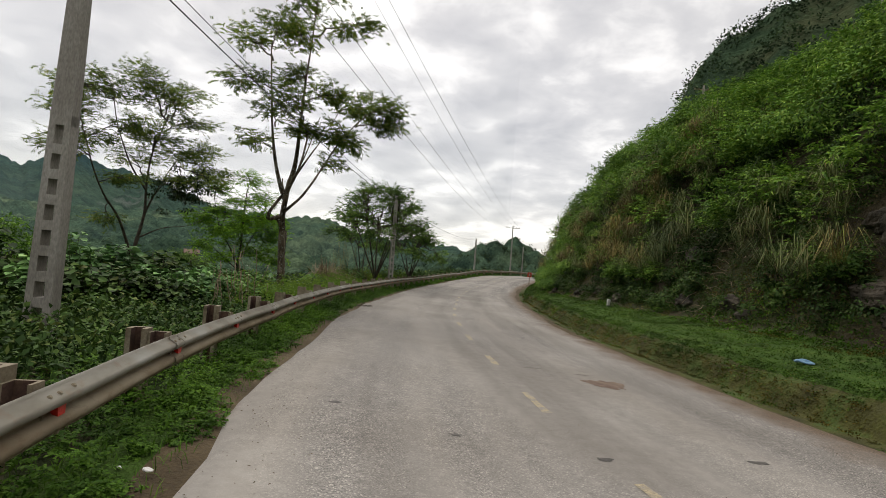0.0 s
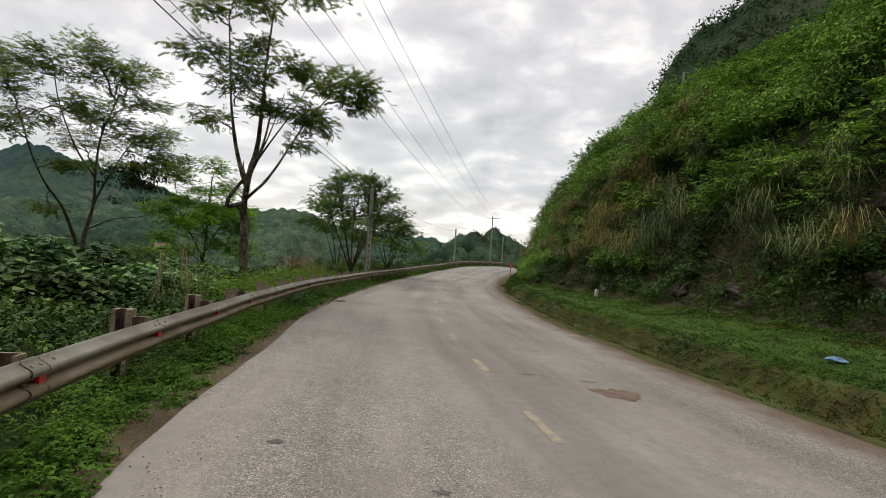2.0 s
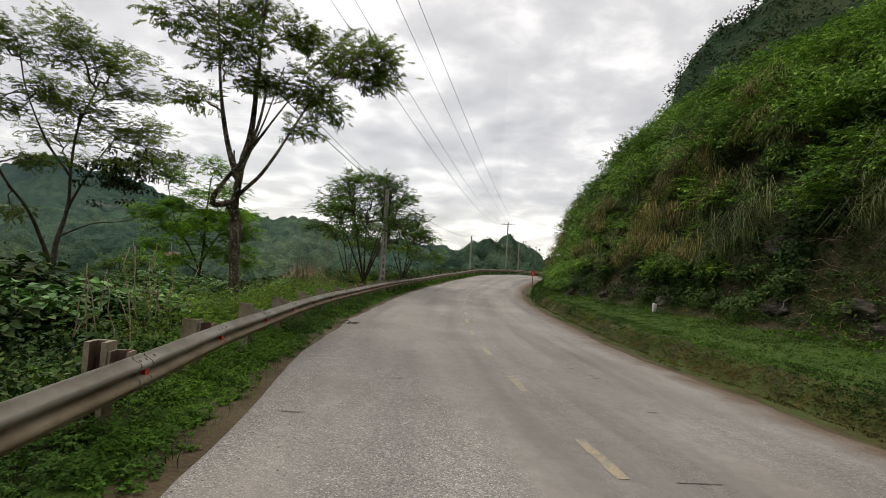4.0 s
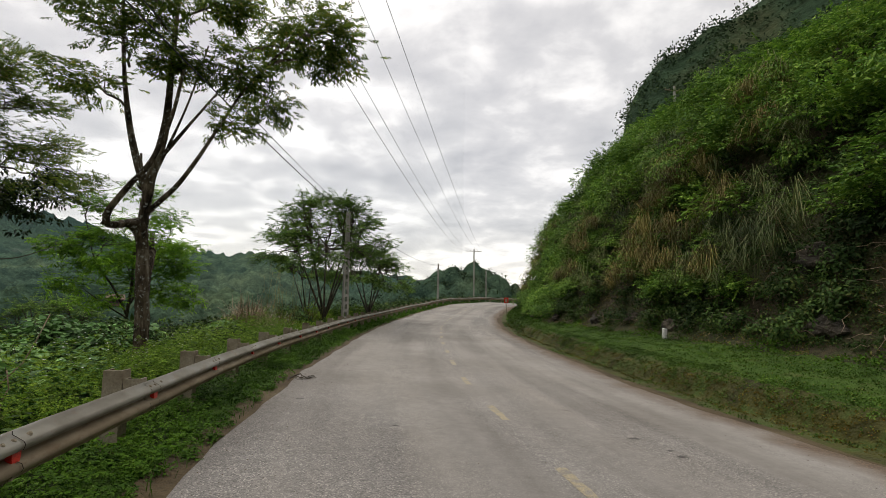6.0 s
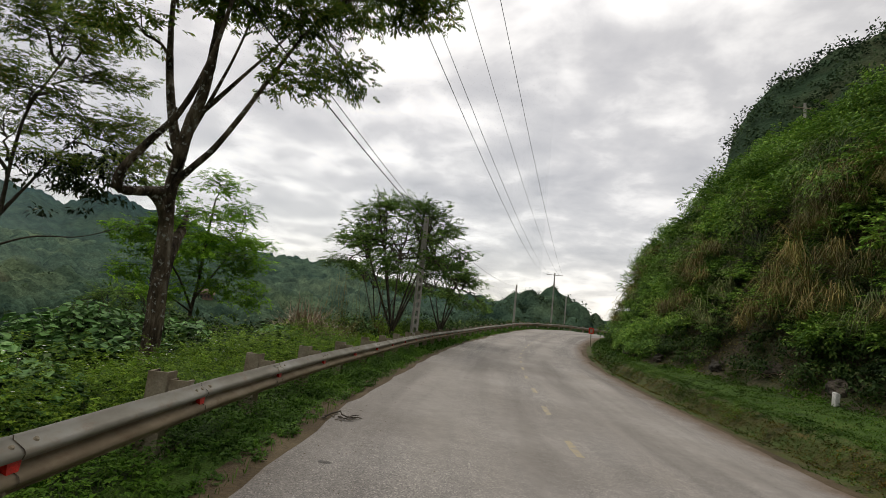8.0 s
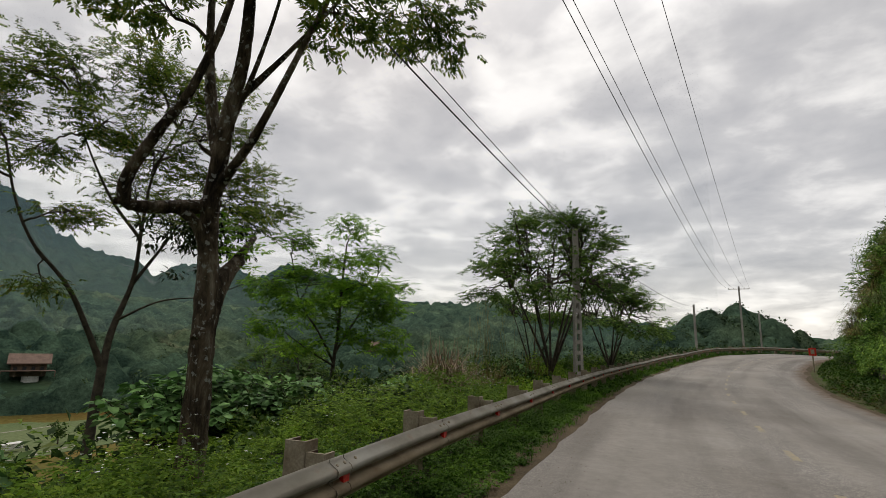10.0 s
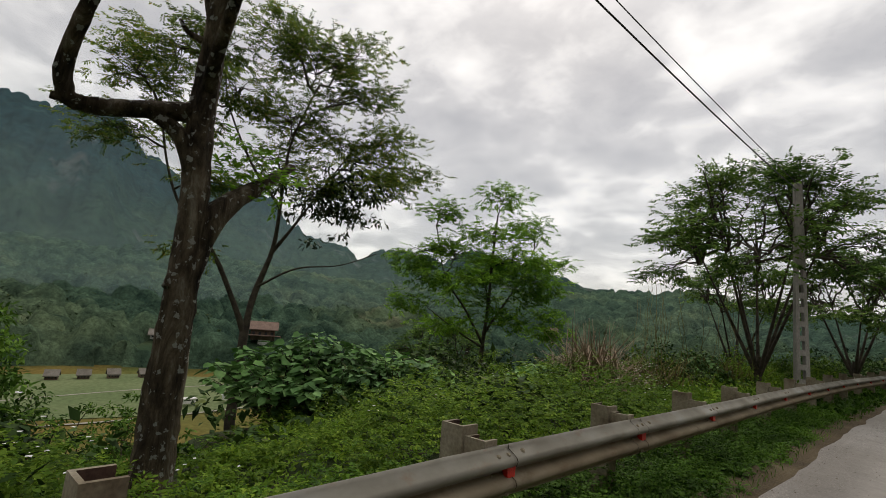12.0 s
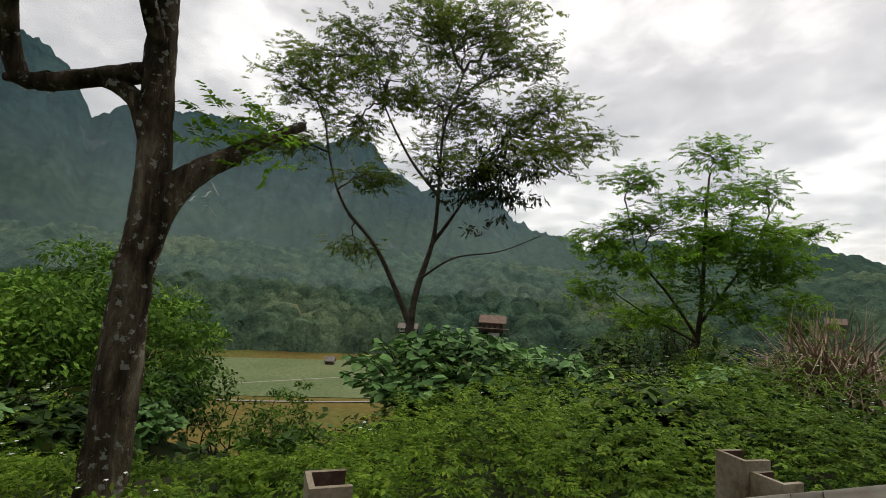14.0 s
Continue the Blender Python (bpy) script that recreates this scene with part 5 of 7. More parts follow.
for c, r_, n in (((-2.2, -0.6, 2.4), (1.2, 1.0, 0.3), 40), ((-2.9, -0.6, 1.7), (0.9, 0.8, 0.25), 26), ((-0.8, -0.8, 2.6), (1.2, 0.9, 0.35), 36), ((1.4, -0.6, 2.2), (1.2, 0.9, 0.3), 34), ((2.5, -0.3, 1.7), (0.9, 0.8, 0.25), 22), ((0.4, -0.8, 1.5), (1.3, 0.8, 0.35), 40), ((-1.5, -0.3, 1.2), (1.3, 0.9, 0.35), 36), ((2.2, -0.2, 1.1), (1.2, 0.9, 0.35), 34), ((-0.4, 0.4, 2.0), (1.5, 1.0, 0.5), 40)):
    for _ in range(n):
        e_.append(np.array(rel3(c)[0]) + unit(RNG.normal(0, 1, 3)) * RNG.uniform(0.3, 1) * np.array(r_)); o_.append(unit(RNG.normal(0, 1, 3)))
sprays(so, np.array(e_), np.array(o_), 3, 0.36, 12, 0.14, 0.056, spread=0.25)
so.made("low_foliage", M_LEAF_LIME, tree3, "bright yellow-green lower leaves")


def roadside_tree(x, y, wide, tall, stems_n, label, seed_pads):
    gz = ground_z(x, y)
    st = [([(x, y, gz - 0.3), (x, y, gz + 0.5), (x + 0.05, y, gz + 1.0)], 0.11, 0.09)]
    pd = []
    for k in range(stems_n):
        ang = 2 * math.pi * k / stems_n + RNG.uniform(-0.3, 0.3)
        dx, dy = math.cos(ang) * wide * 0.32, math.sin(ang) * wide * 0.32
        hh = tall * RNG.uniform(0.72, 0.9)
        top = (x + dx, y + dy, gz + hh)
        st.append(([(x, y, gz + 0.4), (x + dx * 0.3, y + dy * 0.3, gz + hh * 0.35), (x + dx * 0.65, y + dy * 0.65, gz + hh * 0.68), top], 0.065, 0.018))
        for j in range(seed_pads):
            r_ = wide * RNG.uniform(0.09, 0.14)
            out = 1.55 * math.sqrt((j + RNG.uniform(0.1, 0.9)) / seed_pads)
            turn = RNG.normal(0, 0.45)
            px, py = dx * math.cos(turn) - dy * math.sin(turn), dx * math.sin(turn) + dy * math.cos(turn)
            pd.append(((x + dx * 0.7, y + dy * 0.7, gz + hh * 0.7), (x + px * out, y + py * out, gz + tall * (0.97 - 0.17 * out ** 2 * RNG.uniform(0.7, 1.5)) - RNG.uniform(0, 0.06) * tall), (r_, r_, r_ * 0.4), 7))
    return tree("roadside_tree", (x, y, gz), label, st, pd, M_LEAF_SHADE, M_TWIG, 0.13, 0.055, per=4, stalk=0.34, leaflets=10, spread=0.2, group="roadside trees", droop=0.1)


roadside_tree(-7.2, 28.4, 6.6, 7.1, 7, "many-stemmed airy tree beside the concrete pole", 8)
roadside_tree(-6.2, 35.0, 4.8, 5.0, 5, "smaller airy tree behind the guard rail", 6)
roadside_tree(-10.5, 36.0, 5.5, 6.0, 4, "slim airy tree behind the guard rail", 6)
roadside_tree(-19.8, 7.8, 5.0, 5.5, 5, "slender tree on the bank above the valley", 6)
roadside_tree(-22.0, 29.0, 5.5, 6.0, 5, "leafy tree lower down the bank", 6)


# shrubs that stand out
def shrub(name, x, y, wide, tall, material, leaf_len, leaf_w, n, per, label, stems=14, stem_mat=None, droop=0.35):
    gz = ground_z(x, y)
    t = thing(name, (x, y, gz), label, "shrub")
    wood, so = Soup(), Soup()
    cs_ = []
    for _ in range(n):
        d = unit(RNG.normal(0, 1, 3)); d[2] = abs(d[2])
        k = RNG.uniform(0.35, 1.0)
        cs_.append((x + d[0] * wide / 2 * k, y + d[1] * wide / 2 * k, gz + 0.1 + tall * (0.12 + 0.8 * d[2] * k) * RNG.uniform(0.8, 1.1)))
    cs_ = np.array(cs_)
    for k in range(stems):
        e = cs_[RNG.integers(0, n)]
        wood.tube(bend((x + RNG.normal(0, 0.12), y + RNG.normal(0, 0.12), gz - 0.1), e, 6, 0.1, 0.05), np.linspace(0.018, 0.006, 6), 5)
    clumps(so, cs_, wide * 0.13, per, leaf_len, leaf_w, droop=droop)
    wood.made("stem_tangle", stem_mat or M_TWIG, t)
    so.made("foliage", material, t)
    return t


def lobed_bush(x, y, wide, tall, material, leaf_len, leaf_w, label):
    """A rounded bush of overlapping leafy lobes in tiers, dark between them."""
    gz = ground_z(x, y)
    t = thing("dense_bush", (x, y, gz), label, "shrub")
    n = 75
    d = unit(RNG.normal(0, 1, (n, 3)))
    d[:, 2] = np.abs(d[:, 2])
    c = np.array([x, y, gz + 0.12 * tall]) + d * np.array([wide / 2, wide / 2, tall * 0.82]) * RNG.uniform(0.72, 1.0, (n, 1))
    wood, so = Soup(), Soup()
    for k in range(16):
        wood.tube(bend((x + RNG.normal(0, 0.15), y + RNG.normal(0, 0.15), gz - 0.1), c[k], 6, 0.1, 0.05), np.linspace(0.025, 0.008, 6), 5)
    clumps(so, c, RNG.uniform(0.09, 0.15, n) * wide, 150, leaf_len, leaf_w, flat=0.55, shell=0.85, droop=0.5)
    wood.made("stem_tangle", M_TWIG, t)
    so.made("foliage", material, t)
    return t


def moved(x, y):
    """Spreads the planting plan away from the lay-by's middle."""
    return -2.4 + (x + 2.1) * 1.13, 13 + (y - 13) * 1.14


def broadleaf(x, y, wide, tall, size, label, stems=34, material=None):
    """Stems rising and arching outwards, with large flat leaves in layers."""
    x, y = moved(x, y)
    gz = ground_z(x, y)
    t = thing("broadleaf_shrub", (x, y, gz), label, "shrub")
    wood, so = Soup(), Soup()
    at, way = [], []
    for k in range(stems):
        a, q = RNG.uniform(0, 2 * math.pi), RNG.uniform(0.05, 1.0) ** 0.6
        hh = tall * (1.0 - 0.5 * q ** 2) * RNG.uniform(0.75, 1.08)
        e = np.array([x + math.cos(a) * wide / 2 * q, y + math.sin(a) * wide / 2 * q, gz + hh])
        p0 = np.array([x + math.cos(a) * wide * 0.2 * q, y + math.sin(a) * wide * 0.2 * q, gz - 0.05])
        st = bend(p0, e, 8, 0.05, 0.02)
        wood.tube(st, np.linspace(0.013, 0.005, 8), 5)
        for j, f in enumerate((0.42, 0.6, 0.76, 0.88, 0.97)):
            c = np.array([np.interp(f * 7, np.arange(8), st[:, i]) for i in range(3)])
            for m_ in range(4 if f > 0.9 else 3):
                b_ = a + m_ * 2.1 + j * 1.3 + RNG.uniform(-0.5, 0.5)
                d = np.array([math.cos(b_), math.sin(b_), RNG.uniform(-0.15, 0.35)])
                at.append(c + d * size * RNG.uniform(0.2, 0.7)); way.append(d - np.array([0, 0, 0.25]))
    n = len(at)
    so.ovals(np.array(at), np.array(way), np.array([0, 0, 1.0]) + RNG.normal(0, 0.28, (n, 3)), size * RNG.uniform(0.6, 1.3, n), size * 0.82 * RNG.uniform(0.65, 1.2, n))
    wood.made("stem_tangle", M_TWIG, t)
    so.made("foliage", material or M_LEAF_BROAD, t)
    return t


broadleaf(-9.9, 15.9, 3.9, 1.6, 0.22, "large-leaved matt green shrub growing on the bank", 130)
broadleaf(-11.3, 17.2, 3.0, 1.5, 0.21, "large-leaved matt green shrub growing on the bank", 80)
broadleaf(-8.5, 16.9, 2.0, 1.15, 0.17, "large-leaved matt green shrub growing on the bank", 44)
lobed_bush(*moved(-12.1, 9.9), 5.0, 3.7, M_LEAF_FRESH, 0.14, 0.07, "dense fresh green bush rising from the bank")
lobed_bush(-11.3, 9.4, 3.8, 2.5, M_LEAF_FRESH, 0.12, 0.06, "rounded fresh green bush beside the tall tree")
for x, y, wide, tall in ((-13.3, 12.1, 1.5, 1.9), (-13.5, 13.5, 1.3, 1.7), (-11.4, 13.1, 1.2, 1.0), (-10.2, 13.9, 1.1, 0.75), (-15.2, 12.9, 1.6, 2.0)):
    shrub("young_tree", x, y, wide, tall, M_LEAF_FRESH, 0.1, 0.05, 30, 26, "small airy sapling in the dip of the bank", 8, None, 0.4)
lobed_bush(*moved(-15.0, 5.0), 5.0, 3.4, M_LEAF_FRESH, 0.14, 0.07, "dense dark green bush on the bank")
shrub("dense_bush", *moved(-8.9, 18.3), 2.6, 1.1, M_LEAF_DARK, 0.09, 0.055, 70, 36, "low dark green bush beside the dry shrub", droop=0.5)
shrub("dense_bush", *moved(-11.2, 19.8), 3.0, 1.7, M_LEAF_BUSH, 0.12, 0.07, 80, 36, "dense green bush under the round tree", droop=0.5)

for x, y, w_, h_ in ((-5.6, 5.9, 1.9, 1.15), (-7.0, 6.9, 2.2, 1.4), (-8.6, 4.8, 2.6, 1.8), (-6.6, 3.2, 2.2, 1.4), (-5.3, 7.6, 1.5, 0.95), (-6.4, 8.3, 1.9, 1.15), (-7.8, 8.7, 2.2, 1.5), (-5.6, 9.4, 1.5, 0.9), (-6.9, 9.8, 1.9, 1.2),
                     (-6.3, 11.0, 1.4, 0.85), (-8.0, 10.6, 1.8, 0.8), (-9.7, 11.4, 1.6, 0.8), (-4.9, 10.6, 1.0, 0.6), (-9.6, 7.0, 2.6, 1.9), (-7.2, 11.6, 1.3, 0.75), (-11.6, 7.6, 2.8, 2.2), (-11.4, 11.2, 1.7, 1.1),
                     (-5.4, 8.7, 1.7, 0.95), (-6.6, 7.5, 2.0, 1.2), (-5.2, 6.6, 1.6, 0.95), (-7.4, 10.1, 1.9, 1.05), (-6.0, 10.3, 1.4, 0.75), (-5.0, 9.6, 1.3, 0.7),
                     (-6.0, 16.6, 1.2, 0.7), (-6.9, 18.4, 1.3, 0.75), (-10.4, 19.0, 2.2, 1.5), (-9.2, 21.8, 2.0, 1.2), (-7.0, 24.6, 1.6, 0.9), (-8.2, 27.2, 2.0, 1.2)):
    h_ *= 1.4 if y < 8.5 and x < -5.8 else 1.0
    broadleaf(x, y, w_ * (1.15 if y < 8.5 else 1.0), h_, 0.12 + 0.045 * h_, "leafy matt green shrub close behind the rail", int((26 + 20 * w_) * (1.5 if 9 < y < 12 else 1.0)), M_LEAF_BUSH if int(x * 10) % 4 == 0 else M_LEAF_BROAD)
for k in range(40):
    s_, u_ = RNG.uniform(-1, 36), -RNG.uniform(5.4, 13.5)
    x, y = (float(c[0]) for c in place(np.array([s_]), np.array([u_])))
    if (11.3 < y < 15.6 and x < -6.6) or math.hypot(x + 6.3, y - 12.6) < 1.6 or math.hypot(x + 7.6, y - 20.6) < 1.8 or math.hypot(x + 5.8, y - 26.9) < 1.2 or (y < 12 and x > -7) or (11.5 < y < 19.2 and x > -9):
        continue
    kind = k % 2
    shrub("bank_shrub", x, y, RNG.uniform(1.3, 2.6), RNG.uniform(0.8, 1.5), (M_LEAF_BUSH, M_LEAF_BRIGHT)[kind], (0.1, 0.085)[kind], (0.055, 0.048)[kind],
          44, 26, ("dark green leafy shrub on the bank", "fresh green leafy shrub on the bank")[kind], 8, None, 0.5)

dz = ground_z(-7.5, 20.3)
dry = thing("dry_shrub", (-7.5, 20.3, dz), "dry brown shrub of bare arching stems", "shrub")


def dry_stems(name, nb, lean0, length, width, droop, material, label=""):
    so = Soup()
    o = RNG.normal(0, 1, (nb, 3))
    o[:, 2] = np.abs(o[:, 2]) * 0.8 + lean0
    rt = np.stack([-7.5 + RNG.normal(0, 0.22, nb), 20.3 + RNG.normal(0, 0.22, nb), dz + RNG.uniform(0.0, 0.35, nb)], 1)
    blades(so, rt, o, length, width, droop)
    so.made(name, material, dry, label)


dry_stems("stem_tangle", 800, 0.45, 1.05, 0.018, 0.3, M_DEAD)
dry_stems("outer_tangle", 700, 0.1, 1.05, 0.017, 0.9, M_DEAD, "pale arching outer stems")

# tall dry grass stalks with plumes
for x, y, n in ((-8.4, 24.5, 9), (-7.2, 22.3, 7), (-9.6, 26.5, 8), (-7.6, 26.6, 9)):
    gz = ground_z(x, y)
    t = thing("grass_tussock", (x, y, gz), "tall dry grass tussock with thin upright stalks", "grass", "grass tussocks")
    so = Soup()
    k = n * 22
    a = RNG.uniform(0, 2 * math.pi, k)
    blades(so, np.stack([x + RNG.normal(0, 0.3, k), y + RNG.normal(0, 0.3, k), np.full(k, gz)], 1), np.stack([np.cos(a), np.sin(a), RNG.uniform(0.8, 2.5, k)], 1), 1.1, 0.018, 0.5)
    for _ in range(n):
        b0 = np.array([x + RNG.normal(0, 0.35), y + RNG.normal(0, 0.35), gz])
        so.tube(bend(b0, b0 + np.array([RNG.normal(0, 0.25), RNG.normal(0, 0.25), RNG.uniform(1.8, 3.2)]), 6, 0, 0.02), np.linspace(0.009, 0.004, 6), 4)
    so.made("tuft", M_GRASS_DRY, t)


# ---- undergrowth, by stretches of the plan ----
def scatter(n, s0, s1, u0, u1, keep=None):
    s = RNG.uniform(s0, s1, n)
    u = RNG.uniform(u0, u1, n)
    x, y = place(s, u)
    if keep is not None:
        ok = keep(x, y, s, u)
        x, y, s, u = x[ok], y[ok], s[ok], u[ok]
    return x, y, height(x, y), s, u


def on_slope(n, s0, s1, w0, w1, keep=None, power=1.0):
    s = RNG.uniform(s0, s1, n)
    w = w0 + (w1 - w0) * RNG.random(n) ** power
    x, y = place(s, foot(s) + w)
    ss_, uu_ = plan(x, y)
    ok = uu_ > foot(ss_) + w0 * 0.7
    ok &= ((s - 6.3) / 2.5) ** 2 + ((w - 2.4) / 1.25) ** 2 > RNG.uniform(0.6, 1.1, n)      # the bare rock face
    if keep is not None:
        ok &= keep(x, y, w, s)
    x, y, w = x[ok], y[ok], w[ok]
    return x, y, height(x, y), w


def stuff(so, name, material, label, category="undergrowth"):
    return tagged(so.made(name, material), label, category, kind="stuff")


# left verge between the asphalt and the rail, thinning towards the asphalt
so = Soup()
x, y, z, s, u = scatter(2600, -4, 26, -4.9, -3.2, lambda x, y, s, u: fbm(x * 0.9, y * 0.9, 71) + 0.9 * (-3.36 - u) > -0.06)
big = RNG.uniform(0.08, 0.2, len(x)) * np.clip((-3.1 - u) * 1.1, 0.3, 1.15) * np.clip(1 + 2.2 * fbm(x * 1.7, y * 1.7, 72), 0.45, 1.7)
c = np.stack([x, y, z + 0.35 * big], 1)
k = 9
d = unit(RNG.normal(0, 1, (len(x) * k, 3)) * np.array([1, 1, 0.8])); d[:, 2] = np.abs(d[:, 2])
sprays(so, np.repeat(c, k, axis=0) + d * np.repeat(big, k)[:, None], d, 1, 0.075, 8, 0.036, 0.02, droop=0.2, spread=0.015)
clumps(so, c, big * 0.8, 10, 0.05, 0.028, flat=0.9)
x, y, z, s, u = scatter(1900, 26, 66, -4.9, -3.3)
clumps(so, np.stack([x, y, z + 0.02], 1), 0.12, 8, 0.12, 0.07, flat=0.7)
stuff(so, "verge_plants", M_GRASS, "low bright green weeds along the asphalt under the guard rail")
so = Soup()
n = 9000
x, y, z, s, u = scatter(n, -6, 30, -4.9, -3.15)
a = RNG.uniform(0, 2 * math.pi, len(x))
blades(so, np.stack([x, y, z], 1), np.stack([np.cos(a), np.sin(a), RNG.uniform(0.6, 2.5, len(x))], 1), 0.13, 0.007, 0.4)
stuff(so, "verge_grass", M_GRASS, "thin grass blades on the verge", "grass")

# right verge: short turf up to the slope's foot
so = Soup()
x, y, z, s, u = scatter(15000, 0, 32, 4.6, 9.2, lambda x, y, s, u: (u < foot(s) + 0.5) & (fbm(x * 0.8, y * 0.8, 75) + 0.6 * np.clip(u - 4.95, -1, 0.5) > -0.1))
clumps(so, np.stack([x, y, z], 1), RNG.uniform(0.03, 0.1, len(x)) * np.clip(1 + 2.5 * fbm(x * 1.3, y * 1.3, 74), 0.4, 1.8), 10, 0.034, 0.021, flat=0.7)
x, y, z, s, u = scatter(3000, 32, 56, 4.6, 6.9, lambda x, y, s, u: u < foot(s) + 0.4)
clumps(so, np.stack([x, y, z], 1), 0.1, 7, 0.11, 0.06, flat=0.6)
x, y, z, s, u = scatter(3600, -1, 46, 4.1, 4.75, lambda x, y, s, u: fbm(x * 0.6, y * 0.6, 78) + 0.35 * (u - 4.5) > -0.06)
clumps(so, np.stack([x, y, z], 1), 0.05, 9, 0.034, 0.021, flat=0.6)
# the turf hangs over the little bank
x, y, z, s, u = scatter(5200, -1, 34, 4.68, 5.35, lambda x, y, s, u: fbm(x * 0.9, y * 0.9, 79) + 0.9 * (u - 4.82) > -0.04)
clumps(so, np.stack([x, y, z + 0.01], 1), RNG.uniform(0.03, 0.08, len(x)), 12, 0.034, 0.021, flat=0.8, droop=0.5)
stuff(so, "turf", M_LEAF_TURF, "short green turf and weeds beneath the cut slope", "grass")

so = Soup()
x, y, z, s, u = scatter(8000, -1, 40, 4.4, 4.92, lambda x, y, s, u: fbm(x * 1.1, y * 1.1, 80) > -0.16)
clumps(so, np.stack([x, y, z], 1), RNG.uniform(0.02, 0.06, len(x)), 9, 0.028, 0.018, flat=0.6, droop=0.3)
x, y, z, w = on_slope(6500, 0, 14, -2.0, 1.7, lambda x, y, w, s: fbm(x * 0.7, y * 0.7, 85) + 0.14 * (w + 0.7) > 0.02)
clumps(so, np.stack([x, y, z], 1), RNG.uniform(0.03, 0.1, len(x)), 8, 0.05, 0.028, flat=0.6, droop=0.3)
stuff(so, "bank_moss", M_LEAF_MOSS, "olive and rust-brown moss and litter on the low bank", "moss")

# bank behind the rail: low flowering plants, then bushes
so = Soup()
x, y, z, s, u = scatter(2800, 8, 20, -9.5, -4.3, lambda x, y, s, u: fbm(x * 0.8, y * 0.8, 81) > -0.2)
clumps(so, np.stack([x, y, z + 0.06], 1), RNG.uniform(0.06, 0.13, len(x)), 9, 0.06, 0.034, flat=1.0, droop=0.35)
x, y, z, s, u = scatter(1350, 8, 21, -10, -4.4, lambda x, y, s, u: np.hypot(x + 6.3, y - 12.66) > 0.45)
tall = np.clip(0.42 + 1.7 * fbm(x * 0.6, y * 0.6, 82), 0.16, 0.85) * RNG.uniform(0.7, 1.3, len(x)) * np.where((x < -6.6) & (y > 11.5) & (y < 15.4), 0.45, 1)
k = 17
d = unit(RNG.normal(0, 1, (len(x) * k, 3)) * np.array([1, 1, 0.8]))
d[:, 2] = np.abs(d[:, 2])
c = np.repeat(np.stack([x, y, z + 0.3 * tall], 1), k, axis=0) + d * np.repeat(tall, k)[:, None] * np.array([0.42, 0.42, 0.7])
sprays(so, c, d, 1, 0.12, 8, 0.043, 0.024, droop=0.2, spread=0.03)
x, y, z, s, u = scatter(2400, 20, 34, -10, -4.3)
r_ = RNG.uniform(0.14, 0.3, len(x))
clumps(so, np.stack([x, y, z + r_ * RNG.uniform(0.4, 1.5, len(x))], 1), r_, 11, 0.095, 0.058, flat=1.0, droop=0.4)
stuff(so, "flowering_weeds", M_LEAF_BRIGHT, "knee-high green weeds with white flowers behind the rail")
so = Soup()
x, y, z, s, u = scatter(4200, -9, 44, -17, -5.2, lambda x, y, s, u: (fbm(x * 0.35, y * 0.35, 83) > -0.02) & (np.hypot(x + 6.3, y - 12.6) > 1.0) & ~((x < -7.5) & (y > 10.5) & (y < 15.8)))
r_ = RNG.uniform(0.22, 0.5, len(x)) * np.clip((-u - 4) / 5, 0.5, 1.15)
clumps(so, np.stack([x, y, z + r_ * RNG.uniform(0.4, 1.7, len(x))], 1), r_, 19, 0.14, 0.08, flat=0.9, droop=0.5)
x, y, z, s, u = scatter(1900, -1, 9, -9, -4.3, lambda x, y, s, u: fbm(x * 0.5, y * 0.5, 81) > -0.2)
r_ = RNG.uniform(0.14, 0.3, len(x))
clumps(so, np.stack([x, y, z + r_ * RNG.uniform(0.4, 1.2, len(x))], 1), r_, 13, 0.085, 0.05, flat=1.0, droop=0.4)
stuff(so, "bank_bushes", M_LEAF_BUSH, "tangled green bushes covering the bank")
so = Soup()
x, y, z, s, u = scatter(1700, -4, 75, -30, -13, lambda x, y, s, u: (RNG.random(len(x)) < 0.12) | (y < 5) | (y > 22))
r_ = RNG.uniform(0.5, 1.2, len(x))
clumps(so, np.stack([x, y, z + r_ * RNG.uniform(0.3, 1.3, len(x))], 1), r_, 22, 0.34, 0.21, flat=0.95, droop=0.5)
x, y, z, s, u = scatter(500, 40, 82, -14, -4.9)
clumps(so, np.stack([x, y, z + 0.3], 1), RNG.uniform(0.3, 0.7, len(x)), 26, 0.22, 0.14, flat=0.9)
stuff(so, "lower_thicket", M_LEAF_BUSH, "thick green scrub running down to the valley")
# white flowers on thin stalks
so = Soup()
x, y, z, s, u = scatter(1700, 8.5, 22, -8.5, -4.4, lambda x, y, s, u: (fbm(x * 0.6, y * 0.6, 86) > -0.02) & ~((x < -6.8) & (y > 11) & (y < 15.8) & (RNG.random(len(x)) < 0.75)))
h_ = z + np.clip(0.42 + 1.7 * fbm(x * 0.6, y * 0.6, 82), 0.16, 0.85) * RNG.uniform(0.85, 1.3, len(x)) * np.where((x < -6.6) & (y > 11.5) & (y < 15.4), 0.4, 1) + 0.1 * (x > -6.6)
for k in range(5):
    a = k * 1.2566 + RNG.uniform(0, 0.5)
    d = np.stack([np.full(len(x), math.cos(a)), np.full(len(x), math.sin(a)), RNG.uniform(0.1, 0.4, len(x))], 1)
    so.leaves(np.stack([x, y, h_], 1), d, np.tile([0, 0, 1.0], (len(x), 1)), 0.016, 0.014)
stuff(so, "white_flowers", M_FLOWER, "small white wild flowers scattered over the weeds", "flowers")

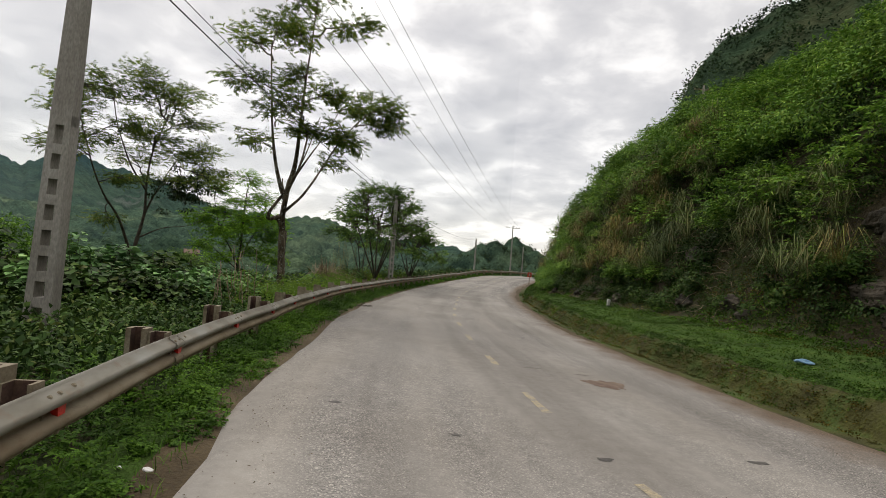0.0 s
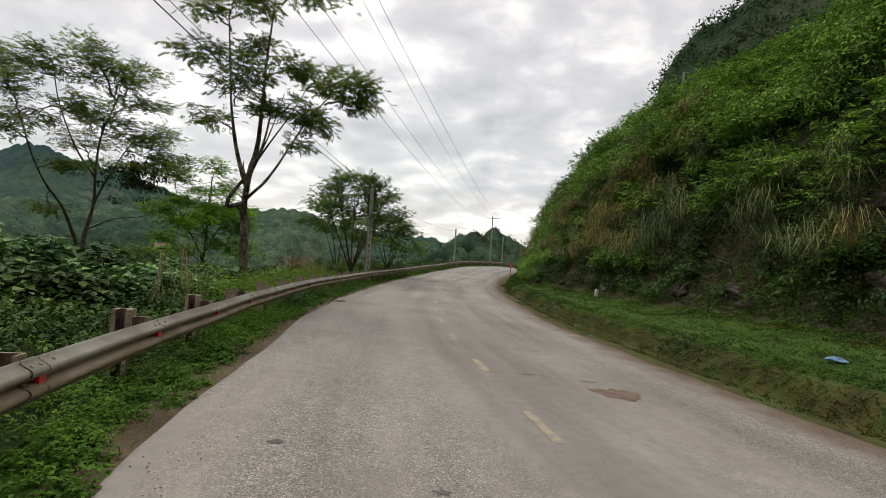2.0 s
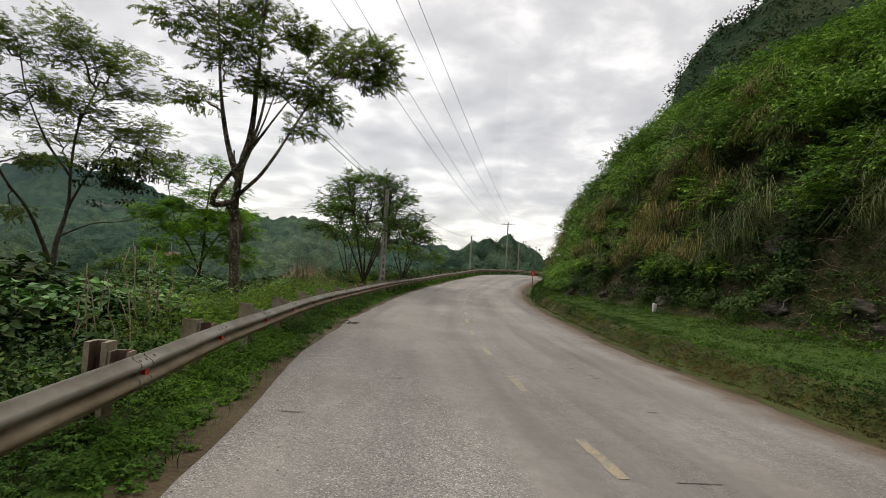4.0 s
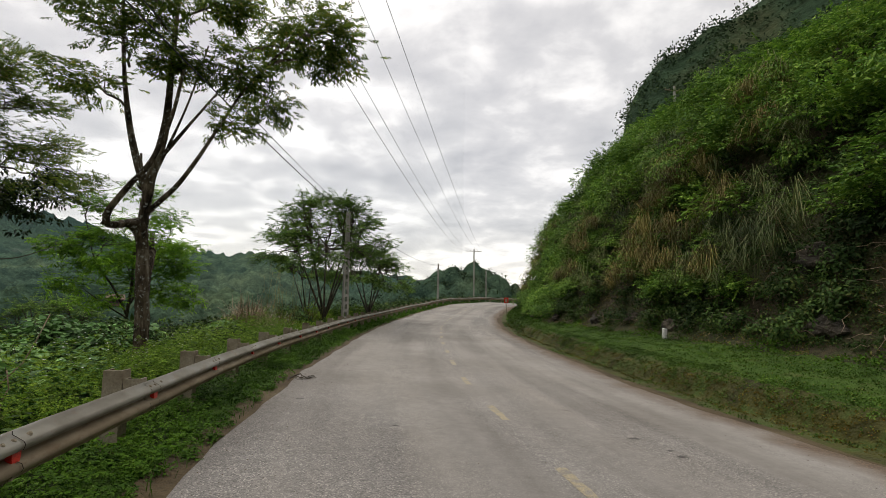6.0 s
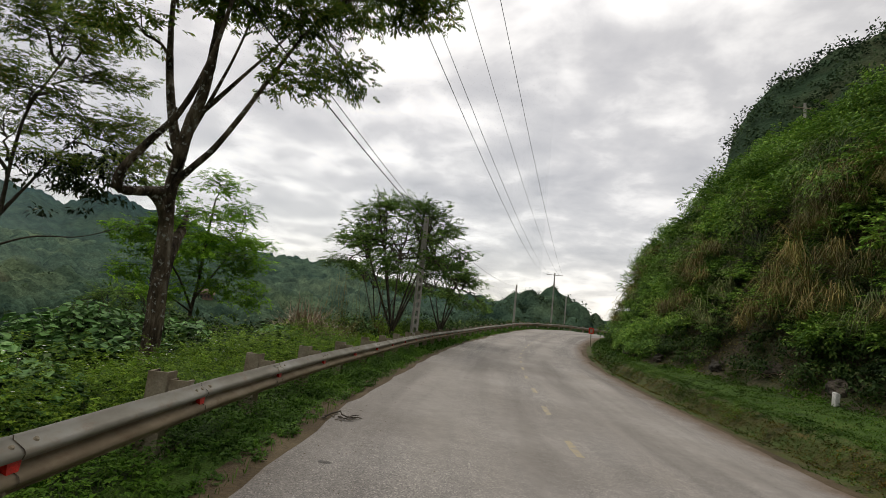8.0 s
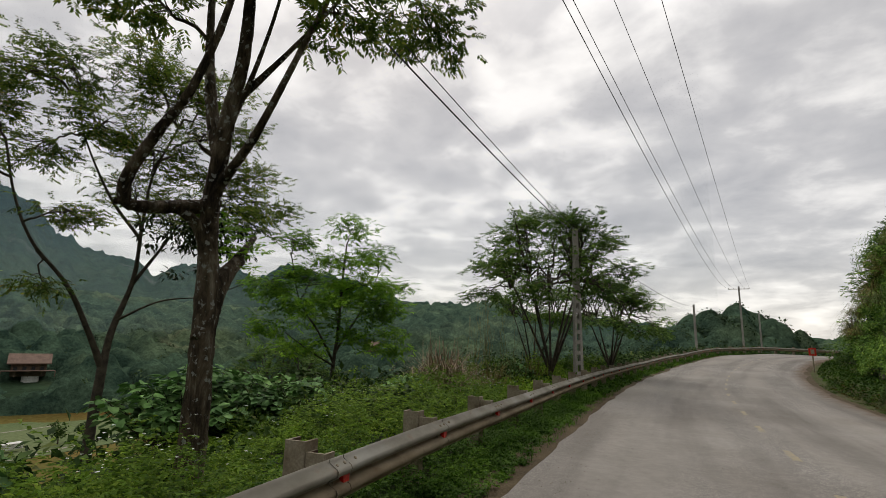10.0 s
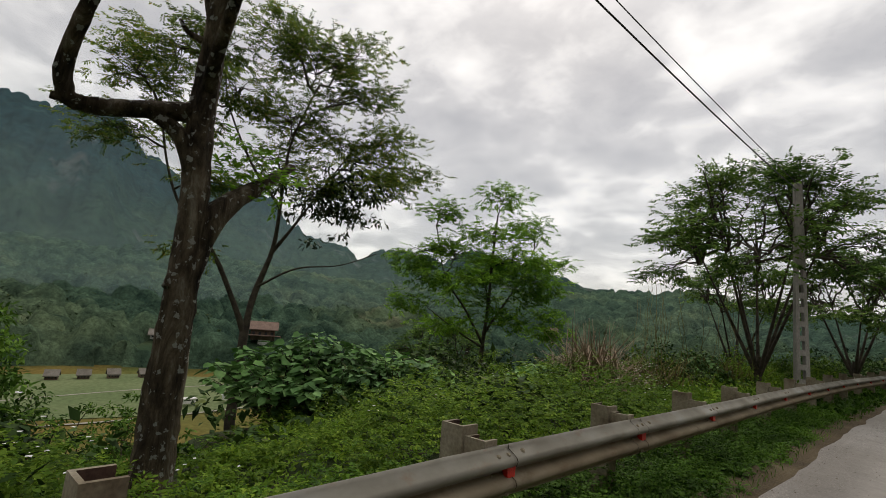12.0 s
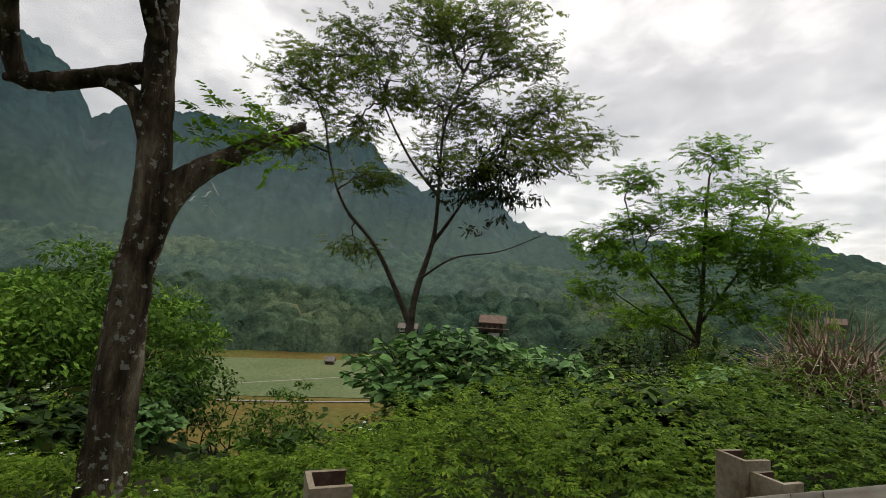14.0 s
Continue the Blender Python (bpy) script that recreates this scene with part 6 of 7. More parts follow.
# the overgrown cut slope
def mounds(so, x, y, z, big, ends, per, stalk, leaflets, length, width, lean=-0.5):
    """Shrubs on the slope: fronds in layers over a dome that leans out, bare beneath."""
    d = RNG.normal(0, 1, (len(x) * ends, 3)) * np.array([1, 1, 0.7]) + np.array([lean, 0, 0])
    d[:, 2] = np.abs(d[:, 2]) + 0.05
    d = unit(d)
    c = np.repeat(np.stack([x + 0.5 * lean * big, y, z + 0.25 * big], 1), ends, axis=0) + d * np.repeat(big, ends)[:, None] * RNG.uniform(0.75, 1.0, (len(d), 1))
    sprays(so, c, d, per, stalk, leaflets, length, width, droop=0.35, spread=0.12)


def bushes(so, x, y, z, big, per, length, width, lean=0.35):
    """Rounded, lobed bushes hanging out of the slope: leaves lie in tiers along the shell, bare beneath."""
    n = len(x)
    d = unit(RNG.normal(0, 1, (n * per, 3)) + np.array([-0.35, 0, 0.35]))
    d[:, 2] = np.where(d[:, 2] < -0.3, -d[:, 2], d[:, 2])
    key = np.repeat(np.arange(n) * 7.3, per)
    lobes = fbm(d[:, 0] * 1.7 + key, d[:, 1] * 1.7 + d[:, 2] * 2.1, 92, 3)
    r = np.repeat(big, per) * (0.88 + 0.95 * lobes + 0.05 * RNG.normal(size=n * per)) * RNG.choice([1.0, 1.0, 0.86, 0.72], n * per)
    at = np.repeat(np.stack([x - lean * big, y, z + 0.3 * big], 1), per, axis=0) + d * r[:, None] * np.array([1, 1, 0.85])
    way = np.cross(d, unit(RNG.normal(0, 1, d.shape))) + d * 0.35 + RNG.normal(0, 0.2, d.shape)
    way[:, 2] -= 0.35
    up = d + np.array([0, 0, 0.55]) + RNG.normal(0, 0.22, d.shape)
    so.leaves(at, way, up, length * RNG.uniform(0.6, 1.35, n * per), width * RNG.uniform(0.7, 1.3, n * per))


so = Soup()
x, y, z, w = on_slope(2400, -6, 60, 13, 36)
clumps(so, np.stack([x, y, z + 0.2], 1), RNG.uniform(0.5, 1.1, len(x)), 16, 0.36, 0.2, flat=0.9, droop=0.3)
x, y, z, w = on_slope(250, -2, 52, 3.0, 15, lambda x, y, w, s: fbm(x * 0.3, y * 0.3, 91) > -0.2)
bushes(so, x, y, z, RNG.uniform(0.7, 1.5, len(x)), 440, 0.15, 0.068, 0.5)
x, y, z, w = on_slope(300, -2, 52, 5.0, 16)
bushes(so, x, y, z, RNG.uniform(0.5, 1.0, len(x)), 300, 0.14, 0.062, 0.4)
x, y, z, w = on_slope(620, -2, 52, 2.2, 15, lambda x, y, w, s: fbm(x * 0.45, y * 0.45, 93) > -0.08)
mounds(so, x, y, z, RNG.uniform(0.7, 1.5, len(x)), 26, 2, 0.42, 10, 0.16, 0.072)
x, y, z, w = on_slope(330, 8, 52, 0.9, 3.4, lambda x, y, w, s: fbm(x * 0.5, y * 0.5, 90) > -0.04)
mounds(so, x, y, z, RNG.uniform(0.35, 0.8, len(x)), 22, 2, 0.32, 9, 0.12, 0.055)
# the nose of the hill bulges over the bend
x, y, z, w = on_slope(95, 31, 48, 0.2, 3.5)
bushes(so, x, y, z, RNG.uniform(0.5, 1.0, len(x)), 360, 0.13, 0.056)
stuff(so, "slope_shrubs", M_LEAF_HILL, "leafy yellow-green shrubs covering the steep slope", "shrubs")
so = Soup()
x, y, z, w = on_slope(1500, -1, 50, 0.35, 5.5, lambda x, y, w, s: fbm(x * 0.5, y * 0.5, 95) + 0.14 * (s > 11) > -0.03)
bushes(so, x, y, z, RNG.uniform(0.2, 0.6, len(x)), 130, 0.115, 0.055, 0.35)
x, y, z, w = on_slope(2600, -1, 50, 0.2, 3.5, lambda x, y, w, s: fbm(x * 0.6, y * 0.6, 94) + 0.06 * (s > 11) > 0.0)
clumps(so, np.stack([x - 0.08, y, z + 0.03], 1), RNG.uniform(0.1, 0.22, len(x)), 12, 0.08, 0.04, flat=0.8, droop=0.6)
x, y, z, w = on_slope(1500, 7.5, 22, 0.2, 3.0)
clumps(so, np.stack([x - 0.08, y, z + 0.03], 1), RNG.uniform(0.1, 0.25, len(x)), 14, 0.08, 0.042, flat=0.8, droop=0.6)
stuff(so, "slope_creepers", M_LEAF_BUSH, "dark green creepers hanging on the slope", "creepers")
so = Soup()
def tussocks(so, x, y, z, per, length, width):
    c = np.repeat(np.stack([x - 0.15, y, z + 0.05], 1), per, axis=0)
    a = RNG.uniform(0, 2 * math.pi, len(c))
    big = np.repeat(RNG.uniform(0.6, 1.35, len(x)), per)
    blades(so, c + RNG.normal(0, 0.09, c.shape), np.stack([np.cos(a) - 0.8, np.sin(a), RNG.uniform(0.4, 1.9, len(c))], 1), length * big, width, 1.2)


x, y, z, w = on_slope(900, -1, 48, 1.0, 5.0, lambda x, y, w, s: fbm(x * 0.3, y * 0.3, 97) - 0.22 * (s < 14) * (w < 1.2) - 0.03 * np.maximum(w - 3.5, 0) > 0.1)
tussocks(so, x - 0.55, y, z + 0.35, 48, 1.1, 0.015)
stuff(so, "hanging_grass", M_GRASS_DRY, "long drooping dry grass on the slope", "grass")
so = Soup()
x, y, z, w = on_slope(420, -1, 48, 1.0, 6, lambda x, y, w, s: fbm(x * 0.4, y * 0.4, 102) > 0.04)
tussocks(so, x - 0.5, y, z + 0.35, 40, 1.1, 0.015)
stuff(so, "green_tussocks", M_GRASS_GREY, "arching green grass tussocks on the slope", "grass")
# bright long grass over the top of the rock face
so = Soup()
x, y, z, w = on_slope(1500, 0, 34, 5.5, 13, lambda x, y, w, s: ((s < 14) & (w > 6)) | (fbm(x * 0.5, y * 0.5, 96) > 0.02))
per = 18
c = np.repeat(np.stack([x, y, z], 1), per, axis=0)
a = RNG.uniform(0, 2 * math.pi, len(c))
blades(so, c + RNG.normal(0, 0.14, c.shape) * np.array([1, 1, 0.3]), np.stack([np.cos(a) - 0.3, np.sin(a), RNG.uniform(0.5, 2.2, len(c))], 1), 0.75, 0.02, 0.9)
stuff(so, "top_grass", M_GRASS_TOP, "bright yellow-green long grass above the cut slope", "grass")
# feathery reeds standing over the slope's edge
so = Soup()
x, y, z, w = on_slope(150, 10, 50, 5, 12)
for k in range(len(x)):
    b0 = np.array([x[k], y[k], z[k]])
    so.tube(bend(b0, b0 + np.array([RNG.normal(-0.2, 0.25), RNG.normal(0, 0.25), RNG.uniform(1.3, 2.4)]), 6, 0.03, 0.02), np.linspace(0.012, 0.004, 6), 4)
stuff(so, "reed_stalks", M_GRASS_DRY, "thin dry reed stalks standing above the slope's shrubs", "reeds")
# bare roots and dead twigs over the earth at the foot
so = Soup()
x, y, z, w = on_slope(420, 0, 40, 0.2, 2.4, lambda x, y, w, s: fbm(x * 0.5, y * 0.5, 98) > -0.03)
for k in range(len(x)):
    b0 = np.array([x[k], y[k], z[k] + 0.08])
    d = unit(np.array([-0.6, RNG.normal(0, 0.7), RNG.normal(-0.3, 0.4)]))
    e = b0 + d * RNG.uniform(0.3, 1.1)
    e[2] = max(e[2], float(height(e[0], e[1])[0]) + 0.03)
    so.tube(bend(b0, e, 6, 0.06, 0.05), np.linspace(RNG.uniform(0.006, 0.014), 0.003, 6), 4)
stuff(so, "root_tangle", M_DEAD, "bare roots and dead twigs over the earth slope", "roots")
so = Soup()
x, y, z, w = on_slope(380, 12, 50, 4, 11)
per = 14
c = np.repeat(np.stack([x, y, z], 1), per, axis=0)
a = RNG.uniform(0, 2 * math.pi, len(c))
blades(so, c + RNG.normal(0, 0.1, c.shape), np.stack([np.cos(a), np.sin(a), RNG.uniform(0.4, 2, len(c))], 1), 1.0, 0.018, 0.8)
stuff(so, "slope_grass", M_GRASS, "long green grass among the slope's shrubs", "grass")
so = Soup()
x, y, z, w = on_slope(5000, 0, 44, -0.65, 1.6, lambda x, y, w, s: fbm(x * 0.7, y * 0.7, 99) - 0.12 * w > -0.06)
clumps(so, np.stack([x - 0.05, y, z + 0.03], 1), RNG.uniform(0.06, 0.17, len(x)), 9, 0.075, 0.042, flat=0.8)
stuff(so, "slope_foot_weeds", M_GRASS, "small weeds over the earth at the slope's foot", "weeds")
so = Soup()
x, y, z, w = on_slope(7000, -2, 44, -0.3, 2.8)
clumps(so, np.stack([x, y, z], 1), 0.1, 5, 0.075, 0.04, flat=0.5)
stuff(so, "leaf_litter", M_GRASS_DRY, "dead brown leaves and bits on the earth slope", "leaf litter")


# far woods
def polar(n, az0, az1, r0, r1):
    az = np.radians(RNG.uniform(az0, az1, n))
    r = np.sqrt(RNG.uniform(r0 ** 2, r1 ** 2, n))
    x, y = -1 - np.sin(az) * r, 8 + np.cos(az) * r
    return x, y, height(x, y), r


def domes(x, y, cell, seed):
    """Heights of rounded crowns standing at jittered places, one to a cell."""
    best = np.zeros_like(x)
    for i in (-1, 0, 1):
        for j in (-1, 0, 1):
            cx, cy = np.floor(x / cell) + i, np.floor(y / cell) + j
            jx, jy = (cx + 0.15 + 0.7 * lattice(cx, cy, seed)) * cell, (cy + 0.15 + 0.7 * lattice(cx, cy, seed + 1)) * cell
            r = cell * (0.45 + 0.4 * lattice(cx, cy, seed + 2))
            best = np.maximum(best, r * (0.7 + 0.8 * lattice(cx, cy, seed + 3)) * np.sqrt(np.clip(1 - ((x - jx) ** 2 + (y - jy) ** 2) / r ** 2, 0, 1)))
    return best


ca, cr = np.meshgrid(np.radians(np.arange(-14, 126, 0.36)), 90 * 1.0088 ** np.arange(0, 140), indexing="ij")
cx, cy = -1 - np.sin(ca) * cr, 8 + np.cos(ca) * cr
cz = height(cx, cy).reshape(cx.shape)
CLEARINGS = ((-103, 50, 4.6), (-97, 47.8, 4.2), (-106, 32.3, 4.5), (-100, 30.5, 4.5), (-83.5, 118, 5), (-79, 111, 4.5))


def open_here(x, y):
    k = np.ones_like(x)
    for a, b_, r in CLEARINGS:
        k = np.minimum(k, np.clip(np.hypot(x - a, y - b_) / r - 0.7, 0, 1))
    return k


cz = cz - 0.6 * (open_here(cx, cy) < 0.3) + open_here(cx, cy) * np.where(cz > -9.8, domes(cx, cy, 4.6, 3) + 0.5 * domes(cx, cy, 2.1, 9) + 1.7 * fbm(cx * 0.8, cy * 0.8, 43), -2.5)
cn = cz.shape[1]
ci = (np.arange(cz.shape[0] - 1)[:, None] * cn + np.arange(cn - 1)[None, :]).ravel()
cq = np.stack([ci, ci + cn, ci + cn + 1, ci + 1], 1)
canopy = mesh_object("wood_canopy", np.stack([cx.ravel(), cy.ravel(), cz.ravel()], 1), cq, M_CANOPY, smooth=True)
tagged(canopy, "soft green woodland canopy over the low hills", "woods", kind="stuff")
so = Soup()
x, y, z, r = polar(900, -12, 125, 90, 160)
ok = (z > -9.8) & (open_here(x, y) > 0.9)
x, y, z = x[ok], y[ok], z[ok]
z = z + domes(x, y, 4.6, 3)
clumps(so, np.stack([x, y, z - 0.2], 1), RNG.uniform(0.7, 1.5, len(x)), 30, 0.55, 0.4, flat=0.9)
x, y = RNG.normal(0, 20, 520), RNG.normal(138, 18, 520)
clumps(so, np.stack([x, y, height(x, y) + 0.9 * domes(x, y, 4.6, 3)], 1), RNG.uniform(0.8, 1.6, 520), 30, 0.6, 0.4, flat=1.2)
x, y, z, r = polar(1500, -52, -8, 75, 200)
ok = z > 6
x, y, z = x[ok], y[ok], z[ok]
clumps(so, np.stack([x, y, z + 0.8], 1), RNG.uniform(1.5, 3.4, len(x)), 22, 1.0, 0.7, flat=1.0)
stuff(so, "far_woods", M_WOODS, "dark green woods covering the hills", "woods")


# curved upright sheets added to pale the hills like valley mist and air haze
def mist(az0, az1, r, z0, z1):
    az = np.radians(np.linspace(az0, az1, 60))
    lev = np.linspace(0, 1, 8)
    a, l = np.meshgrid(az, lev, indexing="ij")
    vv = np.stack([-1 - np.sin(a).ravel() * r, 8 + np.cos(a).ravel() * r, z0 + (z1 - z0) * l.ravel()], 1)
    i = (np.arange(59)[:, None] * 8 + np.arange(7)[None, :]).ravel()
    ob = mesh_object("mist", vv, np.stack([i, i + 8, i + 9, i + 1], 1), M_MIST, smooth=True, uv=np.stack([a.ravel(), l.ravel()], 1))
    return tagged(ob, "pale translucent sheet standing in for mist and haze before the wooded hills", "mist", kind="stuff")


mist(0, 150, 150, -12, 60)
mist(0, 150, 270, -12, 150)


# ---- small things ----
SCRAPS = ((-0.57, -1.02, 0.016), (-0.38, -1.0, 0.026))
CANES = ((-4.9, 7.6, 9), (-5.2, 8.4, 8), (-4.4, 6.2, 6))


def su_of(x, y):
    s, u = plan([x], [y])
    return float(s[0]), float(u[0])


def stone_marker(x, y):
    gz = ground_z(x, y)
    bm = bmesh.new()
    box(bm, (x, y, gz + 0.1), (0.13, 0.12, 0.46), 20, 0.02)
    for v in bm.verts:
        if v.co.z > gz + 0.2:
            v.co.x += 0.03
            v.co.z -= 0.03 * (v.co.x - x) / 0.1
    ob = part("marker_stone", bm, M_WHITE, None)
    return tagged(ob, "small whitewashed marker stone standing in the turf", "marker stone")


stone_marker(6.41, 19.6)

bm = bmesh.new()
bmesh.ops.create_icosphere(bm, subdivisions=3, radius=0.12)
for v in bm.verts:
    n_ = noise.noise(v.co * 9)
    v.co = Vector((v.co.x * 1.3, v.co.y * 0.8, max(v.co.z * 0.45, -0.02))) * (1 + 0.5 * n_)
    v.co += Vector((7.19, 5.69, ground_z(7.19, 5.69) + 0.05))
tagged(part("plastic_bag", bm, M_BLUE, None, smooth=False), "crumpled pale blue plastic bag lying on the turf", "litter")

# scraps of paper on the verge
for x, y, size in SCRAPS:
    bm = bmesh.new()
    bmesh.ops.create_icosphere(bm, subdivisions=2, radius=size)
    gz = max(ground_z(x, y), float(road_z(su_of(x, y)[0])) + 0.1)
    for v in bm.verts:
        n_ = noise.noise(v.co * 22 + Vector((x, y, 0)))
        v.co = Vector((v.co.x * 1.3, v.co.y, v.co.z * 0.5)) * (1 + 0.6 * n_) + Vector((x, y, gz + 0.02))
    tagged(part("paper_scrap", bm, M_WHITE, None), "crumpled white paper scrap among the verge weeds", "litter")

# pale dry canes standing in the thicket
for x, y, n in CANES:
    gz = ground_z(x, y)
    canes = thing("dry_canes", (x, y, gz), "pale dry canes standing among the broad leaves", "canes", "dry canes")
    for _ in range(n):
        so = Soup()
        b0 = np.array([x + RNG.normal(0, 0.3), y + RNG.normal(0, 0.3), gz - 0.05])
        so.tube(bend(b0, b0 + np.array([RNG.normal(0, 0.22), RNG.normal(0, 0.22), RNG.uniform(0.8, 1.8)]), 6, 0.03, 0.02), np.linspace(0.011, 0.005, 6), 5)
        so.made("cane", M_DEAD, canes)

# a fallen branch on the road's edge
so = Soup()
for a, b_, r0 in (((-3.2, 12.4, 0.13), (-2.8, 12.6, 0.135), 0.014), ((-3.05, 12.47, 0.135), (-2.9, 12.4, 0.14), 0.009), ((-2.95, 12.55, 0.135), (-2.85, 12.7, 0.14), 0.007)):
    so.tube(bend(a, b_, 7, 0.05, 0.06), np.linspace(r0, 0.006, 7), 6)
k = 22
so.leaves(np.stack([RNG.uniform(-3.25, -2.8, k), RNG.uniform(12.35, 12.7, k), np.full(k, 0.12)], 1), RNG.normal(0, 1, (k, 3)) * np.array([1, 1, 0.2]), np.tile([0, 0, 1.0], (k, 1)), 0.09, 0.05)
tagged(so.made("fallen_branch", M_TWIG), "broken brown branch lying on the road's edge", "branch")


def stain(s0, u0, long, wide, seed, material, name, label, lift):
    """A thin patch with a ragged rim lying on the asphalt."""
    n = 40
    a = np.linspace(0, 2 * math.pi, n, endpoint=False)
    r = 1 + 1.5 * fbm(np.cos(a) * 2.2 + seed, np.sin(a) * 2.2, seed) + 0.5 * fbm(np.cos(a) * 7 + seed, np.sin(a) * 7, seed + 1)
    s, u = s0 + np.cos(a) * long * r, u0 + np.sin(a) * wide * r
    x, y, z = on_road(s, u)
    cx, cy, cz = on_road(np.array([s0]), np.array([u0]))
    vv = np.concatenate([np.stack([x, y, z + lift], 1), np.array([[cx[0], cy[0], cz[0] + lift + 0.004]])])
    ff = np.stack([np.arange(n), (np.arange(n) + 1) % n, np.full(n, n)], 1)
    ob = mesh_object(name, vv, ff, material)
    return tagged(ob, label, "mud patch", kind="structure")


M_MUD = surface("dried_red_mud", [(0.3, (0.1, 0.062, 0.045)), (0.7, (0.17, 0.125, 0.095))], 5, 60, 0.9, relief=0.4)
M_TAR = surface("dark_tar_patch", [(0.3, (0.06, 0.055, 0.05)), (0.7, (0.11, 0.1, 0.09))], 6, 70, 0.8, relief=0.4)


ms, mu = su_of(3.5, 4.15)
stain(ms, mu, 0.34, 0.3, 8, M_MUD, "mud_patch", "dried reddish mud patch on the asphalt", 0.004)
TAR = ((1.47, 0.64, 0.04, 0.06), (2.81, 0.6, 0.05, 0.08), (4.36, 1.18, 0.04, 0.1), (-1.31, 5.22, 0.02, 0.12), (0.13, 1.1, 0.035, 0.06), (2.04, 9.5, 0.035, 0.07), (2.33, 8.85, 0.03, 0.06),
       (-0.64, 7.17, 0.035, 0.05), (2.65, 6.98, 0.02, 0.08), (-2.45, 10.7, 0.03, 0.07), (-0.85, 9.48, 0.02, 0.05), (1.53, 10.9, 0.03, 0.06), (2.29, 9.06, 0.03, 0.05), (2.4, 4.75, 0.012, 0.2), (3.2, 4.7, 0.012, 0.16))
for k, (x, y, a, b_) in enumerate(TAR):
    s_, u_ = su_of(x, y)
    stain(s_, u_, a, b_, 5 + k, M_TAR, "tar_spot", "small dark tar spot and pit in the asphalt", 0.004)

# grit, leaves and pebbles along the asphalt's edges
so = Soup()
n = 1700
s = RNG.uniform(-3, 26, n)
u = np.where(RNG.random(n) < 0.55, -3.05 + np.abs(RNG.normal(0, 0.45, n)), np.where(RNG.random(n) < 0.6, 3.85 - np.abs(RNG.normal(0, 0.5, n)), RNG.uniform(-3, 3.6, n)))
x, y, z = on_road(s, u)
so.leaves(np.stack([x, y, z + 0.006], 1), np.stack([RNG.normal(0, 1, n), RNG.normal(0, 1, n), RNG.uniform(0, 0.3, n)], 1), np.tile([0, 0, 1.0], (n, 1)) + RNG.normal(0, 0.2, (n, 3)), RNG.uniform(0.008, 0.028, n), RNG.uniform(0.007, 0.018, n))
stuff(so, "road_grit", M_SOIL, "dark crumbs of soil and dead leaves on the asphalt", "grit")

# rocks showing in the cut slope
for k, (s0, w0, size) in enumerate(((10.5, 0.4, 0.34), (11.6, 0.7, 0.4), (6.0, 0.7, 0.5), (5.1, 0.6, 0.4), (17.6, 0.6, 0.4), (20.2, 0.3, 0.34), (26, 0.3, 0.4), (31, 0.2, 0.4), (37, 0.2, 0.5), (23.2, 0.5, 0.4), (5.2, 2.2, 0.95), (6.6, 1.9, 0.9), (7.4, 2.9, 0.85), (5.9, 3.2, 1.0), (4.4, 3.1, 0.9), (8.0, 2.1, 0.6), (6.9, 1.0, 0.55), (14.2, 0.6, 0.42), (15.6, 1.6, 0.6))):
    x, y = place(np.array([s0], dtype=float), foot(np.array([s0])) + w0)
    x, y = float(x[0]), float(y[0])
    bm = bmesh.new()
    bmesh.ops.create_icosphere(bm, subdivisions=4, radius=size)
    off = Vector((k * 3.1, k * 1.7, 0))
    for v in bm.verts:
        q = v.co / size
        n1, n2 = noise.noise(q * 1.6 + off), noise.noise(q * 7 + off)
        near_d = noise.voronoi(Vector((q.x * 1.5, q.y * 1.5, q.z * 2.6)) + off)[0]
        ledge = near_d[0] * 0.45 - 0.5 * max(0.0, 0.16 - (near_d[1] - near_d[0]))
        v.co = Vector((v.co.x * 0.6, v.co.y * 1.25, v.co.z * 0.75)) * (0.8 + 0.35 * n1 + 0.07 * n2 + ledge)
        v.co += Vector((x, y, ground_z(x, y)))
    tagged(part("rock", bm, M_ROCK, None), "dark grey weathered rock jutting from the earth slope", "rock", "rocks in the cut slope")


# a warning sign at the bend
def road_sign(x, y):
    gz = ground_z(x, y)
    t = thing("road_sign", (x, y, gz), "small red and orange warning sign on a thin post", "road sign")
    so = Soup()
    so.tube([(x, y, gz - 0.3), (x, y, gz + 0.9), (x, y, gz + 1.7)], [0.04, 0.04, 0.04], 8)
    so.made("pole", M_POST, t)
    bm = bmesh.new()
    box(bm, (x, y - 0.05, gz + 1.35), (0.42, 0.03, 0.5), 0, 0.01)
    pl = part("plate", bm, M_RED, t, "red plate")
    bm = bmesh.new()
    box(bm, (x, y - 0.07, gz + 1.35), (0.2, 0.012, 0.3), 0, 0.004)
    part("symbol", bm, M_YELLOW, pl, "orange bar panel")


road_sign(3.9, 50.0)


# ---- the valley ----
def field(name, rim, material, label, z):
    vv = [(x, y, z) for x, y in rim]
    bm = bmesh.new()
    vs = [bm.verts.new(v) for v in vv]
    bm.faces.new(vs)
    r_ = bmesh.ops.extrude_face_region(bm, geom=bm.faces[:])
    for e in r_["geom"]:
        if isinstance(e, bmesh.types.BMVert):
            e.co.z += 0.03
    return tagged(part(name, bm, material, None), label, "field", kind="structure")


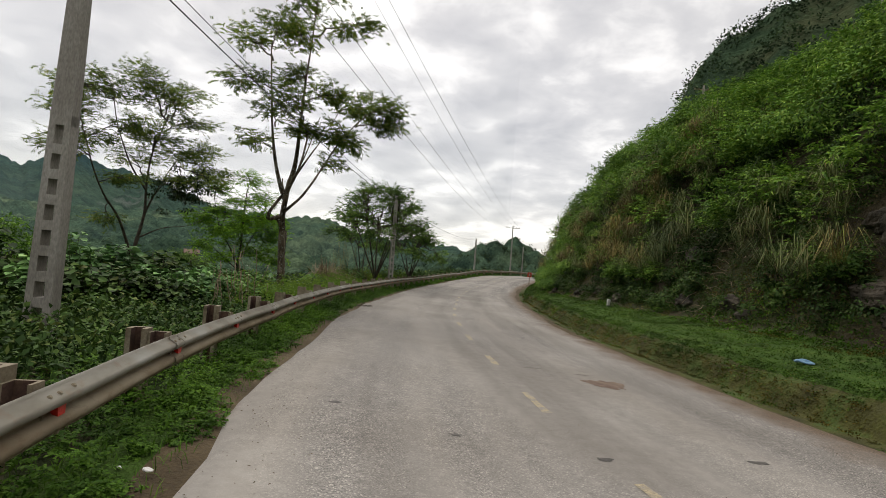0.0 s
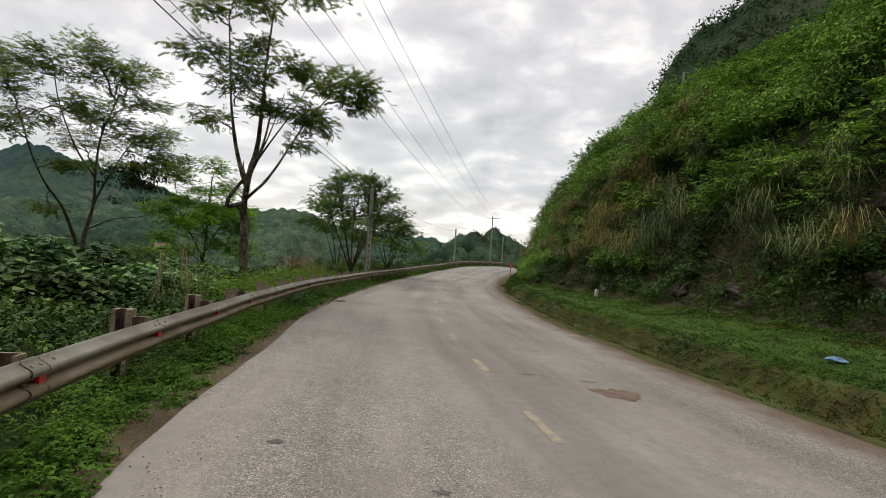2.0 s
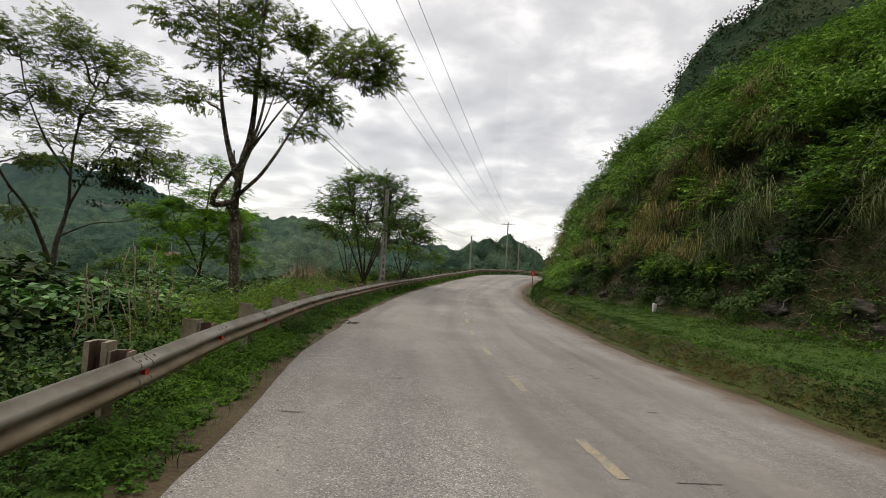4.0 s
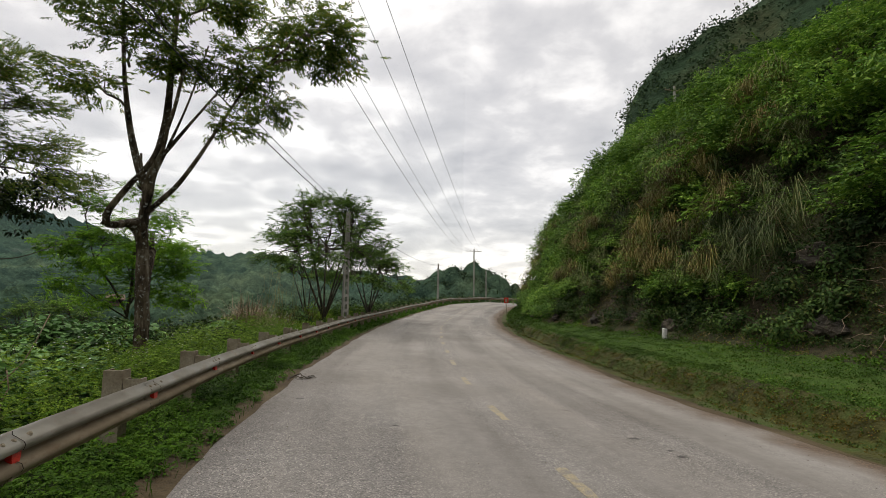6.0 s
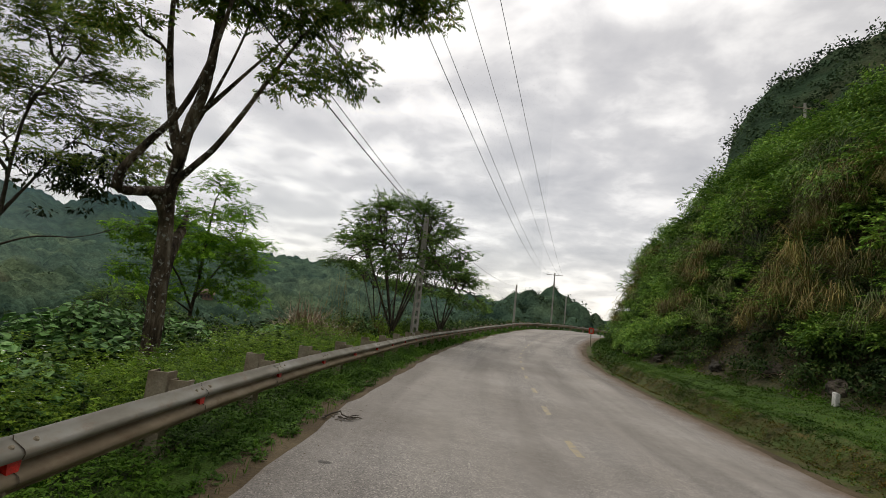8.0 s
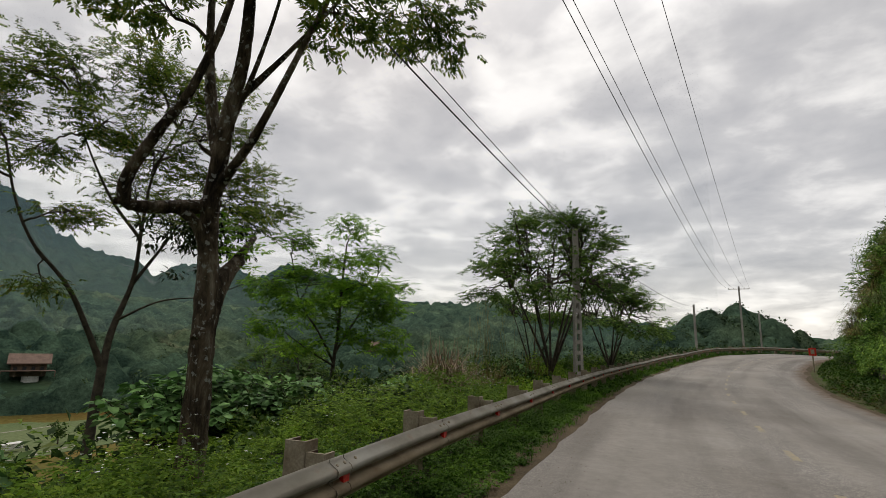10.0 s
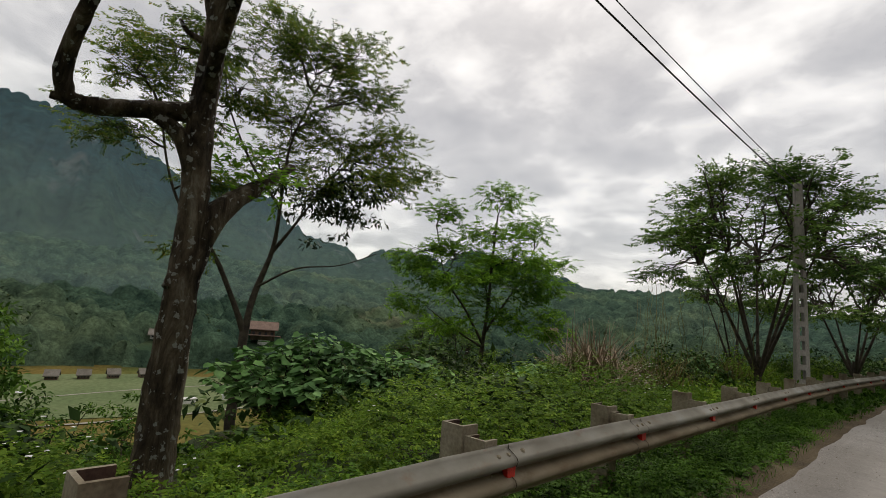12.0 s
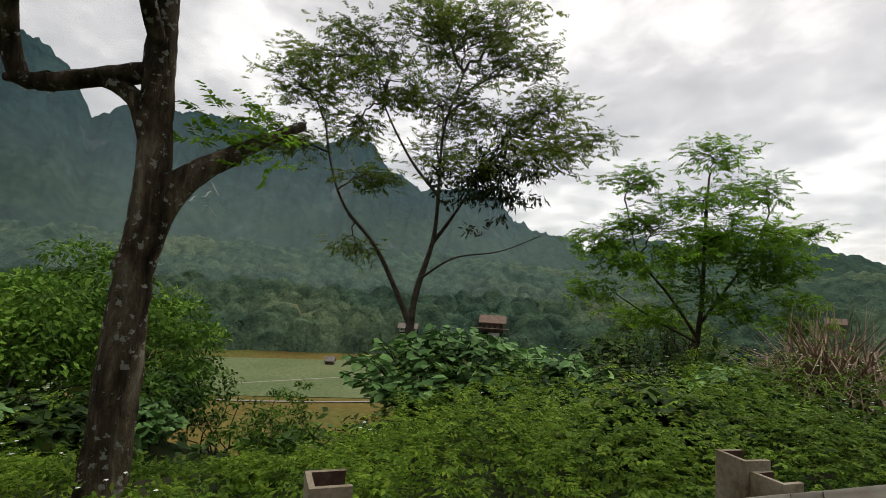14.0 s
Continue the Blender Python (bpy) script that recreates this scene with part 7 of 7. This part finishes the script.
def strip(name, line, wide, material, label, category):
    p = spline(np.array(line, dtype=float), 1.0)
    t = unit(np.gradient(p[:, :2], axis=0))
    nrm = np.stack([-t[:, 1], t[:, 0]], 1) * wide / 2
    vv = np.concatenate([np.column_stack([p[:, :2] + nrm, p[:, 2]]), np.column_stack([p[:, :2] - nrm, p[:, 2]])])
    n = len(p)
    i = np.arange(n - 1)
    return tagged(mesh_object(name, vv, np.stack([i, i + n, i + n + 1, i + 1], 1), material), label, category, kind="structure")


field("field", [(-62, -20), (-60, 25), (-64, 50), (-70, 70), (-100, 62), (-98, 20), (-98, -20)], M_FIELD_GREEN, "flat pale green paddy field on the valley floor", -10.46)
strip("path", [(-60, -10, -10.4), (-58, 14, -10.4), (-60, 27, -10.4), (-63, 36, -10.4), (-70, 52, -10.4)], 0.5, M_PATH, "pale path crossing the fields", "path")
strip("field_edge", [(-66, 0, -10.4), (-76, 24, -10.4), (-80, 45, -10.4)], 0.45, M_PATH, "pale strip between the fields", "path")


def house(at, wide, deep, tall, turn, walls, label, porch=True, roof=None):
    t = thing("house", at, label, "house")
    m = pose(*at, 0, 0, turn)

    def put(bm):
        bmesh.ops.transform(bm, matrix=m, verts=bm.verts[:])
        return bm

    part("wall", put(box(bmesh.new(), (0, 0, tall / 2), (wide, deep, tall), 0, 0.03)), walls, t)
    bm = bmesh.new()
    ov, rise = 0.12 * wide, deep * 0.36
    prof = [(-deep / 2 - ov, tall - 0.25), (0, tall + rise), (deep / 2 + ov, tall - 0.25), (deep / 2 + ov, tall - 0.1), (0, tall + rise + 0.18), (-deep / 2 - ov, tall - 0.1)]
    ends = [[bm.verts.new((sx * (wide / 2 + ov), y_, z_)) for y_, z_ in prof] for sx in (-1, 1)]
    for k in range(6):
        bm.faces.new((ends[0][k], ends[0][(k + 1) % 6], ends[1][(k + 1) % 6], ends[1][k]))
    bm.faces.new(ends[0][::-1]); bm.faces.new(ends[1])
    part("roof", put(bm), roof or M_ROOF, t)
    if tall > 1:
        part("base_wall", put(box(bmesh.new(), (0.4, 0, -0.8), (wide * 0.5, deep * 0.82, 1.6), 0, 0.03)), M_WHITE, t, "whitewashed base")
    for k in range(4):
        x_ = -wide / 2 + wide * (k + 0.5) / 4
        part("window", put(box(bmesh.new(), (x_, -deep / 2 - 0.03, tall * 0.55), (wide * 0.11, 0.1, tall * 0.32), 0, 0.01)), M_WIRE, t)
    if porch:
        part("porch_roof", put(box(bmesh.new(), (0, -deep / 2 - 0.8, tall * 0.42), (wide * 1.5, 1.3, 0.12), 0, 0.02)), M_ROOF, t)
        for k in range(5):
            part("porch_post", put(box(bmesh.new(), (-wide * 0.75 + wide * 1.5 * k / 4, -deep / 2 - 1.4, tall * 0.21), (0.14, 0.14, tall * 0.42))), M_WOODWALL, t)
        part("front_wall", put(box(bmesh.new(), (0.5, -deep / 2 - 0.1, -0.9), (wide * 0.4, 0.2, 1.8), 0, 0.01)), M_WHITE, t)
    return t


house((-107.0, 51.2, ground_z(-107, 51.2) + 0.7), 4.8, 3.6, 2.3, 69, M_WOODWALL, "brown plank farmhouse with a red-brown hipped roof on the far slope")
house((-110.0, 32.8, ground_z(-110, 32.8) + 0.3), 3.6, 2.2, 0.95, 75, M_WHITE, "low white farm building on the far slope", porch=False, roof=M_THATCH)
house((-86.2, 121.6, ground_z(-86.2, 121.6) - 0.3), 3.2, 2.6, 1.7, 40, M_WOODWALL, "brown house with a tin roof among far trees", porch=False)
for k, (x, y) in enumerate(((-86, 16.0), (-86.5, 19.5), (-87, 23.0), (-87.5, 27.0))):
    ob = house((x, y, -10.5), 1.4, 1.3, 0.75, 80 + 5 * k, M_WOODWALL, "small open hut with a grey-brown roof beside the field", porch=False, roof=M_THATCH)
    ob.name = "hut"
for x, y, sx in ((-64.2, 27.5, 2.2), (-65.5, 32.5, 1.8), (-66.0, 34.6, 2.4)):
    bm = bmesh.new()
    box(bm, (x, y, -9.9), (0.9, sx * 0.75, 0.5), 10, 0.05)
    box(bm, (x, y, -9.6), (1.0, sx * 0.85, 0.1), 10, 0.03)
    tagged(part("garden_wall", bm, M_WHITE, None), "low white plastered garden wall beside the field path", "wall", "white garden walls")
for x, y in ((-65, 26), (-66.5, 39), (-67, 42)):
    so = Soup()
    gz = ground_z(x, y)
    clumps(so, np.array([(x + RNG.normal(0, 0.4), y + RNG.normal(0, 0.4), gz + 1.3 + RNG.normal(0, 0.35)) for _ in range(14)]), 0.5, 24, 0.3, 0.2)
    t = thing("garden_tree", (x, y, gz), "small round green tree beside the field path", "tree", "garden trees")
    so.made("crown", M_LEAF_BUSH, t)
    so = Soup()
    so.tube([(x, y, gz - 0.2), (x, y, gz + 0.7), (x, y, gz + 1.3)], [0.09, 0.07, 0.05], 7)
    so.made("trunk", M_BARK, t)


# a zigzag track climbing the far mountain
def far_z(x, y):
    az, r = math.degrees(math.atan2(-(x + 1), y - 8)), math.hypot(x + 1, y - 8)
    i, j = (az - 2) / 0.22, (r - 285) / (345 / 71)
    a, b_ = int(i), int(j)
    p, q = i - a, j - b_
    return float((mz_[a, b_] * (1 - q) + mz_[a, b_ + 1] * q) * (1 - p) + (mz_[a + 1, b_] * (1 - q) + mz_[a + 1, b_ + 1] * q) * p)


zig = []
for (xa, ya), (xb, yb) in zip(((-359, -87.3), (-351, -56.6), (-322.4, -68.3)), ((-351, -56.6), (-322.4, -68.3), (-322.7, -51.8))):
    for k in range(20):
        x, y = xa + (xb - xa) * k / 20, ya + (yb - ya) * k / 20
        zig.append((x, y, far_z(x, y) + 3.6))
strip("mountain_track", zig, 1.5, M_PATH, "pale zigzag track on the far mountain", "path")
